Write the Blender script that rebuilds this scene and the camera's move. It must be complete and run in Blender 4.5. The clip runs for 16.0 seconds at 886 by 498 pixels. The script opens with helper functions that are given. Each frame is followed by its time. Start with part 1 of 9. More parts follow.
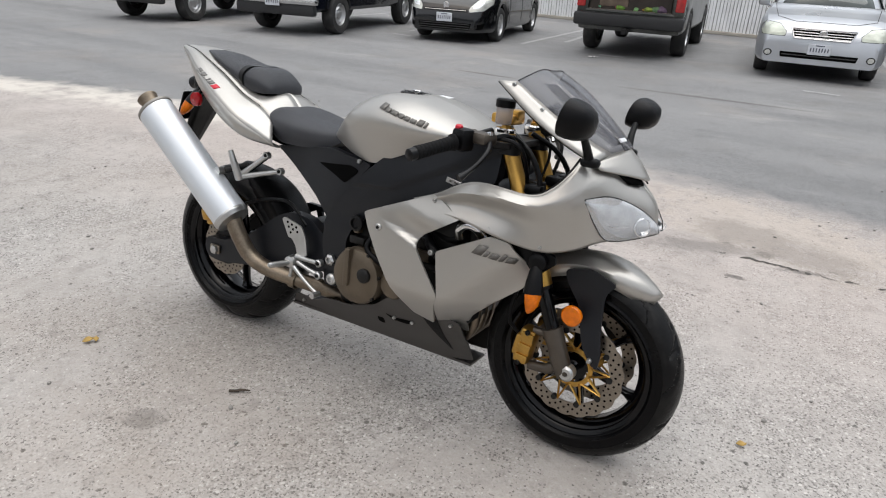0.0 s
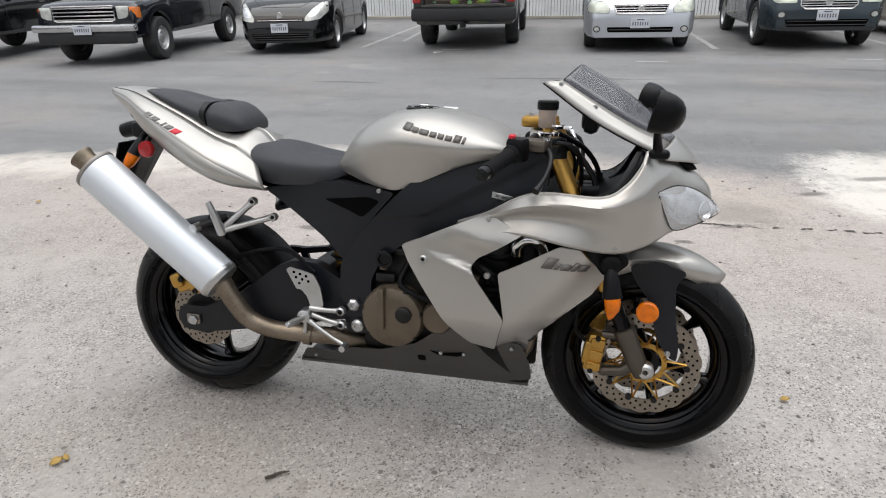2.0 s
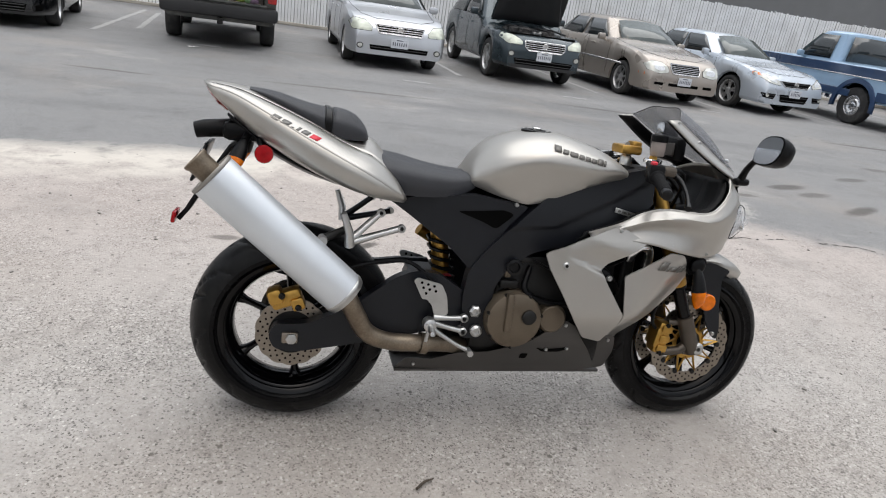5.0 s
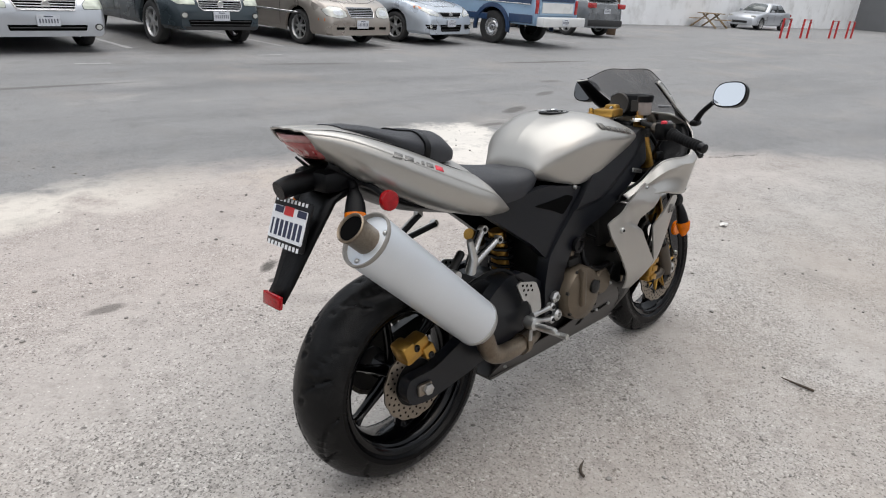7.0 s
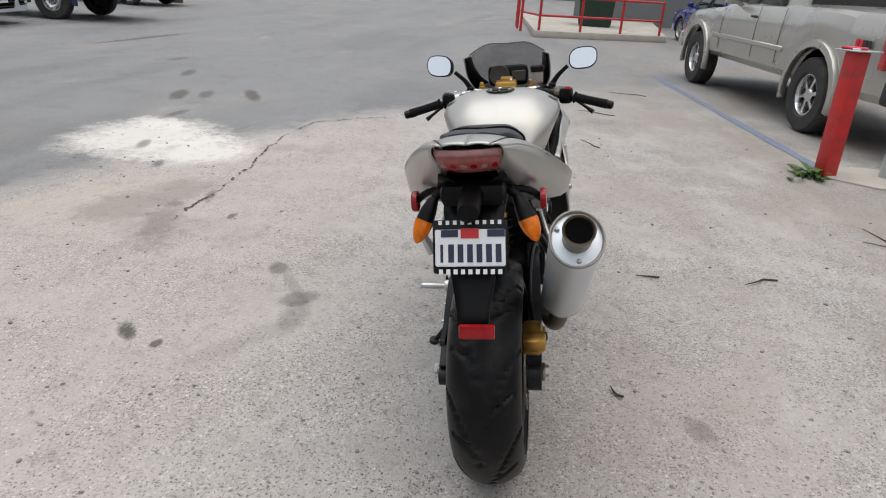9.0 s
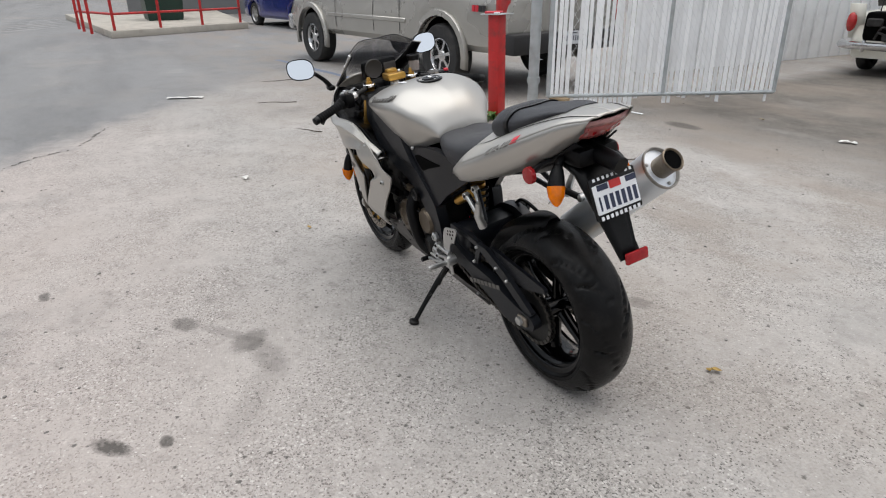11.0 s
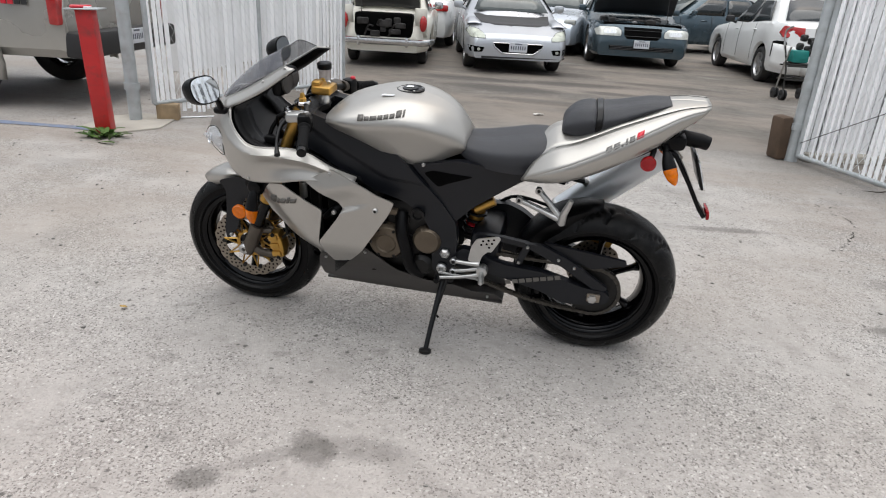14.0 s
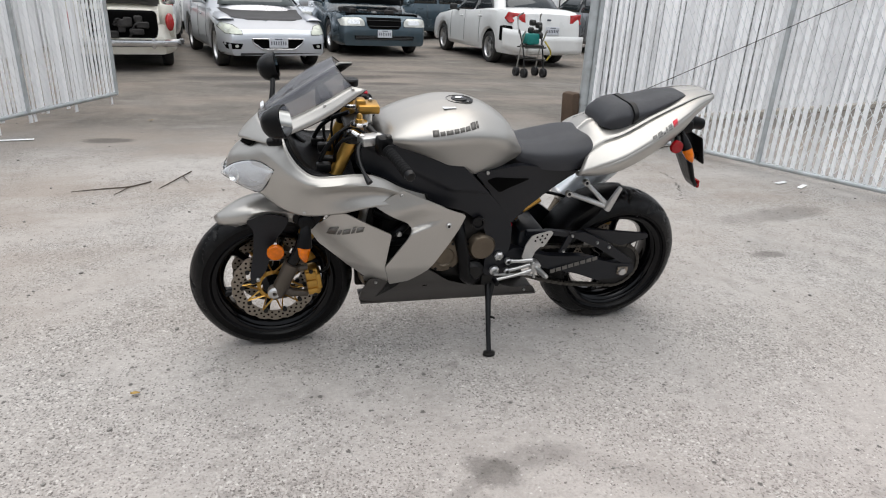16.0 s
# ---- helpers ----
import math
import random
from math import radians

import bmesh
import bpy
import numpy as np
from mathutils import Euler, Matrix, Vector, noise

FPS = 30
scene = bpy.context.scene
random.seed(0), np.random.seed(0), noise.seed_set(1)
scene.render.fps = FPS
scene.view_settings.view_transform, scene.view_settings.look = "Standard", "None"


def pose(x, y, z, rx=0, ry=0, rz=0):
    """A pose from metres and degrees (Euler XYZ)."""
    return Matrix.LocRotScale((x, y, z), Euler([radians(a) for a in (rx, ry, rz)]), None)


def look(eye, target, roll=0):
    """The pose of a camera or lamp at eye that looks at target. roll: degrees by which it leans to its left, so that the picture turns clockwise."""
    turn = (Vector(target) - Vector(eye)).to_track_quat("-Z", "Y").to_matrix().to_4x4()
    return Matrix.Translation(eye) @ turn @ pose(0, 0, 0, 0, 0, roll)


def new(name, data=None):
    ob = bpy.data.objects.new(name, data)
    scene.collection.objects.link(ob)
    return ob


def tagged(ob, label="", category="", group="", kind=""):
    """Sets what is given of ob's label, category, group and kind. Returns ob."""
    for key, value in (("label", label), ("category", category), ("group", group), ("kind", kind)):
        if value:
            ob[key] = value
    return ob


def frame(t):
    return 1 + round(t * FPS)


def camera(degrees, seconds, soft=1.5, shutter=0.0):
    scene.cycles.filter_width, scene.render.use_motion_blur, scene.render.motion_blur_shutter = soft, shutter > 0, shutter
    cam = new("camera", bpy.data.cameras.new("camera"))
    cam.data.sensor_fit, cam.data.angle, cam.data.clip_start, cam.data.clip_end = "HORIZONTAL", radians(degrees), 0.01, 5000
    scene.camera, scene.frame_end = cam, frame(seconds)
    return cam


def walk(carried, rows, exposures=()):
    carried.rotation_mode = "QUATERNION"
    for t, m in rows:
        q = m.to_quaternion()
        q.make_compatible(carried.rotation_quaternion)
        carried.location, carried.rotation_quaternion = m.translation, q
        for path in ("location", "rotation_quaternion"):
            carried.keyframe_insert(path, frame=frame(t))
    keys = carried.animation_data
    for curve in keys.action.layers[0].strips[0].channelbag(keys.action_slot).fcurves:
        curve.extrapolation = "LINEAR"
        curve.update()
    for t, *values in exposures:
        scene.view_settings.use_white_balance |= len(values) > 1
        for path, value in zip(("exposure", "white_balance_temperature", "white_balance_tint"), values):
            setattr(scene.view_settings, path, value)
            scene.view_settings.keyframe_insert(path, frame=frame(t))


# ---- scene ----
cam = camera(69.1, 16.0, soft=1.1)
PATH = [
    (0, (1.918, -1.627, 1.375), (0.965, -0.069, 0.56), 3.1),
    (0.5, (1.826, -1.681, 1.369), (0.924, -0.106, 0.528), 2.9),
    (1, (1.689, -1.639, 1.356), (0.839, -0.03, 0.527), -0.6),
    (1.5, (1.522, -1.633, 1.354), (0.763, -0.004, 0.475), -1.2),
    (2, (1.329, -1.711, 1.362), (0.798, 0.043, 0.56), -1.6),
    (2.5, (1.198, -1.797, 1.356), (0.734, -0.008, 0.59), 1.4),
    (3, (1.059, -1.889, 1.357), (0.724, -0.088, 0.555), 1.0),
    (3.5, (0.811, -1.924, 1.361), (0.636, -0.075, 0.62), 1.2),
    (4, (0.563, -1.936, 1.357), (0.582, -0.109, 0.544), 1.4),
    (4.2, (0.461, -1.947, 1.353), (0.552, -0.102, 0.586), 3.3),
    (6.3, (-0.672, -1.587, 1.357), (0.333, -0.03, 0.606), 3.0),
    (6.5, (-0.781, -1.474, 1.358), (0.321, 0.016, 0.607), 0.9),
    (7, (-1.02, -1.271, 1.369), (0.251, 0.069, 0.601), 4.3),
    (7.5, (-1.241, -1.065, 1.382), (0.2, 0.052, 0.561), 1.4),
    (8, (-1.405, -0.723, 1.372), (0.197, 0.139, 0.541), 0.3),
    (8.5, (-1.555, -0.45, 1.358), (0.171, 0.139, 0.537), 2.4),
    (9, (-1.602, -0.098, 1.347), (0.219, 0.18, 0.568), 3.7),
    (9.2, (-1.609, 0.045, 1.344), (0.199, 0.213, 0.505), 2.4),
    (10.25, (-1.668, 0.765, 1.352), (0.135, 0.300, 0.585), 2.0),
    (11.3, (-1.449, 1.44, 1.361), (0.062, 0.381, 0.588), 1.1),
    (11.5, (-1.34, 1.539, 1.349), (0.077, 0.337, 0.61), 3.2),
    (12, (-1.077, 1.791, 1.353), (0.055, 0.326, 0.598), 3.2),
    (12.5, (-0.813, 2.01, 1.345), (0.188, 0.572, 0.382), -4.6),
    (13, (-0.475, 2.138, 1.327), (0.264, 0.49, 0.469), -3.9),
    (13.4, (-0.23, 2.297, 1.328), (0.319, 0.535, 0.557), 2.8),
    (13.5, (-0.171, 2.307, 1.331), (0.355, 0.55, 0.532), 1.8),
    (14, (0.128, 2.384, 1.338), (0.489, 0.568, 0.58), 3.4),
    (14.5, (0.464, 2.381, 1.349), (0.591, 0.516, 0.636), 3.8),
    (15, (0.753, 2.44, 1.326), (0.709, 0.581, 0.591), 0.4),
    (15.5, (1.055, 2.416, 1.331), (0.776, 0.575, 0.6), 2.8),
    (16, (1.379, 2.362, 1.348), (0.898, 0.569, 0.603), 2.8),
]
walk(cam, [(t, look(eye, target, roll)) for t, eye, target, roll in PATH],
     exposures=[(0, 0.65), (4.2, 0.66), (6.5, 0.60), (7.5, 0.58), (8.4, 0.52), (9.2, 0.45), (11.4, 0.56), (12.4, 0.64), (16, 0.64)])

# ---------------- world and light ----------------
world = bpy.data.worlds.new("overcast_sky")
scene.world = world
world.use_nodes = True
wn, wl = world.node_tree.nodes, world.node_tree.links
sky = wn.new("ShaderNodeTexSky")
sky.sky_type, sky.sun_disc = "NISHITA", False
sky.sun_elevation, sky.sun_rotation = radians(58), radians(200)
sky.air_density, sky.dust_density, sky.ozone_density = 1.0, 6.0, 1.0
cloud = wn.new("ShaderNodeMixRGB")
cloud.inputs[0].default_value = 0.75
cloud.inputs[2].default_value = (8.6, 9.0, 9.6, 1)
wl.new(sky.outputs[0], cloud.inputs[1])
wl.new(cloud.outputs[0], wn["Background"].inputs[0])
wn["Background"].inputs[1].default_value = 0.07
sun_data = bpy.data.lights.new("sun", "SUN")
sun_data.energy, sun_data.angle, sun_data.color = 1.5, radians(75), (1.0, 0.985, 0.965)
sun = new("sun", sun_data)
sun.matrix_world = look((0, 0, 20), (-2.0, -3.0, 0))


# ---------------- materials ----------------
def material(name, base, rough=0.5, metal=0.0, vary=0.12, size=6.0, grain=0.0, grain_size=200.0, bump=0.0, coat=0.0,
             dirt=None, dirt_amount=0.0, dirt_size=2.0, spec=0.5, rough_vary=0.08, per_object=0.0):
    """A painted, moulded or cast surface: base colour with two scales of variation, roughness variation and fine relief."""
    m = bpy.data.materials.new(name)
    m.use_nodes = True
    n, l = m.node_tree.nodes, m.node_tree.links
    b = n["Principled BSDF"]
    b.inputs["Roughness"].default_value, b.inputs["Metallic"].default_value = rough, metal
    b.inputs["Coat Weight"].default_value, b.inputs["Coat Roughness"].default_value = coat, 0.06
    b.inputs["Specular IOR Level"].default_value = spec
    co = n.new("ShaderNodeTexCoord").outputs["Object"]
    big = n.new("ShaderNodeTexNoise")
    big.inputs["Scale"].default_value, big.inputs["Detail"].default_value = size, 5
    l.new(co, big.inputs["Vector"])
    ramp = n.new("ShaderNodeValToRGB")
    ramp.color_ramp.elements[0].position, ramp.color_ramp.elements[1].position = 0.3, 0.7
    ramp.color_ramp.elements[0].color = (*[c * (1 - vary) for c in base], 1)
    ramp.color_ramp.elements[1].color = (*[min(1, c * (1 + vary)) for c in base], 1)
    l.new(big.outputs["Fac"], ramp.inputs["Fac"])
    colour = ramp.outputs["Color"]
    fine = None
    if grain or bump:
        fine = n.new("ShaderNodeTexNoise")
        fine.inputs["Scale"].default_value, fine.inputs["Detail"].default_value = grain_size, 2
        l.new(co, fine.inputs["Vector"])
    if grain:
        mix = n.new("ShaderNodeMixRGB")
        mix.blend_type, mix.inputs[0].default_value = "OVERLAY", grain
        l.new(colour, mix.inputs[1]), l.new(fine.outputs["Fac"], mix.inputs[2])
        colour = mix.outputs[0]
    if dirt:
        blot = n.new("ShaderNodeTexNoise")
        blot.inputs["Scale"].default_value, blot.inputs["Detail"].default_value = dirt_size, 8
        blot.inputs["Roughness"].default_value = 0.65
        l.new(co, blot.inputs["Vector"])
        cut = n.new("ShaderNodeValToRGB")
        cut.color_ramp.elements[0].position, cut.color_ramp.elements[1].position = 0.5, 0.72
        cut.color_ramp.elements[1].color = (dirt_amount, dirt_amount, dirt_amount, 1)
        l.new(blot.outputs["Fac"], cut.inputs["Fac"])
        mix = n.new("ShaderNodeMixRGB")
        mix.inputs[2].default_value = (*dirt, 1)
        l.new(cut.outputs["Color"], mix.inputs[0]), l.new(colour, mix.inputs[1])
        colour = mix.outputs[0]
    if per_object:
        info = n.new("ShaderNodeObjectInfo")
        span = n.new("ShaderNodeMapRange")
        span.inputs["To Min"].default_value, span.inputs["To Max"].default_value = 1 - per_object, 1 + per_object
        l.new(info.outputs["Random"], span.inputs["Value"])
        mix = n.new("ShaderNodeMixRGB")
        mix.blend_type, mix.inputs[0].default_value = "MULTIPLY", 1
        l.new(colour, mix.inputs[1]), l.new(span.outputs["Result"], mix.inputs[2])
        colour = mix.outputs[0]
    l.new(colour, b.inputs["Base Color"])
    if rough_vary:
        span = n.new("ShaderNodeMapRange")
        span.inputs["To Min"].default_value, span.inputs["To Max"].default_value = max(0.02, rough - rough_vary), min(1, rough + rough_vary)
        l.new(big.outputs["Fac"], span.inputs["Value"]), l.new(span.outputs["Result"], b.inputs["Roughness"])
    if bump:
        bp = n.new("ShaderNodeBump")
        bp.inputs["Strength"].default_value, bp.inputs["Distance"].default_value = bump, 0.002
        l.new(fine.outputs["Fac"], bp.inputs["Height"]), l.new(bp.outputs["Normal"], b.inputs["Normal"])
    return m


def glassy(name, tint, alpha, rough=0.03):
    """Thin tinted glass or plastic: part see-through, part glossy."""
    m = bpy.data.materials.new(name)
    m.use_nodes = True
    n, l = m.node_tree.nodes, m.node_tree.links
    b = n["Principled BSDF"]
    b.inputs["Base Color"].default_value, b.inputs["Roughness"].default_value = (*tint, 1), rough
    b.inputs["Alpha"].default_value = alpha
    grime = n.new("ShaderNodeTexNoise")
    grime.inputs["Scale"].default_value = 25
    span = n.new("ShaderNodeMapRange")
    span.inputs["To Min"].default_value, span.inputs["To Max"].default_value = rough, rough + 0.08
    l.new(grime.outputs["Fac"], span.inputs["Value"]), l.new(span.outputs["Result"], b.inputs["Roughness"])
    return m


def lens(name, tint):
    """Moulded plastic of a lamp lens, a little translucent."""
    m = material(name, tint, 0.16, vary=0.18, size=60, coat=0.15, spec=0.3, rough_vary=0.04)
    m.node_tree.nodes["Principled BSDF"].inputs["Transmission Weight"].default_value = 0.25
    return m


SILVER = material("silver_metallic_paint", (0.455, 0.440, 0.412), 0.36, 0.78, vary=0.05, size=3, grain=0.15, grain_size=900, coat=0.08, rough_vary=0.05)
GREY_PAINT = material("dark_grey_paint", (0.075, 0.07, 0.066), 0.42, 0.5, vary=0.08, size=5, grain=0.1, grain_size=700)
BLACK_PLASTIC = material("black_plastic", (0.0026, 0.0026, 0.0031), 0.36, spec=0.17, vary=0.2, size=9, bump=0.25, grain_size=600)
BLACK_SATIN = material("black_satin_paint", (0.004, 0.004, 0.0045), 0.3, spec=0.25, vary=0.15, size=7, bump=0.08, grain_size=500, dirt=(0.09, 0.085, 0.08), dirt_amount=0.12, dirt_size=9)
SEAT_VINYL = material("black_vinyl", (0.0275, 0.0290, 0.0345), 0.5, spec=0.5, vary=0.1, size=8, bump=0.6, grain_size=900)
RUBBER = material("tyre_rubber", (0.002, 0.002, 0.0024), 0.25, spec=0.13, vary=0.2, size=8, bump=0.2, grain_size=400, dirt=(0.10, 0.09, 0.08), dirt_amount=0.03, dirt_size=7)
TREAD = material("worn_tread_rubber", (0.0045, 0.0045, 0.0047), 0.32, spec=0.18, vary=0.25, size=14, bump=0.5, grain_size=300, dirt=(0.09, 0.085, 0.08), dirt_amount=0.14, dirt_size=12)
GRIP_RUBBER = material("grip_rubber", (0.007, 0.007, 0.0075), 0.7, spec=0.12, vary=0.15, bump=0.5, grain_size=500)
RIM_BLACK = material("black_gloss_rim", (0.0012, 0.0012, 0.0017), 0.13, spec=0.22, vary=0.1, coat=0.08)
GOLD = material("gold_anodised", (0.50, 0.29, 0.07), 0.34, 0.9, vary=0.12, size=20, grain=0.2, grain_size=300)
BRONZE = material("bronze_engine_paint", (0.135, 0.108, 0.078), 0.42, 0.6, vary=0.1, size=12, grain=0.2, bump=0.2, grain_size=400, dirt=(0.05, 0.04, 0.03), dirt_amount=0.4, dirt_size=14)
ALLOY = material("bare_alloy", (0.52, 0.52, 0.51), 0.36, 0.95, vary=0.1, size=18, grain=0.2, grain_size=500)
CHROME = material("chrome", (0.72, 0.72, 0.72), 0.12, 1.0, vary=0.05, size=10)
STEEL = material("brushed_steel_disc", (0.28, 0.245, 0.205), 0.34, 1.0, vary=0.12, size=22, grain=0.3, grain_size=260)
SILENCER = material("brushed_titanium_silencer", (0.70, 0.735, 0.77), 0.42, 0.6, vary=0.04, size=5, grain=0.15, grain_size=700)
CHAIN = material("oily_chain_steel", (0.075, 0.070, 0.062), 0.4, 0.8, vary=0.3, size=60)
END_METAL = material("dull_end_plate", (0.30, 0.285, 0.262), 0.5, 0.6, vary=0.15, size=30, dirt=(0.13, 0.11, 0.09), dirt_amount=0.5, dirt_size=30)
TAIL_RED = lens("faded_red_lens", (0.42, 0.115, 0.11))
PIPE = material("heat_stained_pipe", (0.22, 0.18, 0.135), 0.4, 0.85, vary=0.2, size=14, grain=0.3, grain_size=180, dirt=(0.10, 0.07, 0.05), dirt_amount=0.6, dirt_size=12)
DARK_METAL = material("dark_cast_metal", (0.018, 0.0175, 0.017), 0.44, 0.6, vary=0.2, size=14, bump=0.3, grain_size=350)
FORK_LEG = material("brown_grey_fork_leg", (0.10, 0.085, 0.07), 0.4, 0.7, vary=0.12, size=16)
COVER_BLACK = material("black_cover_plastic", (0.0058, 0.0066, 0.0092), 0.36, spec=0.36, vary=0.15, size=8, bump=0.25, grain_size=700)
# near-black colour standing in for the shade inside openings, holes and gaps
SHADOW_BLACK = material("recess_shade_black", (0.0015, 0.0015, 0.0015), 0.8, spec=0.05, vary=0.3, size=20)
SCREEN = glassy("smoke_screen", (0.135, 0.138, 0.155), 0.42, 0.05)
CLEAR = glassy("clear_lens", (0.8, 0.82, 0.85), 0.22, 0.02)
MIRROR = material("mirror_glass", (0.86, 0.9, 0.94), 0.02, 1.0, vary=0.01, rough_vary=0.0)
AMBER = lens("amber_lens", (0.85, 0.20, 0.002))
RED_LENS = lens("red_lens", (0.38, 0.006, 0.010))
PINK_LENS = lens("clear_pink_lens", (0.50, 0.26, 0.25))
DECAL_PALE = material("grey_decal", (0.17, 0.165, 0.155), 0.45, 0.4, vary=0.1)
REFLECTOR = material("frosted_reflector", (0.62, 0.64, 0.66), 0.35, 0.6, vary=0.2, size=30)
DECAL = material("dark_decal", (0.13, 0.123, 0.112), 0.45, 0.3, vary=0.1)
DECAL_RED = material("red_decal", (0.6, 0.02, 0.04), 0.4, vary=0.1)
WHITE_PLATE = material("plate_white", (0.75, 0.76, 0.78), 0.4, vary=0.06, size=30)
PLATE_INK = material("plate_ink", (0.02, 0.026, 0.06), 0.5, vary=0.1)
PLATE_RED = material("sticker_red", (0.55, 0.03, 0.03), 0.5, vary=0.1)
FRAME_BLACK = material("satin_black_frame", (0.0060, 0.0070, 0.0098), 0.38, spec=0.36, vary=0.12, size=6, bump=0.12, grain_size=600)


# ---------------- mesh tools ----------------
def mesh_of(name, bm, mat, smooth=40):
    me = bpy.data.meshes.new(name)
    bmesh.ops.recalc_face_normals(bm, faces=bm.faces[:])
    for f in bm.faces:
        f.smooth = True
    limit = radians(smooth)
    for e in bm.edges:
        if len(e.link_faces) == 2 and e.calc_face_angle(0) > limit:
            e.smooth = False
    bm.to_mesh(me)
    bm.free()
    me.materials.append(mat)
    return me


def part(name, bm, mat, parent, label="", smooth=40, thick=0.0, shadow=True):
    ob = new(name, mesh_of(name, bm, mat, smooth))
    ob.parent = parent
    if thick:
        mod = ob.modifiers.new("thickness", "SOLIDIFY")
        mod.thickness, mod.offset = thick, 0
    if label:
        tagged(ob, label)
    if not shadow:
        ob.visible_shadow = False
    return ob


def thing(name, m, label, category, group="", kind=""):
    ob = new(name)
    ob.empty_display_size = 0.1
    ob.matrix_world = m
    return tagged(ob, label, category, group, kind)


def bm_new():
    return bmesh.new()


def box(bm, c, s, bevel=0.0, m=None, seg=1):
    r = bmesh.ops.create_cube(bm, size=1, matrix=Matrix.Translation(c) @ Matrix.Diagonal((*s, 1)))
    vs = r["verts"]
    if bevel:
        es = list({e for v in vs for e in v.link_edges})
        out = bmesh.ops.bevel(bm, geom=es, offset=bevel, segments=seg, affect="EDGES", profile=0.5)
        vs = list({v for f in out["faces"] for v in f.verts} | {v for v in vs if v.is_valid})
    if m is not None:
        bmesh.ops.transform(bm, matrix=m, verts=vs)
    return bm


def rows_mesh(bm, rows, close_u=False, close_v=False, cap=False):
    """A skin over rows of points; close_u joins a row's ends, close_v the last row to the first, cap fills the end rows."""
    vs = [[bm.verts.new(p) for p in r] for r in rows]
    nr, nc = len(vs), len(vs[0])
    for i in range(nr if close_v else nr - 1):
        a, b = vs[i], vs[(i + 1) % nr]
        for j in range(nc if close_u else nc - 1):
            k = (j + 1) % nc
            quad = [a[j], a[k], b[k], b[j]]
            try:
                bm.faces.new(quad)
            except ValueError:
                pass
    if cap:
        for r in (vs[0], vs[-1]):
            try:
                bm.faces.new(r)
            except ValueError:
                pass
    return bm


def spline(pts, n):
    """n points along a smooth curve through pts, evenly spread by chord length."""
    p = [Vector(q) for q in pts]
    if len(p) == 2:
        return [p[0].lerp(p[1], i / (n - 1)) for i in range(n)]
    cum = [0.0]
    for a, b in zip(p, p[1:]):
        cum.append(cum[-1] + (b - a).length)
    out = []
    for i in range(n):
        s = cum[-1] * i / (n - 1)
        k = 0
        while k < len(p) - 2 and cum[k + 1] < s:
            k += 1
        u = (s - cum[k]) / max(1e-9, cum[k + 1] - cum[k])
        p1, p2 = p[k], p[k + 1]
        p0 = p[k - 1] if k else p1 * 2 - p2
        p3 = p[k + 2] if k + 2 < len(p) else p2 * 2 - p1
        out.append(0.5 * (2 * p1 + (p2 - p0) * u + (2 * p0 - 5 * p1 + 4 * p2 - p3) * u * u + (3 * p1 - p0 - 3 * p2 + p3) * u ** 3))
    return out


def tube(bm, pts, r, n=10, smooth=0, cap=True, flat=1.0):
    """A round bar along pts; r is one radius or one for each point."""
    p = [Vector(q) for q in pts]
    rs = list(r) if isinstance(r, (list, tuple)) else [r] * len(p)
    if smooth:
        k = len(p)
        xs = np.linspace(0, k - 1, smooth)
        rs = list(np.interp(xs, range(k), rs))
        p = spline(p, smooth)
    up = Vector((0, 0, 1))
    rows = []
    for i, q in enumerate(p):
        d = (p[min(i + 1, len(p) - 1)] - p[max(i - 1, 0)]).normalized()
        if i == 0:
            up = Vector((0, 0, 1)) if abs(d.z) < 0.9 else Vector((1, 0, 0))
        a = d.cross(up).normalized()
        up = a.cross(d).normalized()
        rows.append([q + (a * math.cos(w) + up * math.sin(w) * flat) * rs[i] for w in [2 * math.pi * j / n for j in range(n)]])
    return rows_mesh(bm, rows, close_u=True, cap=cap)


def lathe(bm, prof, n=32, axis="y", c=(0, 0, 0), m=None, closed=False):
    """Turns prof, points of (radius, along), round an axis through c."""
    rows = []
    for r, h in prof:
        row = []
        for j in range(n):
            w = 2 * math.pi * j / n
            a, b = r * math.cos(w), r * math.sin(w)
            q = {"y": (a, h, b), "x": (h, a, b), "z": (a, b, h)}[axis]
            q = Vector(q) + Vector(c)
            row.append(m @ q if m is not None else q)
        rows.append(row)
    return rows_mesh(bm, rows, close_u=True, close_v=closed, cap=not closed)


def prism(bm, pts, y0, y1, bevel=0.0, axis="y"):
    """A slab: the outline pts (x, z) between y0 and y1."""
    def place(a, b, h):
        return {"y": (a, h, b), "x": (h, a, b), "z": (a, b, h)}[axis]
    lo = [bm.verts.new(place(a, b, y0)) for a, b in pts]
    hi = [bm.verts.new(place(a, b, y1)) for a, b in pts]
    fs = [bm.faces.new(lo), bm.faces.new(hi[::-1])]
    for i in range(len(pts)):
        k = (i + 1) % len(pts)
        fs.append(bm.faces.new([lo[i], hi[i], hi[k], lo[k]]))
    if bevel:
        es = [e for f in fs[:2] for e in f.edges]
        bmesh.ops.bevel(bm, geom=es, offset=bevel, segments=2, affect="EDGES", profile=0.5)
    return bm


def loft(bm, curves, nu=24, nv=3, mirror=False):
    """A skin across lengthwise curves, each a few points, smooth along them and, with nv above 1, rounded between them."""
    lines = [spline(c, nu) for c in curves]
    rows = []
    for j in range(nu):
        across = [l[j] for l in lines]
        rows.append(spline(across, (len(across) - 1) * nv + 1) if nv > 1 else across)
    if mirror:
        rows = [[Vector((q.x, -q.y, q.z)) for q in r] for r in rows]
    return rows_mesh(bm, rows)


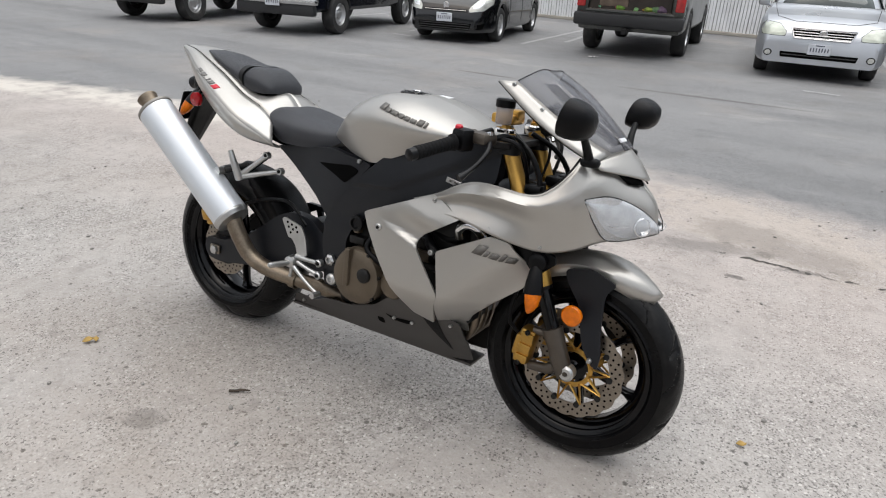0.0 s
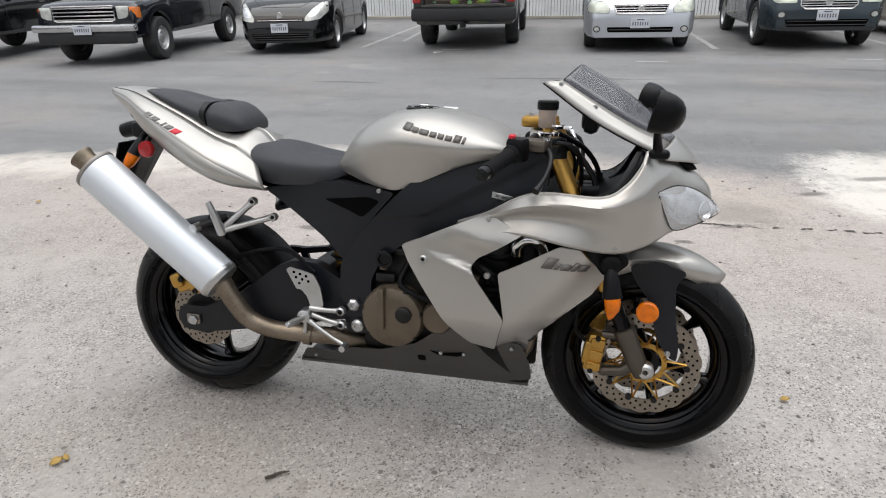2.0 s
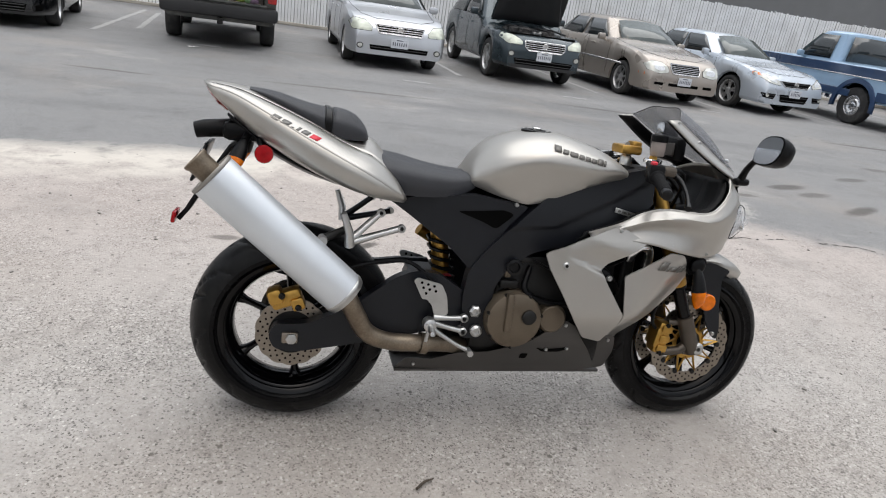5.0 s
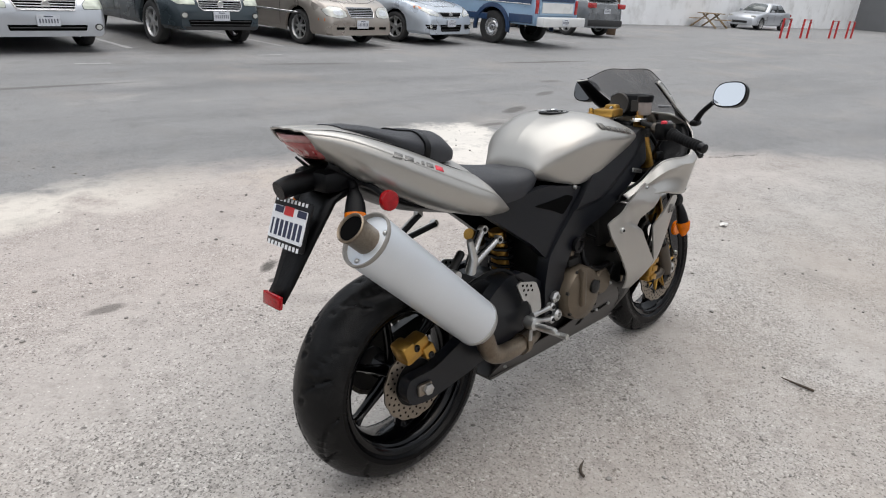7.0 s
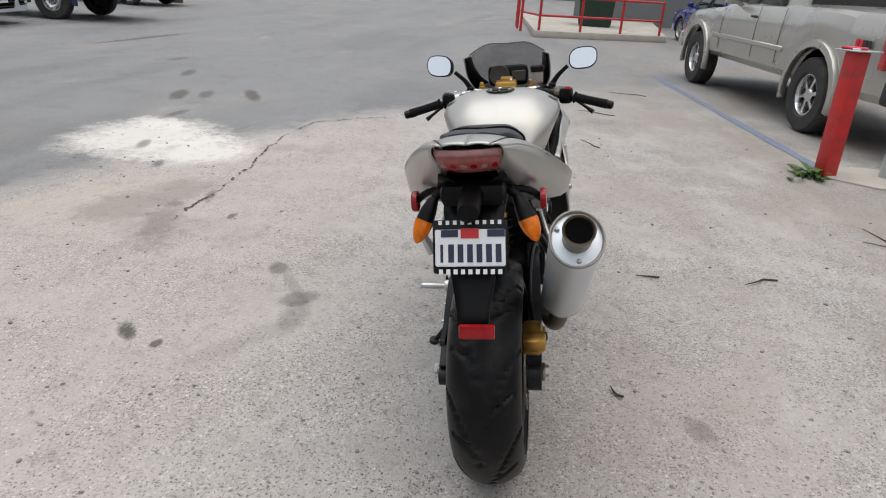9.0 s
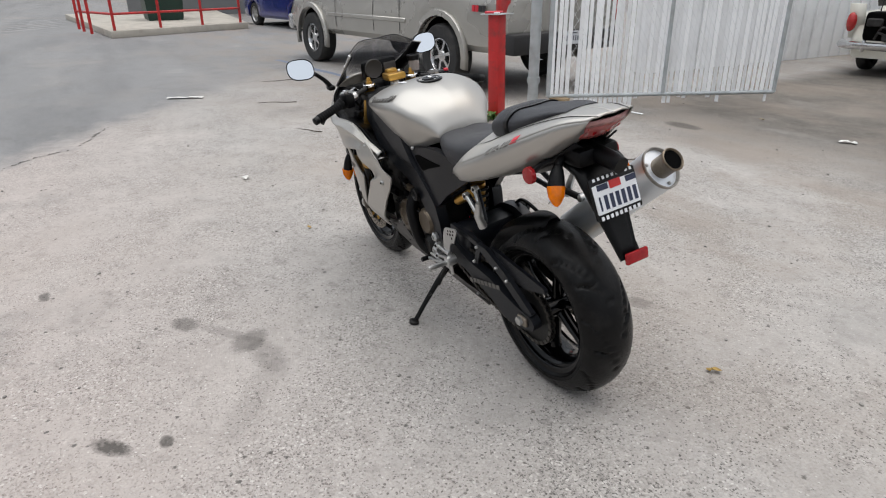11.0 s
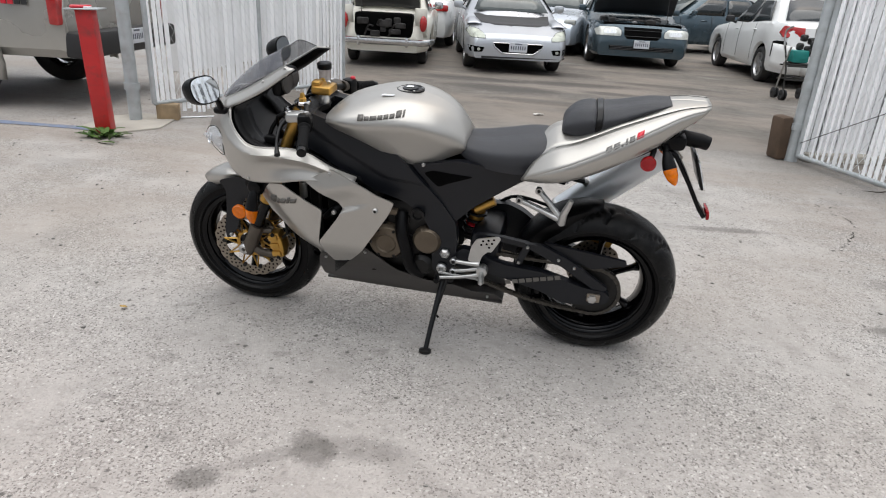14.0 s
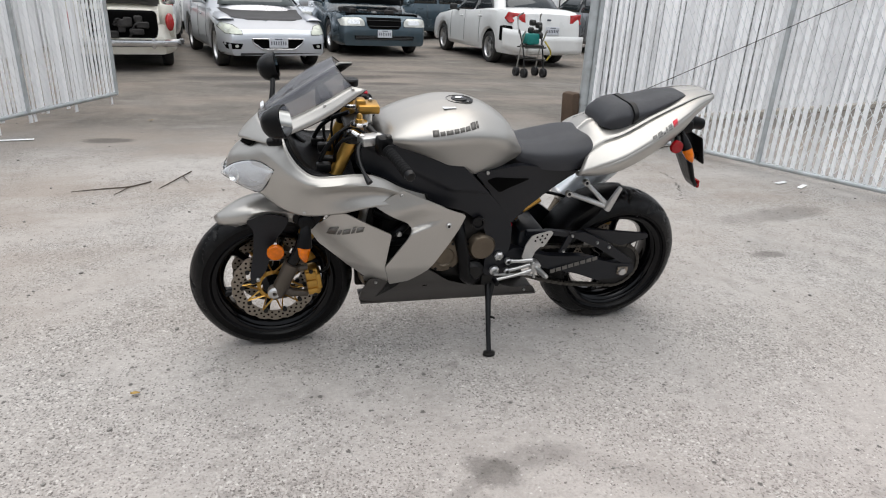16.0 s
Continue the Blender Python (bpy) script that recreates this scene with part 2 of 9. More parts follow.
def bars(bm, spots, h, depth, m):
    """Flat bars that stand for lettering: spots of (x, width), all h high, in the plane of m."""
    for x, w in spots:
        box(bm, (x, 0, 0), (w, h, depth), m=m)
    return bm


from mathutils.bvhtree import BVHTree
from mathutils.geometry import tessellate_polygon


def soft(pts, r=0.012, n=3):
    """Rounds the corners of an outline of (x, z)."""
    out = []
    k = len(pts)
    for i in range(k):
        a, b, c = Vector(pts[i - 1]), Vector(pts[i]), Vector(pts[(i + 1) % k])
        u, v = (a - b), (c - b)
        d = min(r, u.length * 0.4, v.length * 0.4)
        p, q = b + u.normalized() * d, b + v.normalized() * d
        for j in range(n + 1):
            t = j / n
            w = p * (1 - t) ** 2 + b * 2 * t * (1 - t) + q * t * t
            out.append((w.x, w.y))
    return out


def draped(outline, f, s=1, thick=0.006, step=0.035, bm=None):
    """A curved panel with the outline (x, z), lying at y = s * f(x, z), thick inwards."""
    own = bm_new()
    vs = [own.verts.new((x, 0, z)) for x, z in outline]
    for tri in tessellate_polygon([[Vector((x, z, 0)) for x, z in outline]]):
        try:
            own.faces.new([vs[i] for i in tri])
        except ValueError:
            pass
    xs, zs = [p[0] for p in outline], [p[1] for p in outline]
    for lo, hi, no in ((min(xs), max(xs), (1, 0, 0)), (min(zs), max(zs), (0, 0, 1))):
        v = lo + step
        while v < hi - 0.004:
            co = (v, 0, 0) if no[0] else (0, 0, v)
            bmesh.ops.bisect_plane(own, geom=own.verts[:] + own.edges[:] + own.faces[:], plane_co=co, plane_no=no)
            v += step
    for v in own.verts:
        v.co.y = s * f(v.co.x, v.co.z)
    out = bmesh.ops.extrude_face_region(own, geom=own.faces[:])
    for g in out["geom"]:
        if isinstance(g, bmesh.types.BMVert):
            g.co.y -= s * thick
    if bm is None:
        return own
    me = bpy.data.meshes.new("tmp")
    own.to_mesh(me)
    own.free()
    bm.from_mesh(me)
    bpy.data.meshes.remove(me)
    return bm


def step01(v, a, b):
    t = min(1, max(0, (v - a) / (b - a)))
    return t * t * (3 - 2 * t)



# ---------------- ground ----------------
def ground_material():
    """Old pale asphalt with bare stone chips round the bike, smoother dark asphalt on the drive, tan dusty yard, oil stains and powder."""
    m = bpy.data.materials.new("old_asphalt")
    m.use_nodes = True
    n, l = m.node_tree.nodes, m.node_tree.links
    b = n["Principled BSDF"]
    pos = n.new("ShaderNodeNewGeometry").outputs["Position"]

    def noise_at(scale, detail=4, rough=0.55, stretch=None):
        t = n.new("ShaderNodeTexNoise")
        t.inputs["Scale"].default_value, t.inputs["Detail"].default_value, t.inputs["Roughness"].default_value = scale, detail, rough
        if stretch:
            mp = n.new("ShaderNodeMapping")
            mp.inputs["Scale"].default_value, mp.inputs["Rotation"].default_value = stretch, (0, 0, radians(-7))
            l.new(pos, mp.inputs[0]), l.new(mp.outputs[0], t.inputs["Vector"])
        else:
            l.new(pos, t.inputs["Vector"])
        return t.outputs["Fac"]

    def ramp(fac, a, c, lo=0.0, hi=1.0):
        r = n.new("ShaderNodeMapRange")
        r.clamp = True
        for k, v in zip(("From Min", "From Max", "To Min", "To Max"), (a, c, lo, hi)):
            r.inputs[k].default_value = v
        l.new(fac, r.inputs["Value"])
        return r.outputs["Result"]

    def mix(fac, a, c, kind="MIX"):
        x = n.new("ShaderNodeMixRGB")
        x.blend_type = kind
        for k, v in ((0, fac), (1, a), (2, c)):
            if isinstance(v, (int, float)):
                x.inputs[k].default_value = v
            elif isinstance(v, tuple):
                x.inputs[k].default_value = (*v, 1)
            else:
                l.new(v, x.inputs[k])
        return x.outputs[0]

    def calc(op, a, c=0.0):
        x = n.new("ShaderNodeMath")
        x.operation = op
        for k, v in ((0, a), (1, c)):
            if isinstance(v, (int, float)):
                x.inputs[k].default_value = v
            else:
                l.new(v, x.inputs[k])
        return x.outputs[0]

    sep = n.new("ShaderNodeSeparateXYZ")
    l.new(pos, sep.inputs[0])
    px, py = sep.outputs[0], sep.outputs[1]
    broad, mid, small = noise_at(0.55, 6), noise_at(3.0, 6, 0.65), noise_at(11, 6, 0.7)

    tiny = noise_at(46, 4, 0.7)

    def blot(cx, cy, rx, ry, rough=0.5, turn=0.0):
        """1 inside a ragged patch, 0 outside."""
        c_, s_ = math.cos(radians(turn)), math.sin(radians(turn))
        dx, dy = calc("SUBTRACT", px, cx), calc("SUBTRACT", py, cy)
        u = calc("DIVIDE", calc("ADD", calc("MULTIPLY", dx, c_), calc("MULTIPLY", dy, s_)), rx)
        v = calc("DIVIDE", calc("SUBTRACT", calc("MULTIPLY", dy, c_), calc("MULTIPLY", dx, s_)), ry)
        d = calc("ADD", calc("MULTIPLY", u, u), calc("MULTIPLY", v, v))
        d = calc("ADD", d, calc("MULTIPLY", calc("SUBTRACT", mid, 0.5), rough * 5))
        d = calc("ADD", d, calc("MULTIPLY", calc("SUBTRACT", small, 0.5), rough * 5))
        d = calc("ADD", d, calc("MULTIPLY", calc("SUBTRACT", tiny, 0.5), rough * 4))
        return ramp(d, 1.35, 0.35)

    # matrix of fine pale grit with ragged dark pits where chips have come out
    wob = n.new("ShaderNodeTexNoise")
    wob.inputs["Scale"].default_value, wob.inputs["Detail"].default_value = 55, 3
    l.new(pos, wob.inputs["Vector"])
    bent = n.new("ShaderNodeVectorMath")
    bent.operation = "MULTIPLY_ADD"
    bent.inputs[1].default_value = (0.013, 0.013, 0.0)
    l.new(wob.outputs["Color"], bent.inputs[0]), l.new(pos, bent.inputs[2])

    def cells(scale):
        v = n.new("ShaderNodeTexVoronoi")
        v.inputs["Scale"].default_value = scale
        l.new(bent.outputs[0], v.inputs["Vector"])
        t = n.new("ShaderNodeSeparateXYZ")
        l.new(v.outputs["Color"], t.inputs[0])
        return v.outputs["Distance"], t.outputs

    grit = noise_at(130, 5, 0.75)
    chip_d, chip_tone = cells(190)
    pit_d, pit_tone = cells(92)
    fleck_d, fleck_tone = cells(26)
    worn = noise_at(1.6, 5, 0.6)
    wear = ramp(worn, 0.34, 0.62, 0.34, -0.16)
    coarse, rub = noise_at(105, 3, 0.62), noise_at(62, 4, 0.7)
    pits = calc("MULTIPLY", ramp(coarse, 0.575, 0.64), ramp(calc("ADD", rub, calc("MULTIPLY", wear, -0.25)), 0.36, 0.52))
    flecks = calc("MULTIPLY", ramp(fleck_tone[1], 0.93, 0.95), ramp(calc("ADD", fleck_d, calc("MULTIPLY", calc("SUBTRACT", grit, 0.5), 0.5)), 0.26, 0.16))
    stone_d, stone_tone = cells(128)
    small_d, small_tone = cells(205)
    bare = ramp(worn, 0.40, 0.60, 0.12, 1.0)
    pale = mix(ramp(mid, 0.34, 0.66), (0.362, 0.341, 0.320), (0.455, 0.431, 0.407))
    pale = mix(calc("MULTIPLY", bare, ramp(stone_tone[0], 0.0, 1.0, 0.0, 0.55)), pale, (0.520, 0.496, 0.468))
    pale = mix(ramp(small, 0.50, 0.70, 0.0, 0.42), pale, (0.265, 0.246, 0.226))
    pale = mix(ramp(tiny, 0.52, 0.68, 0.0, 0.34), pale, (0.235, 0.220, 0.203))
    pale = mix(ramp(tiny, 0.46, 0.34, 0.0, 0.36), pale, (0.575, 0.546, 0.512))
    pale = mix(ramp(grit, 0.52, 0.68, 0.0, 0.34), pale, (0.185, 0.173, 0.158))
    pale = mix(ramp(broad, 0.4, 0.7, 0.0, 0.34), pale, (0.43, 0.385, 0.345))
    # shade between the stones, painted as a darker colour at cell edges
    crevice_shade = calc("MULTIPLY", ramp(stone_d, 0.42, 0.66), calc("MULTIPLY", bare, 0.30))
    pale = mix(crevice_shade, pale, (0.130, 0.120, 0.108))
    chips = calc("MULTIPLY", ramp(calc("SUBTRACT", stone_tone[1], calc("MULTIPLY", wear, 0.62)), 0.80, 0.83), ramp(stone_d, 0.60, 0.48))
    pale = mix(calc("MULTIPLY", chips, ramp(stone_tone[2], 0.0, 1.0, 0.55, 0.97)), pale, (0.090, 0.083, 0.075))
    specks = calc("MULTIPLY", ramp(calc("SUBTRACT", small_tone[1], calc("MULTIPLY", wear, 0.30)), 0.91, 0.93, 0.0, 0.85), ramp(small_d, 0.60, 0.45))
    pale = mix(specks, pale, (0.10, 0.093, 0.084))
    pale = mix(ramp(py, 0.2, 1.7, 0.0, 0.38), pale, (0.475, 0.395, 0.360))
    pale = mix(calc("MULTIPLY", bare, ramp(stone_tone[2], 0.945, 0.97, 0.0, 0.60)), pale, (0.66, 0.635, 0.60))
    pit_deep = ramp(pit_tone[0], 0.0, 1.0, 0.15, 0.70)
    pale = mix(calc("MULTIPLY", calc("MULTIPLY", pits, pit_deep), bare), pale, (0.085, 0.078, 0.070))
    pale = mix(calc("MULTIPLY", flecks, 0.85), pale, (0.065, 0.060, 0.054))
    glint = calc("MULTIPLY", ramp(pit_tone[2], 0.965, 0.975), ramp(pit_d, 0.36, 0.22))
    pale = mix(calc("MULTIPLY", glint, 0.7), pale, (0.64, 0.62, 0.585))
    dark = mix(ramp(chip_tone[0], 0.0, 1.0), (0.138, 0.138, 0.139), (0.268, 0.267, 0.267))
    streak = noise_at(1.0, 6, 0.6, (0.16, 1.0, 1.0))
    dark = mix(ramp(streak, 0.4, 0.75, 0.0, 0.75), dark, (0.298, 0.296, 0.295))
    dark = mix(ramp(streak, 0.48, 0.25, 0.0, 0.6), dark, (0.110, 0.110, 0.110))
    dark = mix(ramp(grit, 0.50, 0.72, 0.0, 0.5), dark, (0.10, 0.10, 0.10))
    dark = mix(ramp(mid, 0.52, 0.72, 0.0, 0.42), dark, (0.118, 0.116, 0.114))
    dark = mix(ramp(small, 0.54, 0.68, 0.0, 0.38), dark, (0.315, 0.310, 0.304))
    dark = mix(calc("MULTIPLY", pits, 0.5), dark, (0.055, 0.054, 0.053))
    dark = mix(calc("MULTIPLY", flecks, 0.6), dark, (0.06, 0.058, 0.056))
    yard = mix(ramp(chip_tone[0], 0.0, 1.0), (0.098, 0.087, 0.074), (0.195, 0.176, 0.152))
    yard = mix(ramp(grit, 0.50, 0.72, 0.0, 0.5), yard, (0.08, 0.073, 0.064))
    yard = mix(ramp(mid, 0.46, 0.64, 0.0, 0.55), yard, (0.070, 0.062, 0.053))
    yard = mix(ramp(small, 0.52, 0.66, 0.0, 0.5), yard, (0.235, 0.212, 0.186))

    # the drive's edge wanders along y of about 3
    left, right = calc("MINIMUM", px, 0.0), calc("MAXIMUM", px, 0.0)
    line = calc("SUBTRACT", calc("MULTIPLY", left, 0.24), calc("MULTIPLY", calc("MULTIPLY", right, right), 0.06))
    edge = calc("ADD", calc("SUBTRACT", py, line), calc("MULTIPLY", calc("SUBTRACT", broad, 0.5), 0.8))
    edge = calc("ADD", edge, calc("MULTIPLY", calc("SUBTRACT", mid, 0.5), 0.9))
    col = mix(ramp(edge, 2.9, 3.4), pale, dark)
    far_x = calc("ADD", px, calc("MULTIPLY", calc("SUBTRACT", broad, 0.5), 3.0))
    col = mix(ramp(far_x, 5.0, 9.0, 0.0, 0.6), col, dark)
    behind = calc("ADD", calc("MULTIPLY", py, -1.0), calc("MULTIPLY", calc("SUBTRACT", broad, 0.5), 3.0))
    col = mix(calc("MULTIPLY", ramp(behind, 2.6, 4.8), ramp(px, 4.6, 4.0)), col, yard)

    # chalky powder along the seam, and a spill
    seam = calc("MULTIPLY", ramp(edge, 2.5, 2.85), ramp(edge, 3.4, 3.1))
    powder = calc("MULTIPLY", calc("MULTIPLY", seam, ramp(px, 0.9, -0.3)), ramp(mid, 0.32, 0.50))
    col = mix(calc("MULTIPLY", powder, 0.92), col, (0.62, 0.58, 0.52))
    for spill in ((3.10, 3.12, 0.66, 0.60, 0.32, 0), (2.92, 2.58, 0.46, 0.42, 0.38, 0), (3.60, 3.30, 0.34, 0.2, 0.5, 60)):
        col = mix(calc("MULTIPLY", blot(*spill), 0.9), col, (0.70, 0.665, 0.61))
    col = mix(calc("MULTIPLY", blot(1.7, 2.45, 0.8, 0.45, 0.8, -20), 0.5), col, (0.47, 0.41, 0.35))
    col = mix(ramp(noise_at(7.5, 5, 0.7), 0.60, 0.74, 0.0, 0.55), col, (0.115, 0.105, 0.094))
    # broad unevenness of age and dust
    patch = noise_at(0.85, 5, 0.6)
    col = mix(ramp(patch, 0.43, 0.30, 0.0, 0.45), col, (0.17, 0.163, 0.152))
    col = mix(ramp(noise_at(0.45, 6, 0.65), 0.52, 0.68, 0.0, 0.30), col, (0.34, 0.292, 0.252))
    col = mix(ramp(small, 0.54, 0.76, 0.0, 0.35), col, (0.16, 0.15, 0.138))
    dusty = noise_at(1.1, 6, 0.65, (0.45, 1.0, 1.0))
    col = mix(calc("MULTIPLY", ramp(py, 0.4, -1.6), ramp(dusty, 0.44, 0.62, 0.0, 0.6)), col, (0.27, 0.226, 0.187))
    col = mix(ramp(dusty, 0.40, 0.26, 0.0, 0.35), col, (0.46, 0.44, 0.41))
    # oil and water stains: centre, half sizes, strength, ragged, turn
    for cx, cy, rx, ry, k, ragged, turn in STAINS:
        col = mix(calc("MULTIPLY", blot(cx, cy, rx, ry, ragged, turn), k), col, (0.060, 0.053, 0.046))
    l.new(col, b.inputs["Base Color"])
    l.new(ramp(streak, 0.3, 0.7, 0.55, 0.85), b.inputs["Roughness"])
    bp = n.new("ShaderNodeBump")
    bp.inputs["Strength"].default_value, bp.inputs["Distance"].default_value = 0.7, 0.005
    height = calc("SUBTRACT", calc("SUBTRACT", mid, calc("MULTIPLY", pits, 0.9)), calc("ADD", calc("MULTIPLY", chip_d, 0.25), calc("MULTIPLY", stone_d, 0.5)))
    l.new(height, bp.inputs["Height"]), l.new(bp.outputs["Normal"], b.inputs["Normal"])
    return m


STAINS = [
    (1.065, 1.10, 0.070, 0.050, 0.58, 0.5, 20), (0.79, 0.90, 0.095, 0.060, 0.52, 0.55, -40), (0.90, 0.96, 0.15, 0.030, 0.30, 0.6, 38), (0.64, 0.86, 0.16, 0.06, 0.30, 0.5, 10), (0.40, 0.97, 0.24, 0.06, 0.14, 0.7, -35),
    (0.355, 1.43, 0.075, 0.035, 0.9, 0.45, 40), (0.30, 1.27, 0.03, 0.02, 0.8, 0.3, 0), (-0.41, 1.40, 0.08, 0.035, 0.6, 0.4, 0),
    (4.9, 3.9, 0.30, 0.09, 0.75, 0.25, 20), (5.2, 3.2, 0.38, 0.08, 0.75, 0.25, 30), (6.3, 4.6, 0.3, 0.08, 0.6, 0.3, 20), (4.0, 3.4, 0.22, 0.06, 0.6, 0.3, 0), (2.9, 3.02, 0.14, 0.05, 0.6, 0.3, 20), (7.4, 5.4, 0.25, 0.1, 0.5, 0.3, 0),
    (0.285, -0.725, 0.075, 0.045, 0.40, 0.9, 30), (-1.38, -0.55, 0.12, 0.05, 0.55, 0.35, 0), (-0.88, -1.76, 0.3, 0.05, 0.55, 0.4, 10), (2.81, -3.73, 0.22, 0.10, 0.75, 0.3, 0),
    (1.642, 1.643, 0.05, 0.025, 0.7, 0.6, 0), (1.90, 1.92, 0.16, 0.03, 0.6, 0.8, 20), (2.45, 2.61, 0.10, 0.04, 0.7, 0.5, 20), (5.04, 3.66, 0.26, 0.08, 0.6, 0.4, 20), (1.75, 2.25, 0.5, 0.22, 0.35, 0.6, -20), (1.45, 1.95, 0.35, 0.1, 0.4, 0.6, 20), (-2.0, -1.2, 0.5, 0.12, 0.4, 0.5, 10),
    (1.25, -7.15, 0.9, 0.38, 0.85, 0.3, 0), (1.9, -7.9, 0.9, 0.28, 0.8, 0.3, 5), (0.3, -8.2, 1.1, 0.26, 0.75, 0.35, 10), (-0.25, -7.5, 0.5, 0.16, 0.8, 0.3, 0), (-1.2, -8.9, 0.9, 0.2, 0.6, 0.4, -5), (0.6, -6.2, 0.9, 0.2, 0.6, 0.4, 0), (0.9, -9.4, 1.1, 0.4, 0.7, 0.3, 0),
    (3.2, 10.8, 0.8, 1.6, 0.5, 0.5, 0), (-1.8, 11.4, 0.9, 1.6, 0.6, 0.5, 0), (0.4, 6.9, 1.1, 0.07, 0.55, 0.3, 4), (-2.4, 6.3, 0.5, 0.05, 0.6, 0.3, 0), (4.6, 8.0, 0.9, 0.10, 0.5, 0.3, -6), (9.5, 7.3, 1.4, 0.09, 0.7, 0.3, -4),
]
bm = bm_new()
xs = [-400, -120, -40] + [v for v in range(-20, 24, 2)] + [40, 120, 400]
rows_mesh(bm, [[(x, y, 0.0) for y in xs] for x in xs])
ground = new("ground", mesh_of("ground", bm, ground_material()))
tagged(ground, "worn grey asphalt yard with stains, powder and cracks", "ground", kind="structure")
import functools

# ---------------- vehicles ----------------
CAR_GLASS = material("car_glass", (0.02, 0.025, 0.027), 0.04, vary=0.1, size=2, spec=0.8)
# windscreens get a paler, uneven base that stands in for mirrored sky
SCREEN_GLASS = material("windscreen_sky_sheen", (0.085, 0.10, 0.095), 0.05, vary=0.35, size=1.6, spec=0.9)
CAR_BLACK = material("black_trim", (0.02, 0.02, 0.021), 0.55, vary=0.15, bump=0.2, grain_size=80)
CAR_TYRE = material("car_tyre", (0.022, 0.022, 0.022), 0.75, vary=0.2, dirt=(0.1, 0.09, 0.08), dirt_amount=0.4, dirt_size=6)
CAR_RIM = material("car_alloy_rim", (0.5, 0.5, 0.5), 0.3, 0.8, vary=0.1)
CAR_LAMP = material("headlamp_plastic", (0.55, 0.56, 0.52), 0.12, 0.2, vary=0.25, size=9, coat=0.8)
HAZY_LAMP = material("hazed_headlamp_plastic", (0.50, 0.53, 0.45), 0.3, 0.1, vary=0.2, size=9, coat=0.4)
CAR_RED = material("tail_lamp_red", (0.42, 0.015, 0.015), 0.15, vary=0.25, size=12, coat=0.7)
CAR_AMBER = material("marker_amber", (0.7, 0.18, 0.02), 0.2, vary=0.2, coat=0.5)
CAR_PLATE = material("car_plate", (0.62, 0.64, 0.68), 0.5, vary=0.1, size=20)
CAR_INK = material("car_plate_ink", (0.10, 0.11, 0.14), 0.5)
CAR_CHROME = material("car_chrome", (0.62, 0.62, 0.62), 0.2, 0.95, vary=0.1)
ENGINE_GREY = material("grey_engine_casting", (0.22, 0.22, 0.22), 0.5, 0.5, vary=0.3, size=14)
ENGINE_DARK = material("engine_clutter", (0.03, 0.028, 0.027), 0.6, 0.3, vary=0.5, size=14)


def car_paint(name, base, metal=0.4, rough=0.28, dust=0.12):
    return material(name, base, rough, metal, vary=0.06, size=1.5, coat=0.5, dirt=(0.30, 0.28, 0.25), dirt_amount=dust, dirt_size=2.5, grain=0.05, grain_size=300)


def interp(x, pts):
    return float(np.interp(x, [p[0] for p in pts], [p[1] for p in pts]))


def at_pose(x, y, z, rx=0, ry=0, rz=0, s=(1, 1, 1)):
    return pose(x, y, z, rx, ry, rz) @ Matrix.Diagonal((*s, 1))


def plate_on(car, x, y, z, face=1, w=0.305, h=0.152, tilt=0):
    bm = box(bm_new(), (0, 0, 0), (0.012, w, h), 0.004, pose(x, y, z, 0, tilt, 0))
    p = part("number_plate", bm, CAR_PLATE, car, "white number plate with dark figures")
    for k in range(7):
        part("plate_figure", box(bm_new(), (face * 0.008, (k - 3) * 0.038, -0.005), (0.003, 0.016, 0.056), m=pose(x, y, z, 0, tilt, 0)), CAR_INK, p)
    part("plate_small_mark", box(bm_new(), (face * 0.008, 0, 0.056), (0.003, 0.12, 0.016), m=pose(x, y, z, 0, tilt, 0)), CAR_INK, p)


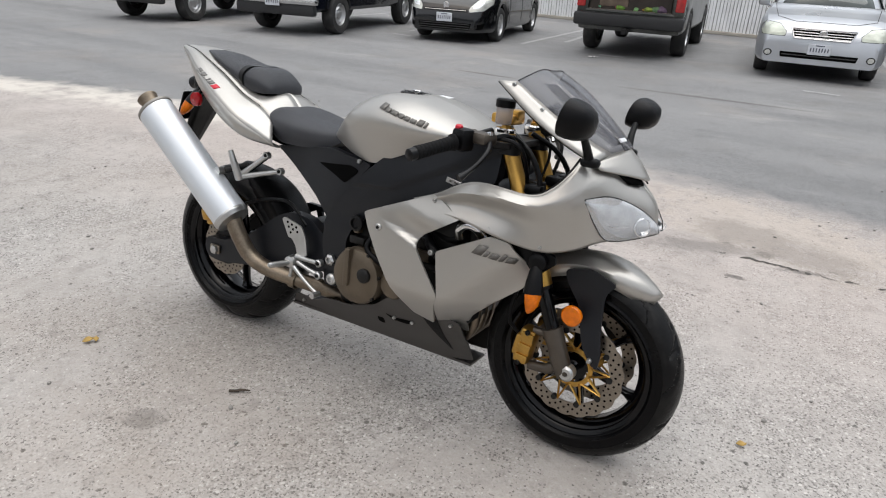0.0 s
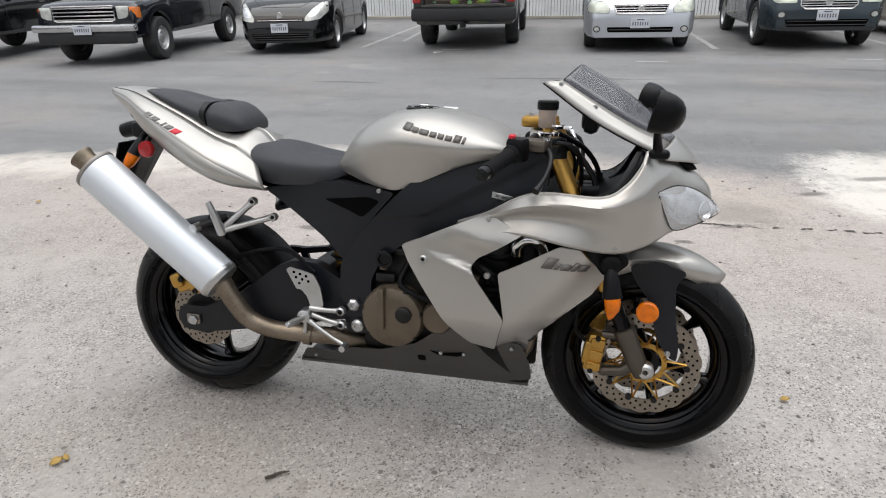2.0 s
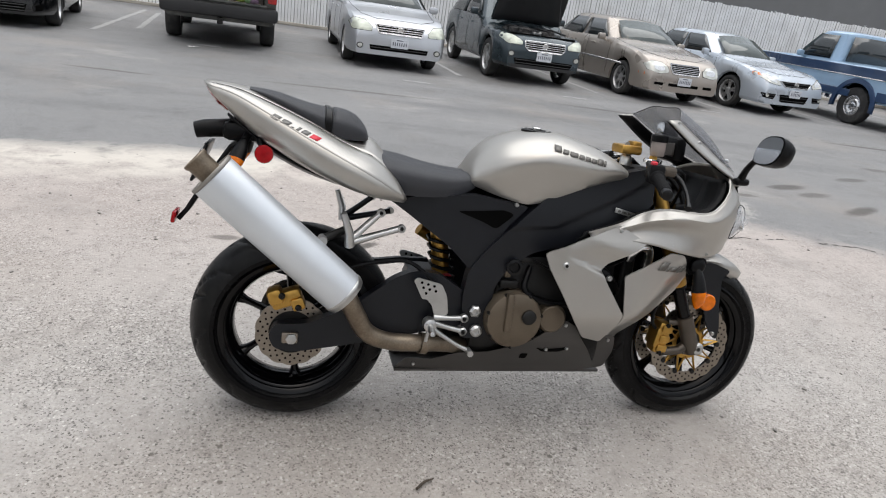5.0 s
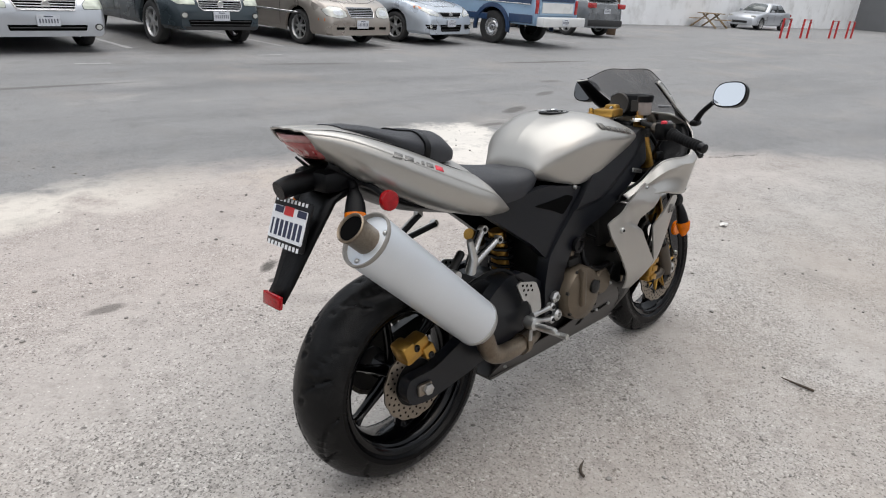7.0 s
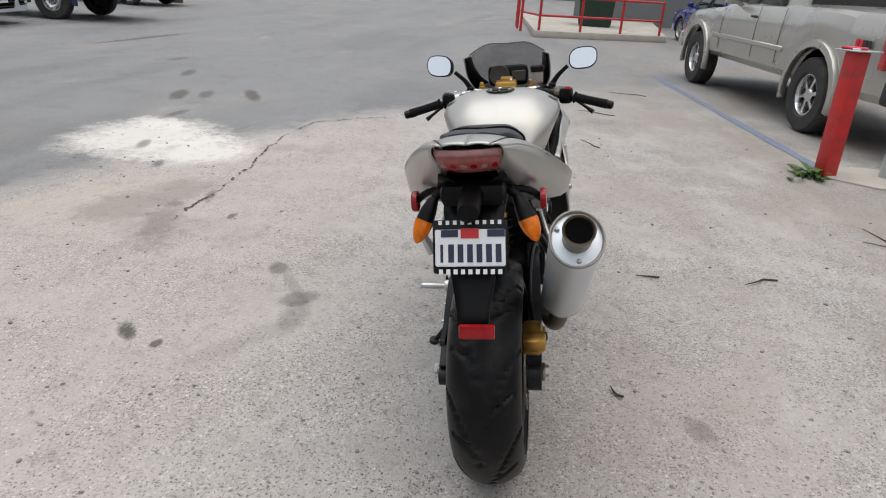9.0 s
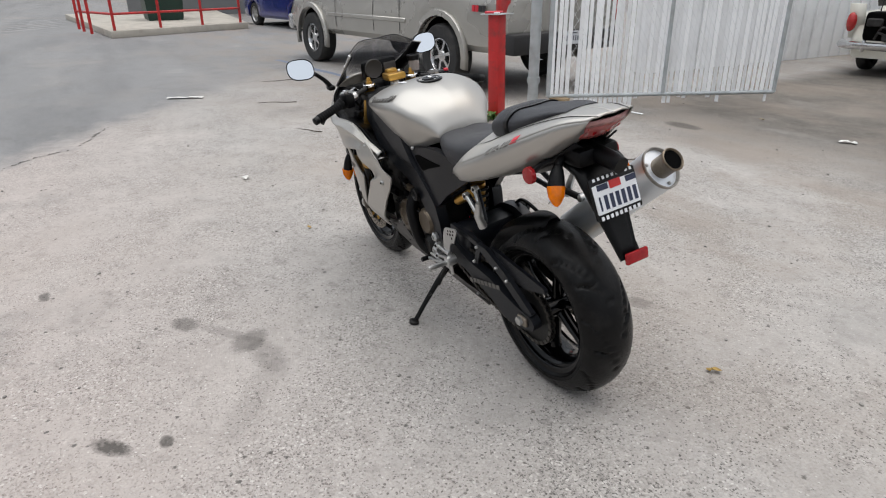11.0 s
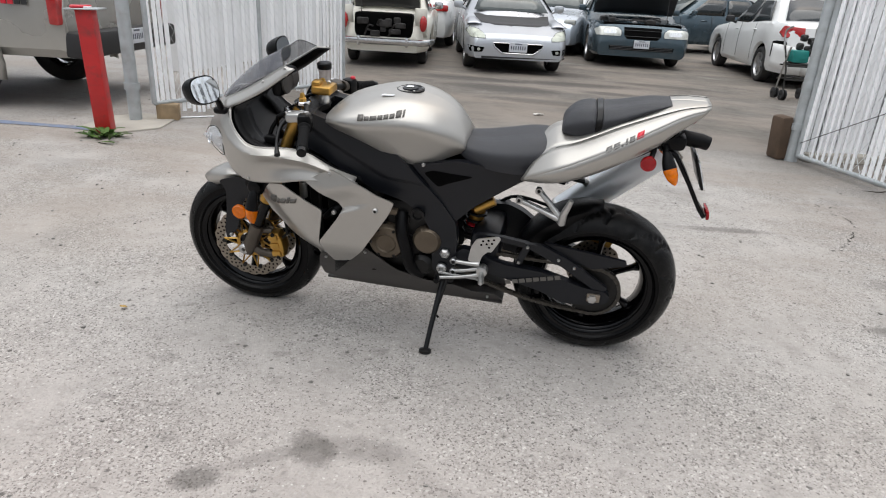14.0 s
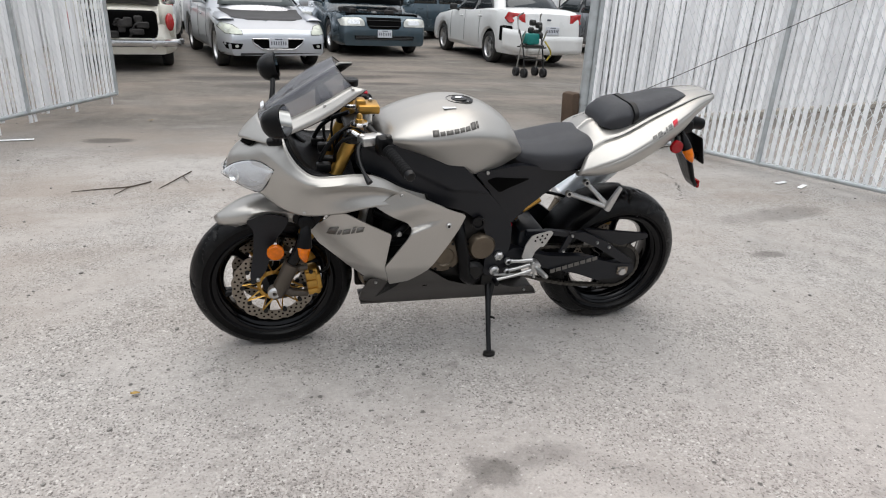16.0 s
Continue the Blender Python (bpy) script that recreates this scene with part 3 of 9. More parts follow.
def wheel_meshes(r, w, rim_r, spokes, rim_mat, solid=False):
    prof = [(rim_r, -w * 0.42), (rim_r + 0.02, -w * 0.5), (r - 0.03, -w * 0.5), (r - 0.006, -w * 0.40), (r, -w * 0.2), (r, w * 0.2),
            (r - 0.006, w * 0.40), (r - 0.03, w * 0.5), (rim_r + 0.02, w * 0.5), (rim_r, w * 0.42)]
    tyre = mesh_of("tyre", lathe(bm_new(), prof, 36, closed=True), CAR_TYRE)
    bm = bm_new()
    lathe(bm, [(rim_r - 0.03, -w * 0.3), (rim_r, -w * 0.42), (rim_r, w * 0.43), (rim_r - 0.012, w * 0.44), (rim_r - 0.03, w * 0.3)], 32, closed=True)
    lathe(bm, [(0.06, w * 0.05), (0.075, w * 0.30), (0.06, w * 0.36), (0.03, w * 0.37)], 20)
    if solid:
        lathe(bm, [(0.07, w * 0.22), (rim_r * 0.62, w * 0.40), (rim_r * 0.80, w * 0.26), (rim_r - 0.02, w * 0.2)], 32)
    for k in range(spokes):
        a = 360 * k / spokes
        m = pose(0, 0, 0, 0, a, 0)
        for side_ in ((-1, 1) if spokes < 6 else (0,)):
            q = [(0.05 , side_ * 0.01 - 0.018), (rim_r - 0.015, side_ * 0.035 - 0.02), (rim_r - 0.015, side_ * 0.035 + 0.02), (0.05, side_ * 0.01 + 0.018)]
            lo = [m @ Vector((u, w * 0.20, v)) for u, v in q]
            hi = [m @ Vector((u, w * (0.34 if i in (0, 3) else 0.30), v)) for i, (u, v) in enumerate(q)]
            rows_mesh(bm, [lo, hi], close_u=True, cap=True)
    rim = mesh_of("rim", bm, rim_mat)
    dark = mesh_of("brake_disc", lathe(bm_new(), [(0.05, -0.02), (rim_r - 0.04, -0.02), (rim_r - 0.04, 0.0), (0.05, 0.0)], 24), DARK_METAL)
    return tyre, rim, dark


def vehicle(name, m, label, category, c):
    """A car, van or truck facing +x, its origin on the ground midway between the axles. c holds its measures."""
    car = thing(name, m, label, category)
    wb, r, wid = c["wheelbase"], c["tyre"], c["width"] / 2
    xf, xr = wb / 2 + c["front"], -wb / 2 - c["rear"]
    top, paint = c["top"], c["paint"]
    sill, ra = c.get("sill", 0.22), r + c.get("gap", 0.06)
    xs = set(np.linspace(xr + 0.25, xf - 0.25, 22).round(3))
    for k in (0.0, 0.03, 0.08, 0.15):
        xs |= {round(xr + k, 3), round(xf - k, 3)}
    for xc in (wb / 2, -wb / 2):
        for k in (1.02, 0.97, 0.85, 0.65, 0.4, 0.15):
            xs |= {round(xc - ra * k, 3), round(xc + ra * k, 3)}
    rows = []
    for x in sorted(xs):
        zt = interp(x, top)
        low = interp(x, c["low"]) if "low" in c else sill
        for xc in (wb / 2, -wb / 2):
            if abs(x - xc) < ra:
                low = max(low, r + math.sqrt(ra * ra - (x - xc) ** 2) * 0.98)
        e = min(x - xr, xf - x)
        w = wid * (1 - c.get("round_end", 0.16) * max(0, 1 - e / c.get("round_len", 0.5)) ** 2)
        low = min(low, zt - 0.12)
        hgt = zt - low
        prof = [(0.93, 0.0), (0.985, 0.10), (1.0, 0.42), (0.99, 0.70), (0.955, 0.90), (0.90, 0.985), (0.72, 1.02), (0.36, 1.035), (0, 1.04)]
        half = [(w * a, low + hgt * b) for a, b in prof]
        rows.append([(x, y, z) for y, z in half] + [(x, -y, z) for y, z in half[-2::-1]])
    bm = bm_new()
    rows_mesh(bm, rows)
    for row in (rows[0], rows[-1]):
        bm.faces.new([bm.verts.new(p) for p in row])
    bmesh.ops.remove_doubles(bm, verts=bm.verts[:], dist=0.0005)
    body = part("body", bm, paint, car, smooth=28)
    # floor pan and wheel wells
    bm = box(bm_new(), ((xf + xr) / 2, 0, sill + 0.12), (xf - xr - 0.5, wid * 1.2, 0.22), 0.02)
    box(bm, ((xf + xr) / 2, 0, sill + 0.35), (wb - 2 * ra, wid * 1.84, 0.4), 0.02)
    part("underbody", bm, SHADOW_BLACK, car)
    tyre, rim, disc = wheel_meshes(r, c.get("tyre_w", 0.2), c.get("rim", r * 0.66), c.get("spokes", 5), c.get("rim_mat", CAR_RIM), c.get("solid", False))
    tr = wid - c.get("tyre_w", 0.2) / 2 - c.get("inset", 0.03)
    for x in (wb / 2, -wb / 2):
        for s in (1, -1):
            wh = new("wheel", tyre)
            wh.parent = car
            wh.matrix_basis = pose(x, s * tr, r, 0, random.uniform(0, 70), 0 if s > 0 else 180)
            for nm, me in (("rim", rim), ("brake_disc", disc)):
                o = new(nm, me)
                o.parent = wh
    # cabin
    if "cabin" in c:
        (xa, xb), (xc_, xd), zb, zr, wb_, wr = c["cabin"]
        bm = bm_new()
        def ring(k):
            z = zb + (zr - zb) * k
            a, b2, w = xa + (xc_ - xa) * k, xb + (xd - xb) * k, wb_ + (wr - wb_) * k
            pts = spline([(a, 0, z), (a - 0.04, w * 0.6, z), (a - 0.22, w * 0.95, z), (a - 0.5, w, z)], 8)
            pts += spline([(b2 + 0.4, w, z), (b2 + 0.15, w * 0.94, z), (b2 + 0.03, w * 0.6, z), (b2, 0, z)], 8)
            return [tuple(p) for p in pts] + [(p.x, -p.y, p.z) for p in pts[-2:0:-1]]
        rr = [ring(k) for k in (-0.12, 0.0, 0.5, 0.86, 0.96)]
        last = ring(1.0)
        cx = (xc_ + xd) / 2
        rr += [[(cx + (p[0] - cx) * s, p[1] * s, zr + dz) for p in last] for s, dz in ((0.97, 0.0), (0.8, 0.03), (0.4, 0.045), (0.02, 0.05))]
        rows_mesh(bm, rr, close_u=True, cap=True)
        part("cabin", bm, paint, car, smooth=30)
        def pane(nm, q):
            p = [Vector(v) for v in q]
            nrm = (p[1] - p[0]).cross(p[3] - p[0]).normalized()
            mid_ = sum(p, Vector()) / 4
            if nrm.dot(mid_ - Vector((cx, 0, mid_.z))) < 0:
                nrm = -nrm
            bm = bm_new()
            rws = []
            for i in range(7):
                a_, b_ = p[0].lerp(p[1], i / 6), p[3].lerp(p[2], i / 6)
                bow = nrm * (0.012 + c.get("bow", 0.05) * (1 - (i / 3 - 1) ** 2) * (abs(nrm.x) > 0.5))
                rws.append([a_ + bow, a_.lerp(b_, 0.5) + bow + nrm * 0.01, b_ + bow])
            rows_mesh(bm, rws)
            part(nm, bm, SCREEN_GLASS if nm == "windscreen" else CAR_GLASS, car, thick=0.01)
        def at(k, front, w, back=0.0):
            z = zb + (zr - zb) * k
            x = (xa + (xc_ - xa) * k - back) if front else (xb + (xd - xb) * k + back)
            return (x, (wb_ + (wr - wb_) * k) * w, z)
        pane("windscreen", [at(0.06, 1, 0.84, 0.03), at(0.06, 1, -0.84, 0.03), at(0.90, 1, -0.80, 0.03), at(0.90, 1, 0.80, 0.03)])
        if c.get("rear_glass", True):
            pane("rear_window", [at(0.08, 0, 0.82, 0.02), at(0.08, 0, -0.82, 0.02), at(0.90, 0, -0.78, 0.02), at(0.90, 0, 0.78, 0.02)])
        for s in (1, -1):
            for f0, f1 in c.get("side_glass", ((0.04, 0.47), (0.51, 0.95))):
                def on(k, f):
                    z = zb + (zr - zb) * k
                    a, b2 = xa + (xc_ - xa) * k - 0.22, xb + (xd - xb) * k + 0.18
                    return (a + (b2 - a) * f, s * (wb_ + (wr - wb_) * k), z)
                pane("side_window", [on(0.1, f0), on(0.1, f1), on(0.88, f1), on(0.88, f0)])
        for s in (1, -1):
            bm = box(bm_new(), (xa - 0.45, s * (wb_ + 0.13), zb + 0.10), (0.10, 0.17, 0.13), 0.035, seg=2)
            tube(bm, [(xa - 0.47, s * (wb_ - 0.02), zb + 0.02), (xa - 0.46, s * (wb_ + 0.08), zb + 0.07)], 0.025, 8)
            part("door_mirror", bm, c.get("mirror_mat", paint), car)
    # door seams and handles
    for x in c.get("seams", ()):
        for s in (1, -1):
            z0, z1 = sill + 0.12, interp(x, top) - 0.04
            bm = bm_new()
            rows_mesh(bm, [[(x - 0.003, s * wid * k, z), (x + 0.003, s * wid * k, z)] for z, k in ((z0, 0.996), (z0 + (z1 - z0) * 0.35, 1.004), (z0 + (z1 - z0) * 0.65, 1.0), (z1, 0.972))])
            part("door_seam", bm, CAR_BLACK, car, thick=0.004)
    for x in c.get("handles", ()):
        for s in (1, -1):
            bm = box(bm_new(), (x, s * (wid * 0.985), interp(x, top) - 0.16), (0.17, 0.03, 0.03), 0.01)
            part("door_handle", bm, c.get("handle_mat", paint), car)
    return car


@functools.lru_cache(None)
def body_of(car):
    ob = [c for c in car.children if c.name.startswith("body")][0]
    return BVHTree.FromPolygons([v.co for v in ob.data.vertices], [tuple(q.vertices) for q in ob.data.polygons])


def reach(tree, u, v, face):
    """The body's surface at (u, v), seen from the front, the rear or the top."""
    if face == "top":
        hit = tree.ray_cast(Vector((u, v, 4)), Vector((0, 0, -1)))[0]
        return hit.z if hit else 0.8
    k = 1 if face == "front" else -1
    for y in (u, u * 0.96, u * 0.9, u * 0.8):
        for z in (v, v - 0.04):
            hit = tree.ray_cast(Vector((k * 7, y, z)), Vector((-k, 0, 0)))[0]
            if hit:
                return k * hit.x
    return 1.8


def skin(car, name, mat, outline, face="front", lift=0.006, thick=0.02, label="", step=0.05, parent=None):
    """A lamp, grille or panel laid on the body: outline of (y, z), or of (x, y) for the top."""
    tree = body_of(car)
    bm = draped(outline, lambda u, v: reach(tree, u, v, face), 1, thick, step)
    for w in bm.verts:
        u, d, v = w.co
        w.co = (u, v, d + lift) if face == "top" else ((d + lift) * (1 if face == "front" else -1), u, v)
    return part(name, bm, mat, parent or car, label)


def trace(car, name, mat, pts, r, face="front", parent=None, lift=0.004):
    """A thin bar or seam that follows the body through pts of (y, z), or of (x, y) for the top."""
    tree = body_of(car)
    line = []
    for a, b in zip(pts, pts[1:]):
        n = max(2, int(math.dist(a, b) / 0.06))
        line += [(a[0] + (b[0] - a[0]) * i / n, a[1] + (b[1] - a[1]) * i / n) for i in range(n)]
    line.append(pts[-1])
    out = []
    for u, v in line:
        d = reach(tree, u, v, face) + lift
        out.append((u, v, d) if face == "top" else (d * (1 if face == "front" else -1), u, v))
    return part(name, tube(bm_new(), out, r, 6), mat, parent or car)


def front_face(car, head, head_mat, grille, bars_n, bar_mat, rim_mat=None, intakes=(), fog=None, badge=None, plate=None, hood=None, dark_lip=None):
    """The details of a nose. head and grille are outlines of (y, z) on one half; intakes likewise, with the number of their slats."""
    for s in (1, -1):
        o = [(s * y, z) for y, z in head]
        h = skin(car, "headlight", head_mat, soft(o, 0.03), lift=0.012)
        c = (sum(q[0] for q in o) / len(o), sum(q[1] for q in o) / len(o))
        small = [(c[0] + (q[0] - c[0]) * 0.5 - s * 0.03, c[1] + (q[1] - c[1]) * 0.55) for q in o]
        if head_mat is CAR_LAMP:
            skin(car, "lamp_bowl", REFLECTOR, soft(small, 0.03), lift=0.015, parent=h)
        trace(car, "lamp_edge", CAR_BLACK, o + [o[0]], 0.005, parent=h, lift=0.006)
        if fog:
            f = [(s * fog[0] + fog[2] * 1.2 * math.cos(a * 0.5236), fog[1] + fog[2] * math.sin(a * 0.5236)) for a in range(12)]
            g = skin(car, "fog_light", CAR_BLACK, f, lift=0.004)
            skin(car, "fog_lens", CAR_LAMP, [(s * fog[0] + (q[0] - s * fog[0]) * 0.7, fog[1] + (q[1] - fog[1]) * 0.7) for q in f], lift=0.010, parent=g)
    if grille:
        o = grille + [(-y, z) for y, z in grille[::-1]]
        g = skin(car, "grille", SHADOW_BLACK, soft(o, 0.02), lift=0.006)
        z0, z1 = min(q[1] for q in grille), max(q[1] for q in grille)
        for k in range(bars_n):
            z = z0 + (k + 0.5) * (z1 - z0) / bars_n
            y = max(abs(np.interp(z, *zip(*sorted((q[1], q[0]) for q in grille)))) - 0.012, 0.05)
            trace(car, "bar", bar_mat, [(-y, z), (y, z)], 0.007, parent=g, lift=0.010)
        if rim_mat:
            trace(car, "rim", rim_mat, o + [o[0]], 0.010, parent=g, lift=0.010)
    for o, n in intakes:
        for s in ((1, -1) if min(q[0] for q in o) > 0.02 else (1,)):
            q = [(s * y, z) for y, z in o]
            g = skin(car, "intake", SHADOW_BLACK, soft(q, 0.015), lift=0.005)
            z0, z1 = min(v[1] for v in q), max(v[1] for v in q)
            for k in range(n):
                z = z0 + (k + 0.5) * (z1 - z0) / n
                trace(car, "slat", CAR_BLACK, [(min(v[0] for v in q) + 0.03, z), (max(v[0] for v in q) - 0.03, z)], 0.008, parent=g, lift=0.008)
    if badge:
        tree = body_of(car)
        x = reach(tree, 0, badge, "front")
        part("badge", lathe(bm_new(), [(0.055, 0), (0.058, 0.010), (0.050, 0.016), (0.044, 0.010), (0.004, 0.010)], 22, "x", (x + 0.008, 0, badge)), CAR_CHROME, car)
    if hood:
        trace(car, "bonnet_seam", CAR_BLACK, hood + [(x, -y) for x, y in hood[::-1]], 0.005, "top", lift=0.0)
    if dark_lip:
        o = [(dark_lip[0], dark_lip[1]), (dark_lip[0] * 0.97, dark_lip[2])]
        skin(car, "lower_lip", CAR_BLACK, o + [(-y, z) for y, z in o[::-1]], lift=0.006)
    if plate:
        plate_on(car, reach(body_of(car), 0, plate, "front") + 0.02, 0, plate)


def lamp(car, name, mat, pts, depth=0.05, face=1, label=""):
    """A lamp with the outline pts (y, z) and a nose-ward x for each: (x, y, z)."""
    bm = bm_new()
    p = [Vector(q) for q in pts]
    c0 = sum(p, Vector()) / len(p)
    back = [q - Vector((face * depth, 0, 0)) for q in p]
    mid_ = [c0.lerp(q, 0.86) + Vector((face * 0.014, 0, 0)) for q in p]
    inner = [c0.lerp(q, 0.4) + Vector((face * 0.022, 0, 0)) for q in p]
    rows_mesh(bm, [back, p, mid_, inner], close_u=True, cap=True)
    return part(name, bm, mat, car, label)


def pair_lamps(car, name, mat, pts, depth=0.05, face=1, label=""):
    for s in (1, -1):
        lamp(car, name, mat, [(x, s * y, z) for x, y, z in pts], depth, face, label)


def slatted(car, name, x, y0, y1, z0, z1, n, slat_mat, frame_mat, upright=False):
    """A grille: dark recess, chrome or dark bars, and a rim."""
    bm = box(bm_new(), (x - 0.02, 0, (z0 + z1) / 2), (0.04, y1 - y0 - 0.01, z1 - z0 - 0.01), 0.01)
    g = part(name, bm, SHADOW_BLACK, car)
    for k in range(n):
        if upright:
            y = y0 + (k + 0.5) * (y1 - y0) / n
            bm = box(bm_new(), (x + 0.008, y, (z0 + z1) / 2), (0.02, 0.012, z1 - z0), 0.003)
        else:
            z = z0 + (k + 0.5) * (z1 - z0) / n
            bm = box(bm_new(), (x + 0.008, 0, z), (0.02, y1 - y0, (z1 - z0) / n * 0.35), 0.003)
        part("bar", bm, slat_mat, g)
    q = [(y0, z0 + 0.02), (y0 + 0.05, z0), (y1 - 0.05, z0), (y1, z0 + 0.02), (y1 + 0.01, z1), (y0 - 0.01, z1)]
    bm = tube(bm_new(), [(x + 0.006, y, z) for y, z in q + [q[0]]], 0.012, 6)
    part("rim", bm, frame_mat, g)
    return g


def slot(car, name, x, y, z, wy, hz, mat=None, d=0.05, bev=0.015):
    return part(name, box(bm_new(), (x, y, z), (d, wy, hz), bev, seg=2), mat or CAR_BLACK, car)


def raised_lid(car, name, hinge, length, w, angle, mat, under):
    """A bonnet or lid propped open: hinge (x, z), raised by angle from lying forwards (positive length) or backwards."""
    m = pose(hinge[0], 0, hinge[1], 0, -angle if length > 0 else angle, 0)
    rows, low = [], []
    for i in range(9):
        f = i / 8
        ww = w * (1 - 0.18 * f * f)
        rows.append([m @ Vector((length * f, ww * k, 0.05 * (1 - k * k) - 0.05 * f * f)) for k in (-1, -0.6, -0.2, 0.2, 0.6, 1)])
        low.append([m @ Vector((length * f, ww * k * 0.97, 0.05 * (1 - k * k) - 0.05 * f * f - 0.035)) for k in (-1, -0.6, -0.2, 0.2, 0.6, 1)])
    lid = part(name, rows_mesh(bm_new(), rows), mat, car, thick=0.012)
    bm = rows_mesh(bm_new(), low)
    part("lining", bm, under, lid, thick=0.01)
    bm = tube(bm_new(), [(hinge[0] + length * 0.5, w * 0.7, hinge[1] - 0.12), tuple(m @ Vector((length * 0.62, w * 0.7, 0)))], 0.008, 6)
    part("prop", bm, CAR_BLACK, lid)


def engine_clutter(car, x0, x1, w, z0, z1, n=16):
    """The dark clutter of an open engine bay or boot."""
    part("bay", box(bm_new(), ((x0 + x1) / 2, 0, z0 + 0.02), (x1 - x0, 2 * w, 0.05), 0.01), SHADOW_BLACK, car)
    rnd = random.Random(n)
    for k in range(n):
        bm = bm_new()
        x, y = rnd.uniform(x0 + 0.1, x1 - 0.1), rnd.uniform(-w + 0.12, w - 0.12)
        h = rnd.uniform(0.3, 1.0) * (z1 - z0)
        if k % 3:
            box(bm, (x, y, z0 + h / 2), (rnd.uniform(0.08, 0.26), rnd.uniform(0.08, 0.3), h), 0.02)
        else:
            lathe(bm, [(0.07, 0), (0.08, h * 0.5), (0.05, h)], 12, "z", (x, y, z0))
        part("engine_part", bm, ENGINE_GREY if k % 5 == 0 else ENGINE_DARK, car)
    for k in range(5):
        y = rnd.uniform(-w + 0.2, w - 0.2)
        bm = tube(bm_new(), [(x0 + 0.1, y, z0 + 0.1), ((x0 + x1) / 2, y + rnd.uniform(-0.2, 0.2), z1), (x1 - 0.1, y + rnd.uniform(-0.2, 0.2), z0 + 0.1)], 0.018, 8, smooth=10)
        part("hose", bm, CAR_BLACK, car)


def from_front(x, y, heading, wheelbase):
    """The pose of a vehicle whose front axle's middle stands at (x, y)."""
    a = radians(heading)
    return pose(x - math.cos(a) * wheelbase / 2, y - math.sin(a) * wheelbase / 2, 0, 0, 0, heading)


def from_rear(x, y, heading, wheelbase):
    a = radians(heading)
    return pose(x + math.cos(a) * wheelbase / 2, y + math.sin(a) * wheelbase / 2, 0, 0, 0, heading)


SEDAN_SILVER = car_paint("silver_car_paint", (0.52, 0.54, 0.57), 0.6, 0.3)
GREY_BLUE = car_paint("grey_blue_car_paint", (0.040, 0.056, 0.066), 0.5, 0.26)
CHAMPAGNE = car_paint("champagne_car_paint", (0.385, 0.345, 0.305), 0.55, 0.28)
PALE_SILVER = car_paint("pale_silver_car_paint", (0.55, 0.6, 0.66), 0.5, 0.28)
BLACK_CAR = car_paint("black_car_paint", (0.003, 0.0035, 0.0045), 0.1, 0.08, 0.03)
NAVY_TRUCK = car_paint("dark_navy_truck_paint", (0.004, 0.005, 0.009), 0.1, 0.10, 0.04)
SUV_GREEN = car_paint("dark_green_grey_paint", (0.035, 0.038, 0.034), 0.3, 0.3, 0.35)
TRUCK_BLUE = car_paint("light_blue_truck_paint", (0.30, 0.44, 0.60), 0.1, 0.3)
TRUCK_NAVY = car_paint("navy_truck_paint", (0.02, 0.05, 0.12), 0.1, 0.3)
CAR_WHITE = car_paint("white_car_paint", (0.74, 0.75, 0.74), 0.0, 0.3)
CREAM = car_paint("ivory_car_paint", (0.70, 0.68, 0.60), 0.0, 0.3)
PEWTER = car_paint("pewter_truck_paint", (0.42, 0.405, 0.37), 0.55, 0.28)
STEEL_BLUE = car_paint("steel_blue_car_paint", (0.055, 0.085, 0.105), 0.5, 0.25)
BLUE_CAR = car_paint("deep_blue_car_paint", (0.01, 0.02, 0.18), 0.3, 0.22, 0.1)
GREY_CAR = car_paint("grey_car_paint", (0.20, 0.21, 0.22), 0.5, 0.28)


def sedan(name, m, label, paint, **k):
    wb, fr, re_, hood, deck = k.get("wb", 2.75), k.get("fr", 0.95), k.get("re", 1.05), k.get("hood", 0.90), k.get("deck", 1.02)
    xf, xr = wb / 2 + fr, -wb / 2 - re_
    nose = k.get("nose", 0.60)
    c = dict(wheelbase=wb, front=fr, rear=re_, width=k.get("width", 1.78), tyre=k.get("tyre", 0.32), paint=paint,
             top=[(xr, 0.62), (xr + 0.05, deck - 0.12), (xr + 0.22, deck - 0.02), (xr + 0.7, deck), (wb / 2 - 0.62, hood + 0.10), (wb / 2 - 0.2, hood + 0.02), (xf - 0.45, hood - 0.06), (xf - 0.18, hood - 0.16), (xf - 0.05, nose + 0.06), (xf, nose - 0.05)],
             cabin=((wb / 2 - 0.40, xr + 0.55), (wb / 2 - 1.15, xr + 1.15), 0.93, k.get("roof", 1.42), k.get("width", 1.78) / 2 * 0.93, k.get("width", 1.78) / 2 * 0.68),
             seams=(wb / 2 - 0.55, -0.05, -wb / 2 + 0.45), handles=(0.18, -0.85), spokes=k.get("spokes", 5), sill=k.get("sill", 0.24), round_end=k.get("round_end", 0.16), rim=k.get("rim", None) or k.get("tyre", 0.32) * 0.70, mirror_mat=k.get("mirror", paint))
    return vehicle(name, m, label, "car", c), xf, xr

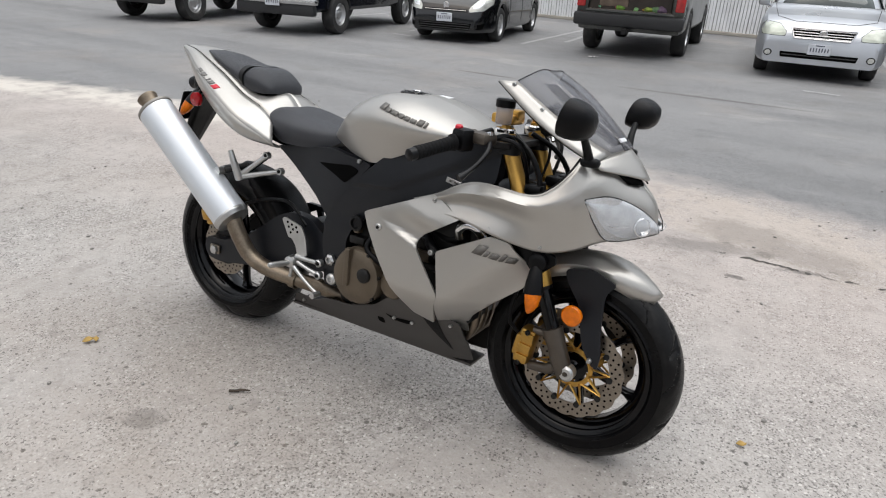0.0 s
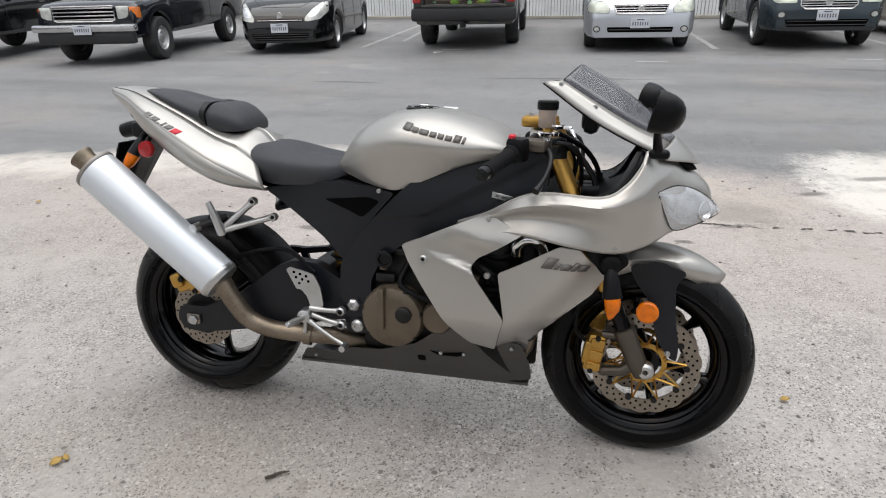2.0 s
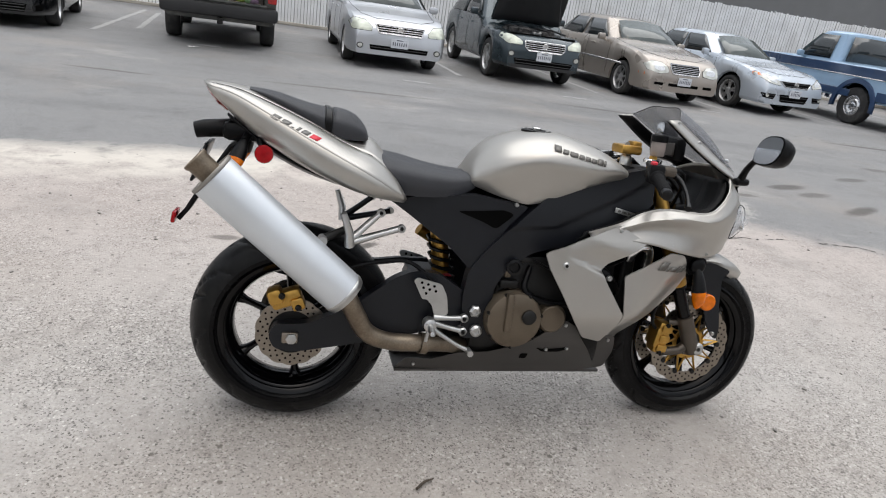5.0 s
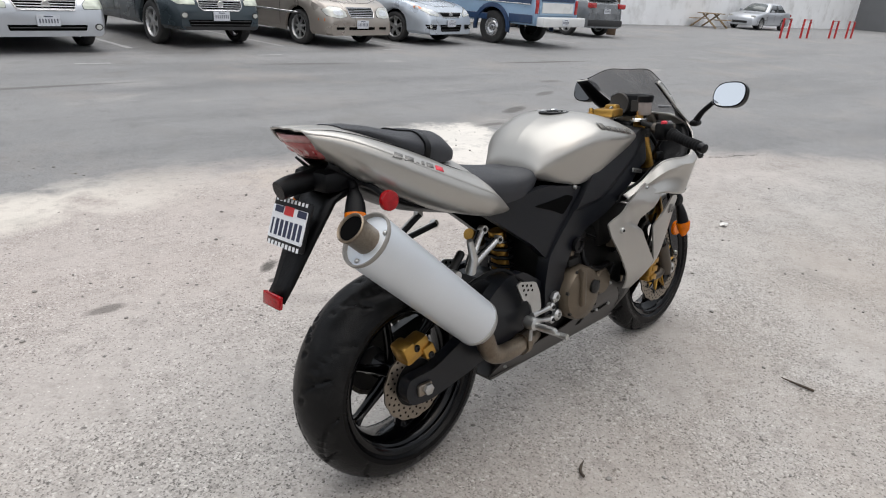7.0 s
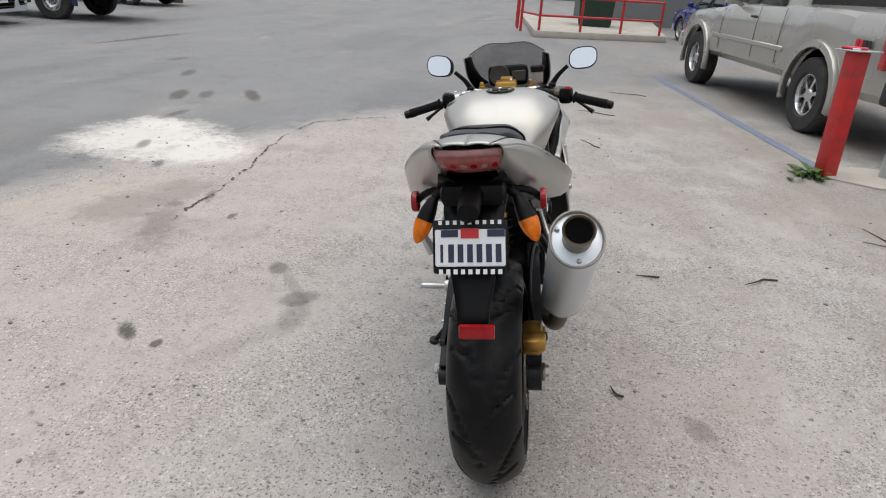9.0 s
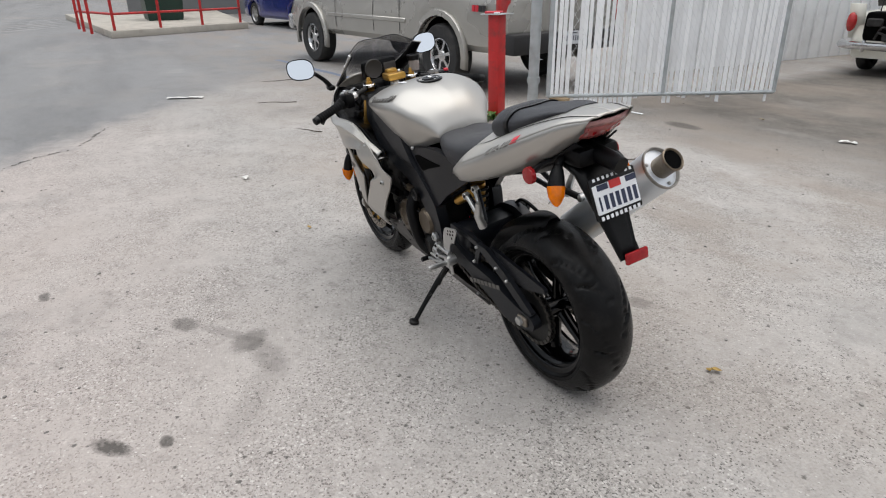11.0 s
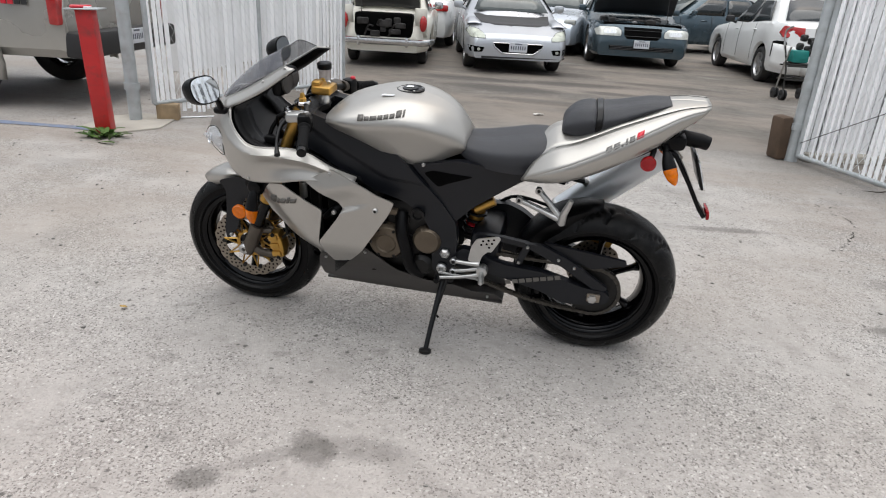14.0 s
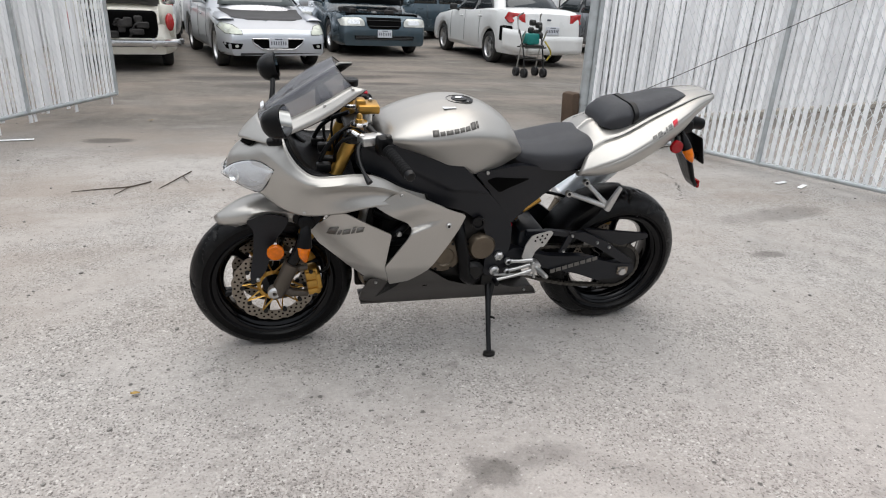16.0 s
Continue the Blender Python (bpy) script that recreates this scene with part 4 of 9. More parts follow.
# the row of parked cars across the drive
def silver_sedan():
    car, xf, xr = sedan("sedan", from_front(1.22, 10.62, -85, 2.8), "silver four-door sedan parked nose out beside the fence", SEDAN_SILVER, wb=2.8, fr=0.95, hood=0.93, nose=0.64, width=1.79)
    front_face(car, [(0.50, 0.62), (0.49, 0.68), (0.60, 0.78), (0.80, 0.80), (0.86, 0.72), (0.82, 0.62)], HAZY_LAMP, [(0.37, 0.60), (0.43, 0.735)], 4, CAR_CHROME, CAR_CHROME,
               [([(-0.52, 0.40), (0.52, 0.40), (0.50, 0.32), (-0.50, 0.32)], 1)], (0.68, 0.37, 0.05), 0.67, 0.46, [(0.85, 0.76), (xf - 0.42, 0.66), (xf - 0.26, 0.40)], None)


def suv_open_hood():
    wb = 2.8
    c = dict(wheelbase=wb, front=0.85, rear=0.95, width=1.80, tyre=0.36, paint=GREY_BLUE, sill=0.3, rim=0.25,
             top=[(-2.35, 0.8), (-2.3, 1.08), (-1.4, 1.12), (0.85, 1.08), (1.0, 0.93), (1.95, 0.90), (2.10, 0.84), (2.21, 0.76), (2.25, 0.62)],
             cabin=((0.95, -2.15), (0.25, -1.7), 1.05, 1.54, 0.84, 0.64), seams=(0.85, -0.1, -0.95), handles=(0.1, -0.75), round_end=0.2)
    car = vehicle("crossover", from_front(4.02, 11.0, -85.7, wb), "grey-blue crossover with its bonnet raised", "car", c)
    front_face(car, [(0.46, 0.71), (0.46, 0.78), (0.62, 0.86), (0.80, 0.88), (0.85, 0.80), (0.74, 0.71)], HAZY_LAMP, [(0.33, 0.62), (0.40, 0.68), (0.40, 0.79)], 5, CAR_CHROME, CAR_CHROME,
               [([(-0.60, 0.47), (0.60, 0.47), (0.56, 0.36), (-0.56, 0.36)], 2)], (0.66, 0.54, 0.055), 0.72, 0.53, None, (0.84, 0.36, 0.30))
    engine_clutter(car, 0.95, 2.05, 0.66, 0.86, 1.0, 22)
    raised_lid(car, "bonnet", (0.95, 1.08), 1.15, 0.74, 62, GREY_BLUE, CAR_BLACK)


def champagne_sedan():
    car, xf, xr = sedan("sedan", from_front(6.79, 10.8, -83, 2.96), "champagne gold luxury sedan parked nose out", CHAMPAGNE, wb=2.96, fr=0.9, hood=0.95, nose=0.60, width=1.85, spokes=7, tyre=0.33)
    front_face(car, [(0.40, 0.59), (0.40, 0.68), (0.52, 0.76), (0.74, 0.77), (0.86, 0.70), (0.82, 0.60), (0.60, 0.56)], CAR_LAMP, [(0.29, 0.575), (0.33, 0.66), (0.33, 0.755)], 6, CAR_CHROME, CAR_CHROME,
               [([(-0.34, 0.40), (0.34, 0.40), (0.34, 0.345), (-0.34, 0.345)], 0), ([(0.46, 0.40), (0.66, 0.40), (0.66, 0.35), (0.46, 0.35)], 0)], None, None, 0.45, [(0.9, 0.80), (xf - 0.42, 0.68), (xf - 0.24, 0.34)], None)
    for s in (1, -1):
        part("side_moulding", box(bm_new(), (0, s * 0.925, 0.60), (3.0, 0.02, 0.035), 0.008), CAR_CHROME, car)
        skin(car, "side_marker", CAR_AMBER, [(s * 0.84, 0.50), (s * 0.84, 0.55), (s * 0.89, 0.55), (s * 0.89, 0.50)], lift=0.006)


def pale_sedan():
    car, xf, xr = sedan("sedan", from_front(9.42, 11.15, -80, 2.78), "pale silver family sedan parked nose out", PALE_SILVER, wb=2.78, fr=0.96, hood=0.94, nose=0.62, width=1.82, spokes=5, tyre=0.33)
    front_face(car, [(0.44, 0.62), (0.44, 0.69), (0.62, 0.77), (0.84, 0.83), (0.87, 0.76), (0.70, 0.65)], CAR_LAMP, [(0.30, 0.60), (0.42, 0.705)], 2, CAR_BLACK, CAR_CHROME,
               [([(-0.40, 0.45), (0.40, 0.45), (0.34, 0.30), (-0.34, 0.30)], 2), ([(0.50, 0.45), (0.82, 0.45), (0.78, 0.36), (0.54, 0.34)], 2)], (0.72, 0.41, 0.05), 0.665, 0.48, [(0.85, 0.78), (xf - 0.42, 0.66), (xf - 0.24, 0.36)], None)
    for s in (1, -1):
        skin(car, "turn_lens", CAR_AMBER, [(s * 0.80, 0.76), (s * 0.80, 0.81), (s * 0.86, 0.82), (s * 0.87, 0.77)], lift=0.016)


def black_hatchback():
    wb = 2.7
    c = dict(wheelbase=wb, front=0.90, rear=0.85, width=1.73, tyre=0.31, paint=BLACK_CAR, sill=0.2, rim=0.2, spokes=7,
             top=[(-2.2, 0.7), (-2.15, 1.02), (-1.2, 1.05), (0.75, 1.05), (1.3, 0.98), (1.9, 0.84), (2.12, 0.70), (2.21, 0.60), (2.25, 0.46)],
             cabin=((1.15, -2.1), (0.1, -1.6), 1.0, 1.48, 0.80, 0.58), seams=(0.85, -0.1, -0.9), handles=(0.15, -0.75), round_end=0.3, round_len=0.7)
    car = vehicle("hatchback", from_front(-5.0, 9.87, -78, wb), "glossy black hatchback parked nose out", "car", c)
    front_face(car, [(0.46, 0.55), (0.46, 0.62), (0.58, 0.76), (0.72, 0.86), (0.79, 0.86), (0.81, 0.70), (0.70, 0.58)], CAR_LAMP, [(0.42, 0.555), (0.42, 0.595)], 1, CAR_CHROME, None,
               [([(-0.52, 0.36), (0.52, 0.36), (0.48, 0.24), (-0.48, 0.24)], 3), ([(0.58, 0.34), (0.72, 0.36), (0.70, 0.27), (0.60, 0.26)], 0)], None, 0.65, 0.45, [(1.0, 0.70), (1.75, 0.56), (2.02, 0.36)], None)


def dark_pickup(x, y, heading, label, mat, lamps=True):
    wb = 3.0
    c = dict(wheelbase=wb, front=0.8, rear=1.05, width=1.76, tyre=0.36, paint=mat, sill=0.42, rim=0.2, spokes=8, solid=True, tyre_w=0.23, inset=0.0, gap=0.07,
             top=[(-2.55, 0.95), (-2.5, 1.08), (-0.7, 1.1), (0.65, 1.1), (0.8, 1.06), (2.05, 0.98), (2.2, 0.95), (2.28, 0.9), (2.3, 0.7)],
             cabin=((0.75, -0.75), (0.15, -0.6), 1.05, 1.66, 0.82, 0.66), seams=(0.7, -0.6), handles=(-0.4,), round_end=0.06, side_glass=((0.06, 0.9),))
    car = vehicle("pickup_truck", from_front(x, y, heading, wb), label, "truck", c)
    slatted(car, "grille", 2.30, -0.52, 0.52, 0.70, 0.93, 4, CAR_CHROME, CAR_CHROME)
    pair_lamps(car, "headlight", CAR_LAMP, [(2.29, 0.56, 0.72), (2.29, 0.56, 0.92), (2.27, 0.76, 0.92), (2.27, 0.76, 0.72)], 0.05)
    pair_lamps(car, "turn_lamp", CAR_AMBER, [(2.27, 0.77, 0.73), (2.27, 0.77, 0.91), (2.16, 0.87, 0.90), (2.16, 0.87, 0.74)], 0.05)
    bm = box(bm_new(), (2.36, 0, 0.60), (0.14, 1.76, 0.12), 0.03, seg=2)
    part("bumper", bm, CAR_CHROME, car, "chrome front bumper")
    bm = box(bm_new(), (2.33, 0, 0.45), (0.14, 1.66, 0.20), 0.04, seg=2)
    part("valance", bm, CAR_BLACK, car)
    plate_on(car, 2.44, 0, 0.58)


def suv_open_tailgate():
    wb = 2.85
    c = dict(wheelbase=wb, front=0.85, rear=1.0, width=1.84, tyre=0.38, paint=SUV_GREEN, sill=0.42, rim=0.22, spokes=5, tyre_w=0.24, inset=0.0,
             top=[(-2.42, 0.56), (-2.41, 0.60), (-2.0, 1.12), (0.7, 1.1), (0.9, 1.05), (2.0, 0.98), (2.2, 0.85), (2.27, 0.6)],
             cabin=((0.8, -2.0), (0.2, -1.95), 1.08, 1.75, 0.88, 0.72), rear_glass=False, round_end=0.06)
    car = vehicle("suv", from_rear(-1.83, 11.0, 97, wb), "dark green sport utility vehicle with its tailgate open", "car", c)
    part("load_bay", box(bm_new(), (-2.30, 0, 0.98), (0.30, 1.42, 0.56), 0.03), material("brown_lining", (0.045, 0.036, 0.03), 0.9, vary=0.4, size=5), car)
    part("rear_seat", box(bm_new(), (-2.44, 0.28, 0.88), (0.06, 0.5, 0.14), 0.03, None, 2), material("tan_seat", (0.16, 0.12, 0.09), 0.9, vary=0.3, size=8), car)
    part("load_floor", box(bm_new(), (-2.36, 0, 0.74), (0.26, 1.40, 0.05), 0.01), material("beige_carpet", (0.30, 0.26, 0.22), 0.95, bump=0.5, grain_size=300), car)
    for s in (1, -1):
        part("side_pillar", box(bm_new(), (-2.36, s * 0.80, 1.08), (0.30, 0.20, 0.86), 0.04, seg=2), SUV_GREEN, car)
        part("tail_light", box(bm_new(), (-2.50, s * 0.83, 0.96), (0.06, 0.15, 0.34), 0.02, seg=2), CAR_RED, car)
    part("bumper", box(bm_new(), (-2.50, 0, 0.60), (0.22, 1.86, 0.22), 0.05, seg=2), CAR_BLACK, car)
    part("tailgate_sill", box(bm_new(), (-2.46, 0, 0.73), (0.12, 1.5, 0.06), 0.02, seg=2), SUV_GREEN, car)
    part("tow_hitch", box(bm_new(), (-2.60, 0, 0.43), (0.22, 0.09, 0.09), 0.01), DARK_METAL, car)
    raised = bm_new()
    rows_mesh(raised, [[(-2.25 - f * 0.95, y, 1.76 + f * 0.35) for y in (-0.78, -0.3, 0.3, 0.78)] for f in (0, 0.5, 1.0)])
    part("tailgate", raised, SUV_GREEN, car, thick=0.05)
    rnd = random.Random(4)
    for k in range(16):
        mat = material("cargo_bag", (rnd.uniform(0.03, 0.4), rnd.uniform(0.04, 0.35), rnd.uniform(0.03, 0.25)), 0.7, vary=0.4, size=20)
        bm = bm_new()
        bmesh.ops.create_icosphere(bm, subdivisions=2, radius=1, matrix=at_pose(-2.36 + rnd.uniform(-0.05, 0.08), rnd.uniform(-0.6, 0.6), 0.80, 0, 0, rnd.uniform(0, 90), (rnd.uniform(0.06, 0.12), rnd.uniform(0.08, 0.14), rnd.uniform(0.04, 0.08))))
        for v in bm.verts:
            v.co += noise.noise_vector(v.co * 14) * 0.02
        part("cargo", bm, mat, car)


def blue_pickup():
    wb = 3.1
    c = dict(wheelbase=wb, front=0.8, rear=1.25, width=2.0, tyre=0.39, paint=TRUCK_BLUE, sill=0.52, rim=0.21, spokes=8, solid=True, rim_mat=CAR_CHROME, tyre_w=0.23, inset=0.02, gap=0.09,
             top=[(-2.8, 1.1), (-2.78, 1.22), (0.7, 1.24), (2.2, 1.18), (2.33, 0.8)], cabin=((0.7, -0.8), (0.2, -0.7), 1.2, 1.85, 0.92, 0.76), round_end=0.03, side_glass=((0.06, 0.9),))
    car = vehicle("pickup_truck", from_rear(12.35, 10.75, 96, wb), "two-tone light and dark blue old pickup truck with white bumper", "truck", c)
    for s in (1, -1):
        part("side_stripe", box(bm_new(), (-0.4, s * 0.995, 1.10), (4.6, 0.03, 0.20), 0.01), TRUCK_NAVY, car)
        part("side_trim", box(bm_new(), (-0.4, s * 1.004, 0.995), (4.6, 0.025, 0.02), 0.004), CAR_CHROME, car)
        part("lower_stripe", box(bm_new(), (-0.35, s * 0.99, 0.63), (2.1, 0.03, 0.15), 0.01), TRUCK_NAVY, car)
        part("lower_stripe", box(bm_new(), (-2.42, s * 0.985, 0.66), (0.70, 0.03, 0.20), 0.01), TRUCK_NAVY, car)
        for x in (wb / 2, -wb / 2):
            arch = [[(x + math.cos(w) * rr, s * yy, 0.39 + math.sin(w) * rr) for rr, yy in ((0.47, 0.96), (0.48, 1.012), (0.57, 1.008), (0.585, 0.98))] for w in [math.pi * (k / 14 * 1.1 - 0.05) for k in range(15)]]
            part("wheel_arch", rows_mesh(bm_new(), arch), TRUCK_NAVY, car, thick=0.01)
        part("tail_light", box(bm_new(), (-2.80, s * 0.88, 0.96), (0.05, 0.12, 0.34), 0.02, seg=2), CAR_RED, car)
    part("tailgate", box(bm_new(), (-2.80, 0, 0.98), (0.05, 1.56, 0.46), 0.02, seg=2), TRUCK_BLUE, car)
    part("tailgate_panel", box(bm_new(), (-2.83, 0, 0.93), (0.02, 1.40, 0.24), 0.01), CAR_WHITE, car)
    part("tailgate_top", box(bm_new(), (-2.83, 0, 1.14), (0.02, 1.50, 0.13), 0.01), TRUCK_NAVY, car)
    part("bumper", box(bm_new(), (-2.98, 0, 0.62), (0.22, 1.9, 0.22), 0.03, seg=2), CAR_WHITE, car, "white painted rear bumper")
    plate_on(car, -3.10, 0, 0.62, -1)


def rear_suv():
    wb = 2.7
    c = dict(wheelbase=wb, front=0.85, rear=0.9, width=1.84, tyre=0.35, paint=GREY_CAR, sill=0.3, rim=0.24,
             top=[(-2.25, 0.75), (-2.22, 1.0), (-2.0, 1.12), (0.8, 1.08), (1.9, 0.95), (2.15, 0.75), (2.2, 0.6)],
             cabin=((0.9, -2.15), (0.2, -1.6), 1.05, 1.62, 0.84, 0.62), round_end=0.2)
    car = vehicle("crossover", from_rear(17.9, 12.6, 84, wb), "dark grey crossover parked nose in beside a wooden pole", "car", c)
    for s in (1, -1):
        part("tail_light", box(bm_new(), (-2.22, s * 0.70, 0.98), (0.12, 0.34, 0.16), 0.04, seg=2), CAR_RED, car)
    part("bumper", box(bm_new(), (-2.24, 0, 0.45), (0.1, 1.6, 0.2), 0.04, seg=2), CAR_BLACK, car)
    plate_on(car, -2.27, 0, 0.82, -1)


def far_sedan(x, y, heading, paint, label):
    car, xf, xr = sedan("sedan", pose(x, y, 0, 0, 0, heading), label, paint)
    for s in (1, -1):
        part("tail_light", box(bm_new(), (xr + 0.03, s * 0.62, 0.86), (0.08, 0.34, 0.14), 0.03, seg=2), CAR_RED, car)
        part("headlight", box(bm_new(), (xf - 0.2, s * 0.66, 0.72), (0.22, 0.26, 0.12), 0.04, seg=2), CAR_LAMP, car)
    slot(car, "intake", xf - 0.02, 0, 0.4, 0.9, 0.14)


silver_sedan()
suv_open_hood()
champagne_sedan()
pale_sedan()
black_hatchback()
dark_pickup(-7.55, 8.1, -78.5, "black compact pickup truck with chrome grille and bumper", NAVY_TRUCK)
dark_pickup(-10.75, 7.3, -78, "black pickup truck at the end of the row", BLACK_CAR)
suv_open_tailgate()
blue_pickup()
rear_suv()
far_sedan(40.2, 16.4, 178, SEDAN_SILVER, "silver sedan parked beside the far white wall")


# the pickup beside the gate
def pewter_pickup():
    wb = 3.64
    c = dict(wheelbase=wb, front=0.92, rear=1.2, width=2.0, tyre=0.40, paint=PEWTER, sill=0.50, rim=0.22, spokes=6, tyre_w=0.26, inset=-0.01, gap=0.10,
             top=[(-3.0, 1.05), (-2.98, 1.28), (-0.85, 1.29), (0.95, 1.25), (1.1, 1.2), (2.4, 1.1), (2.65, 1.0), (2.74, 0.8)],
             cabin=((1.05, -0.95), (0.4, -0.8), 1.2, 1.86, 0.92, 0.76), seams=(0.95, -0.2, -0.9), handles=(-0.05,), handle_mat=CAR_BLACK, round_end=0.05, rim_mat=CAR_CHROME)
    a = pose(8.02, -3.5, 0, 0, 0, 8.5)
    car = vehicle("pickup_truck", a, "pewter silver four-wheel-drive pickup truck", "truck", c)
    for s in (1, -1):
        for x in (wb / 2, -wb / 2):
            rows = []
            for k in range(15):
                w = math.pi * (k / 14 * 1.14 - 0.07)
                rows.append([(x + math.cos(w) * rr, s * yy, 0.40 + math.sin(w) * rr) for rr, yy in ((0.49, 0.98), (0.50, 1.035), (0.56, 1.03), (0.585, 0.985))])
            part("wheel_arch", rows_mesh(bm_new(), rows), PEWTER, car, thick=0.01)
        part("side_moulding", box(bm_new(), (0.1, s * 1.0, 0.80), (2.3, 0.03, 0.06), 0.01), PEWTER, car)
        part("tail_light", box(bm_new(), (-2.96, s * 0.93, 1.03), (0.10, 0.16, 0.46), 0.02, seg=2), CAR_RED, car)
        m = pose(-2.62, s * 1.004, 1.0, 90, 0, 0 if s < 0 else 180)
        bm = bars(bm_new(), [(-0.11, 0.05), (-0.045, 0.05)], 0.07, 0.006, m)
        part("badge", bm, DECAL_RED, car, "red and dark badge")
        bm = bars(bm_new(), [(0.02, 0.05), (0.085, 0.05)], 0.07, 0.006, m)
        part("badge", bm, CAR_BLACK, car)
    part("bumper", box(bm_new(), (-3.08, 0, 0.62), (0.2, 1.9, 0.24), 0.04, seg=2), CAR_BLACK, car)
    part("front_bumper", box(bm_new(), (2.74, 0, 0.62), (0.2, 1.96, 0.26), 0.05, seg=2), CAR_CHROME, car)
    plate_on(car, -3.19, 0.0, 0.66, -1)


pewter_pickup()
far_sedan(18.2, -4.6, 10, BLUE_CAR, "deep blue sedan parked by the raised walk")

# ---------------- the yard behind the gate ----------------
def old_coupe():
    wb = 2.4
    c = dict(wheelbase=wb, front=0.9, rear=0.85, width=1.60, tyre=0.31, paint=CREAM, sill=0.25, rim=0.2, spokes=8, solid=True, rim_mat=CAR_CHROME, tyre_w=0.16, inset=0.1,
             top=[(-2.05, 0.52), (-2.0, 0.62), (-1.9, 0.72), (-1.5, 0.84), (0.9, 0.88), (1.7, 0.78), (2.05, 0.6), (2.1, 0.45)],
             cabin=((0.75, -1.2), (0.15, -0.75), 0.86, 1.33, 0.70, 0.52), round_end=0.28, round_len=0.8, seams=(0.7, -0.3), mirror_mat=CAR_CHROME)
    car = vehicle("coupe", from_rear(3.68, -9.3, -79, wb), "ivory vintage coupe with its engine lid propped open", "car", c)
    part("engine_bay", box(bm_new(), (-1.88, 0, 0.66), (0.36, 0.98, 0.40), 0.05, seg=2), SHADOW_BLACK, car)
    rnd = random.Random(3)
    for k in range(14):
        if k % 3:
            bm = box(bm_new(), (-2.03 - rnd.uniform(0, 0.03), rnd.uniform(-0.4, 0.4), rnd.uniform(0.52, 0.76)), (0.1, rnd.uniform(0.05, 0.2), rnd.uniform(0.04, 0.14)), 0.015)
        else:
            y, z = rnd.uniform(-0.35, 0.35), rnd.uniform(0.55, 0.75)
            bm = tube(bm_new(), [(-2.06, y - 0.06, z), (-2.10, y, z + 0.02), (-2.06, y + 0.05, z - 0.06)], 0.016, 8, smooth=8)
        part("engine_part", bm, ENGINE_DARK, car)
    for s in (1, -1):
        rows = [[(-2.02 + 0.16 * (1 - f), s * (0.52 + 0.2 * k), 0.50 + 0.46 * f) for k in (0, 0.5, 1)] for f in (0, 0.5, 1)]
        part("rear_wing", rows_mesh(bm_new(), rows), CREAM, car, thick=0.03)
        bm = bm_new()
        lathe(bm, [(0.085, -0.02), (0.085, 0.02), (0.06, 0.045), (0.02, 0.055)], 20, "x", m=pose(-2.02, s * 0.66, 0.72, 0, 0, 180) @ Matrix.Diagonal((1, 0.72, 1.5, 1)))
        part("tail_light", bm, CAR_RED, car)
        part("bumper_overrider", box(bm_new(), (-2.16, s * 0.4, 0.42), (0.06, 0.05, 0.16), 0.02, seg=2), CAR_CHROME, car)
    bm = tube(bm_new(), [(-1.75, 0.82, 0.42), (-2.05, 0.72, 0.42), (-2.15, 0.4, 0.42), (-2.17, 0, 0.42), (-2.15, -0.4, 0.42), (-2.05, -0.72, 0.42), (-1.75, -0.82, 0.42)], 0.045, 8, smooth=24, flat=1.2)
    part("bumper", bm, CAR_CHROME, car)
    m = pose(-1.35, 0, 0.90, 0, 0, 180)
    raised_lid(car, "engine_lid", (-1.42, 0.94), -0.72, 0.58, 50, CREAM, CAR_BLACK)
    t = thing("solar_charger", pose(3.56, -8.9, 1.42, 0, 18, -79), "small dark blue panel lying on the raised lid", "panel")
    part("panel", box(bm_new(), (0, 0, 0), (0.22, 0.34, 0.03), 0.008), PLATE_INK, t)


def grey_coupe():
    car, xf, xr = sedan("coupe", from_front(1.50, -9.72, 104, 2.7), "grey sports coupe with a bare black bonnet", SEDAN_SILVER, wb=2.7, fr=0.86, hood=0.82, nose=0.56, width=1.77, roof=1.34, tyre=0.33)
    skin(car, "bonnet", CAR_BLACK, soft([(xf - 0.40, -0.40), (xf - 0.40, 0.40), (xf - 0.62, 0.60), (0.80, 0.70), (0.80, -0.70), (xf - 0.62, -0.60)], 0.08), "top", 0.006, 0.02, "matt black bonnet")
    front_face(car, [(0.56, 0.56), (0.56, 0.61), (0.66, 0.69), (0.82, 0.72), (0.87, 0.66), (0.80, 0.57)], HAZY_LAMP, [(0.26, 0.34), (0.40, 0.44), (0.42, 0.50)], 0, CAR_BLACK, CAR_CHROME,
               [([(0.56, 0.42), (0.84, 0.44), (0.80, 0.34), (0.60, 0.34)], 0)], (0.66, 0.385, 0.035), None, 0.44, None, (0.86, 0.28, 0.235))
    for s in (1, -1):
        rows = [[(1.30 + 0.52 * math.cos(w), s * (0.60 + 0.26 * v), 0.76 + 0.10 * math.sin(w) * (1 - (2 * v - 1) ** 2 * 0.8)) for v in np.linspace(0, 1, 6)] for w in np.linspace(0.15, math.pi - 0.15, 12)]
        part("raised_fender", rows_mesh(bm_new(), rows), SEDAN_SILVER, car, thick=0.01)


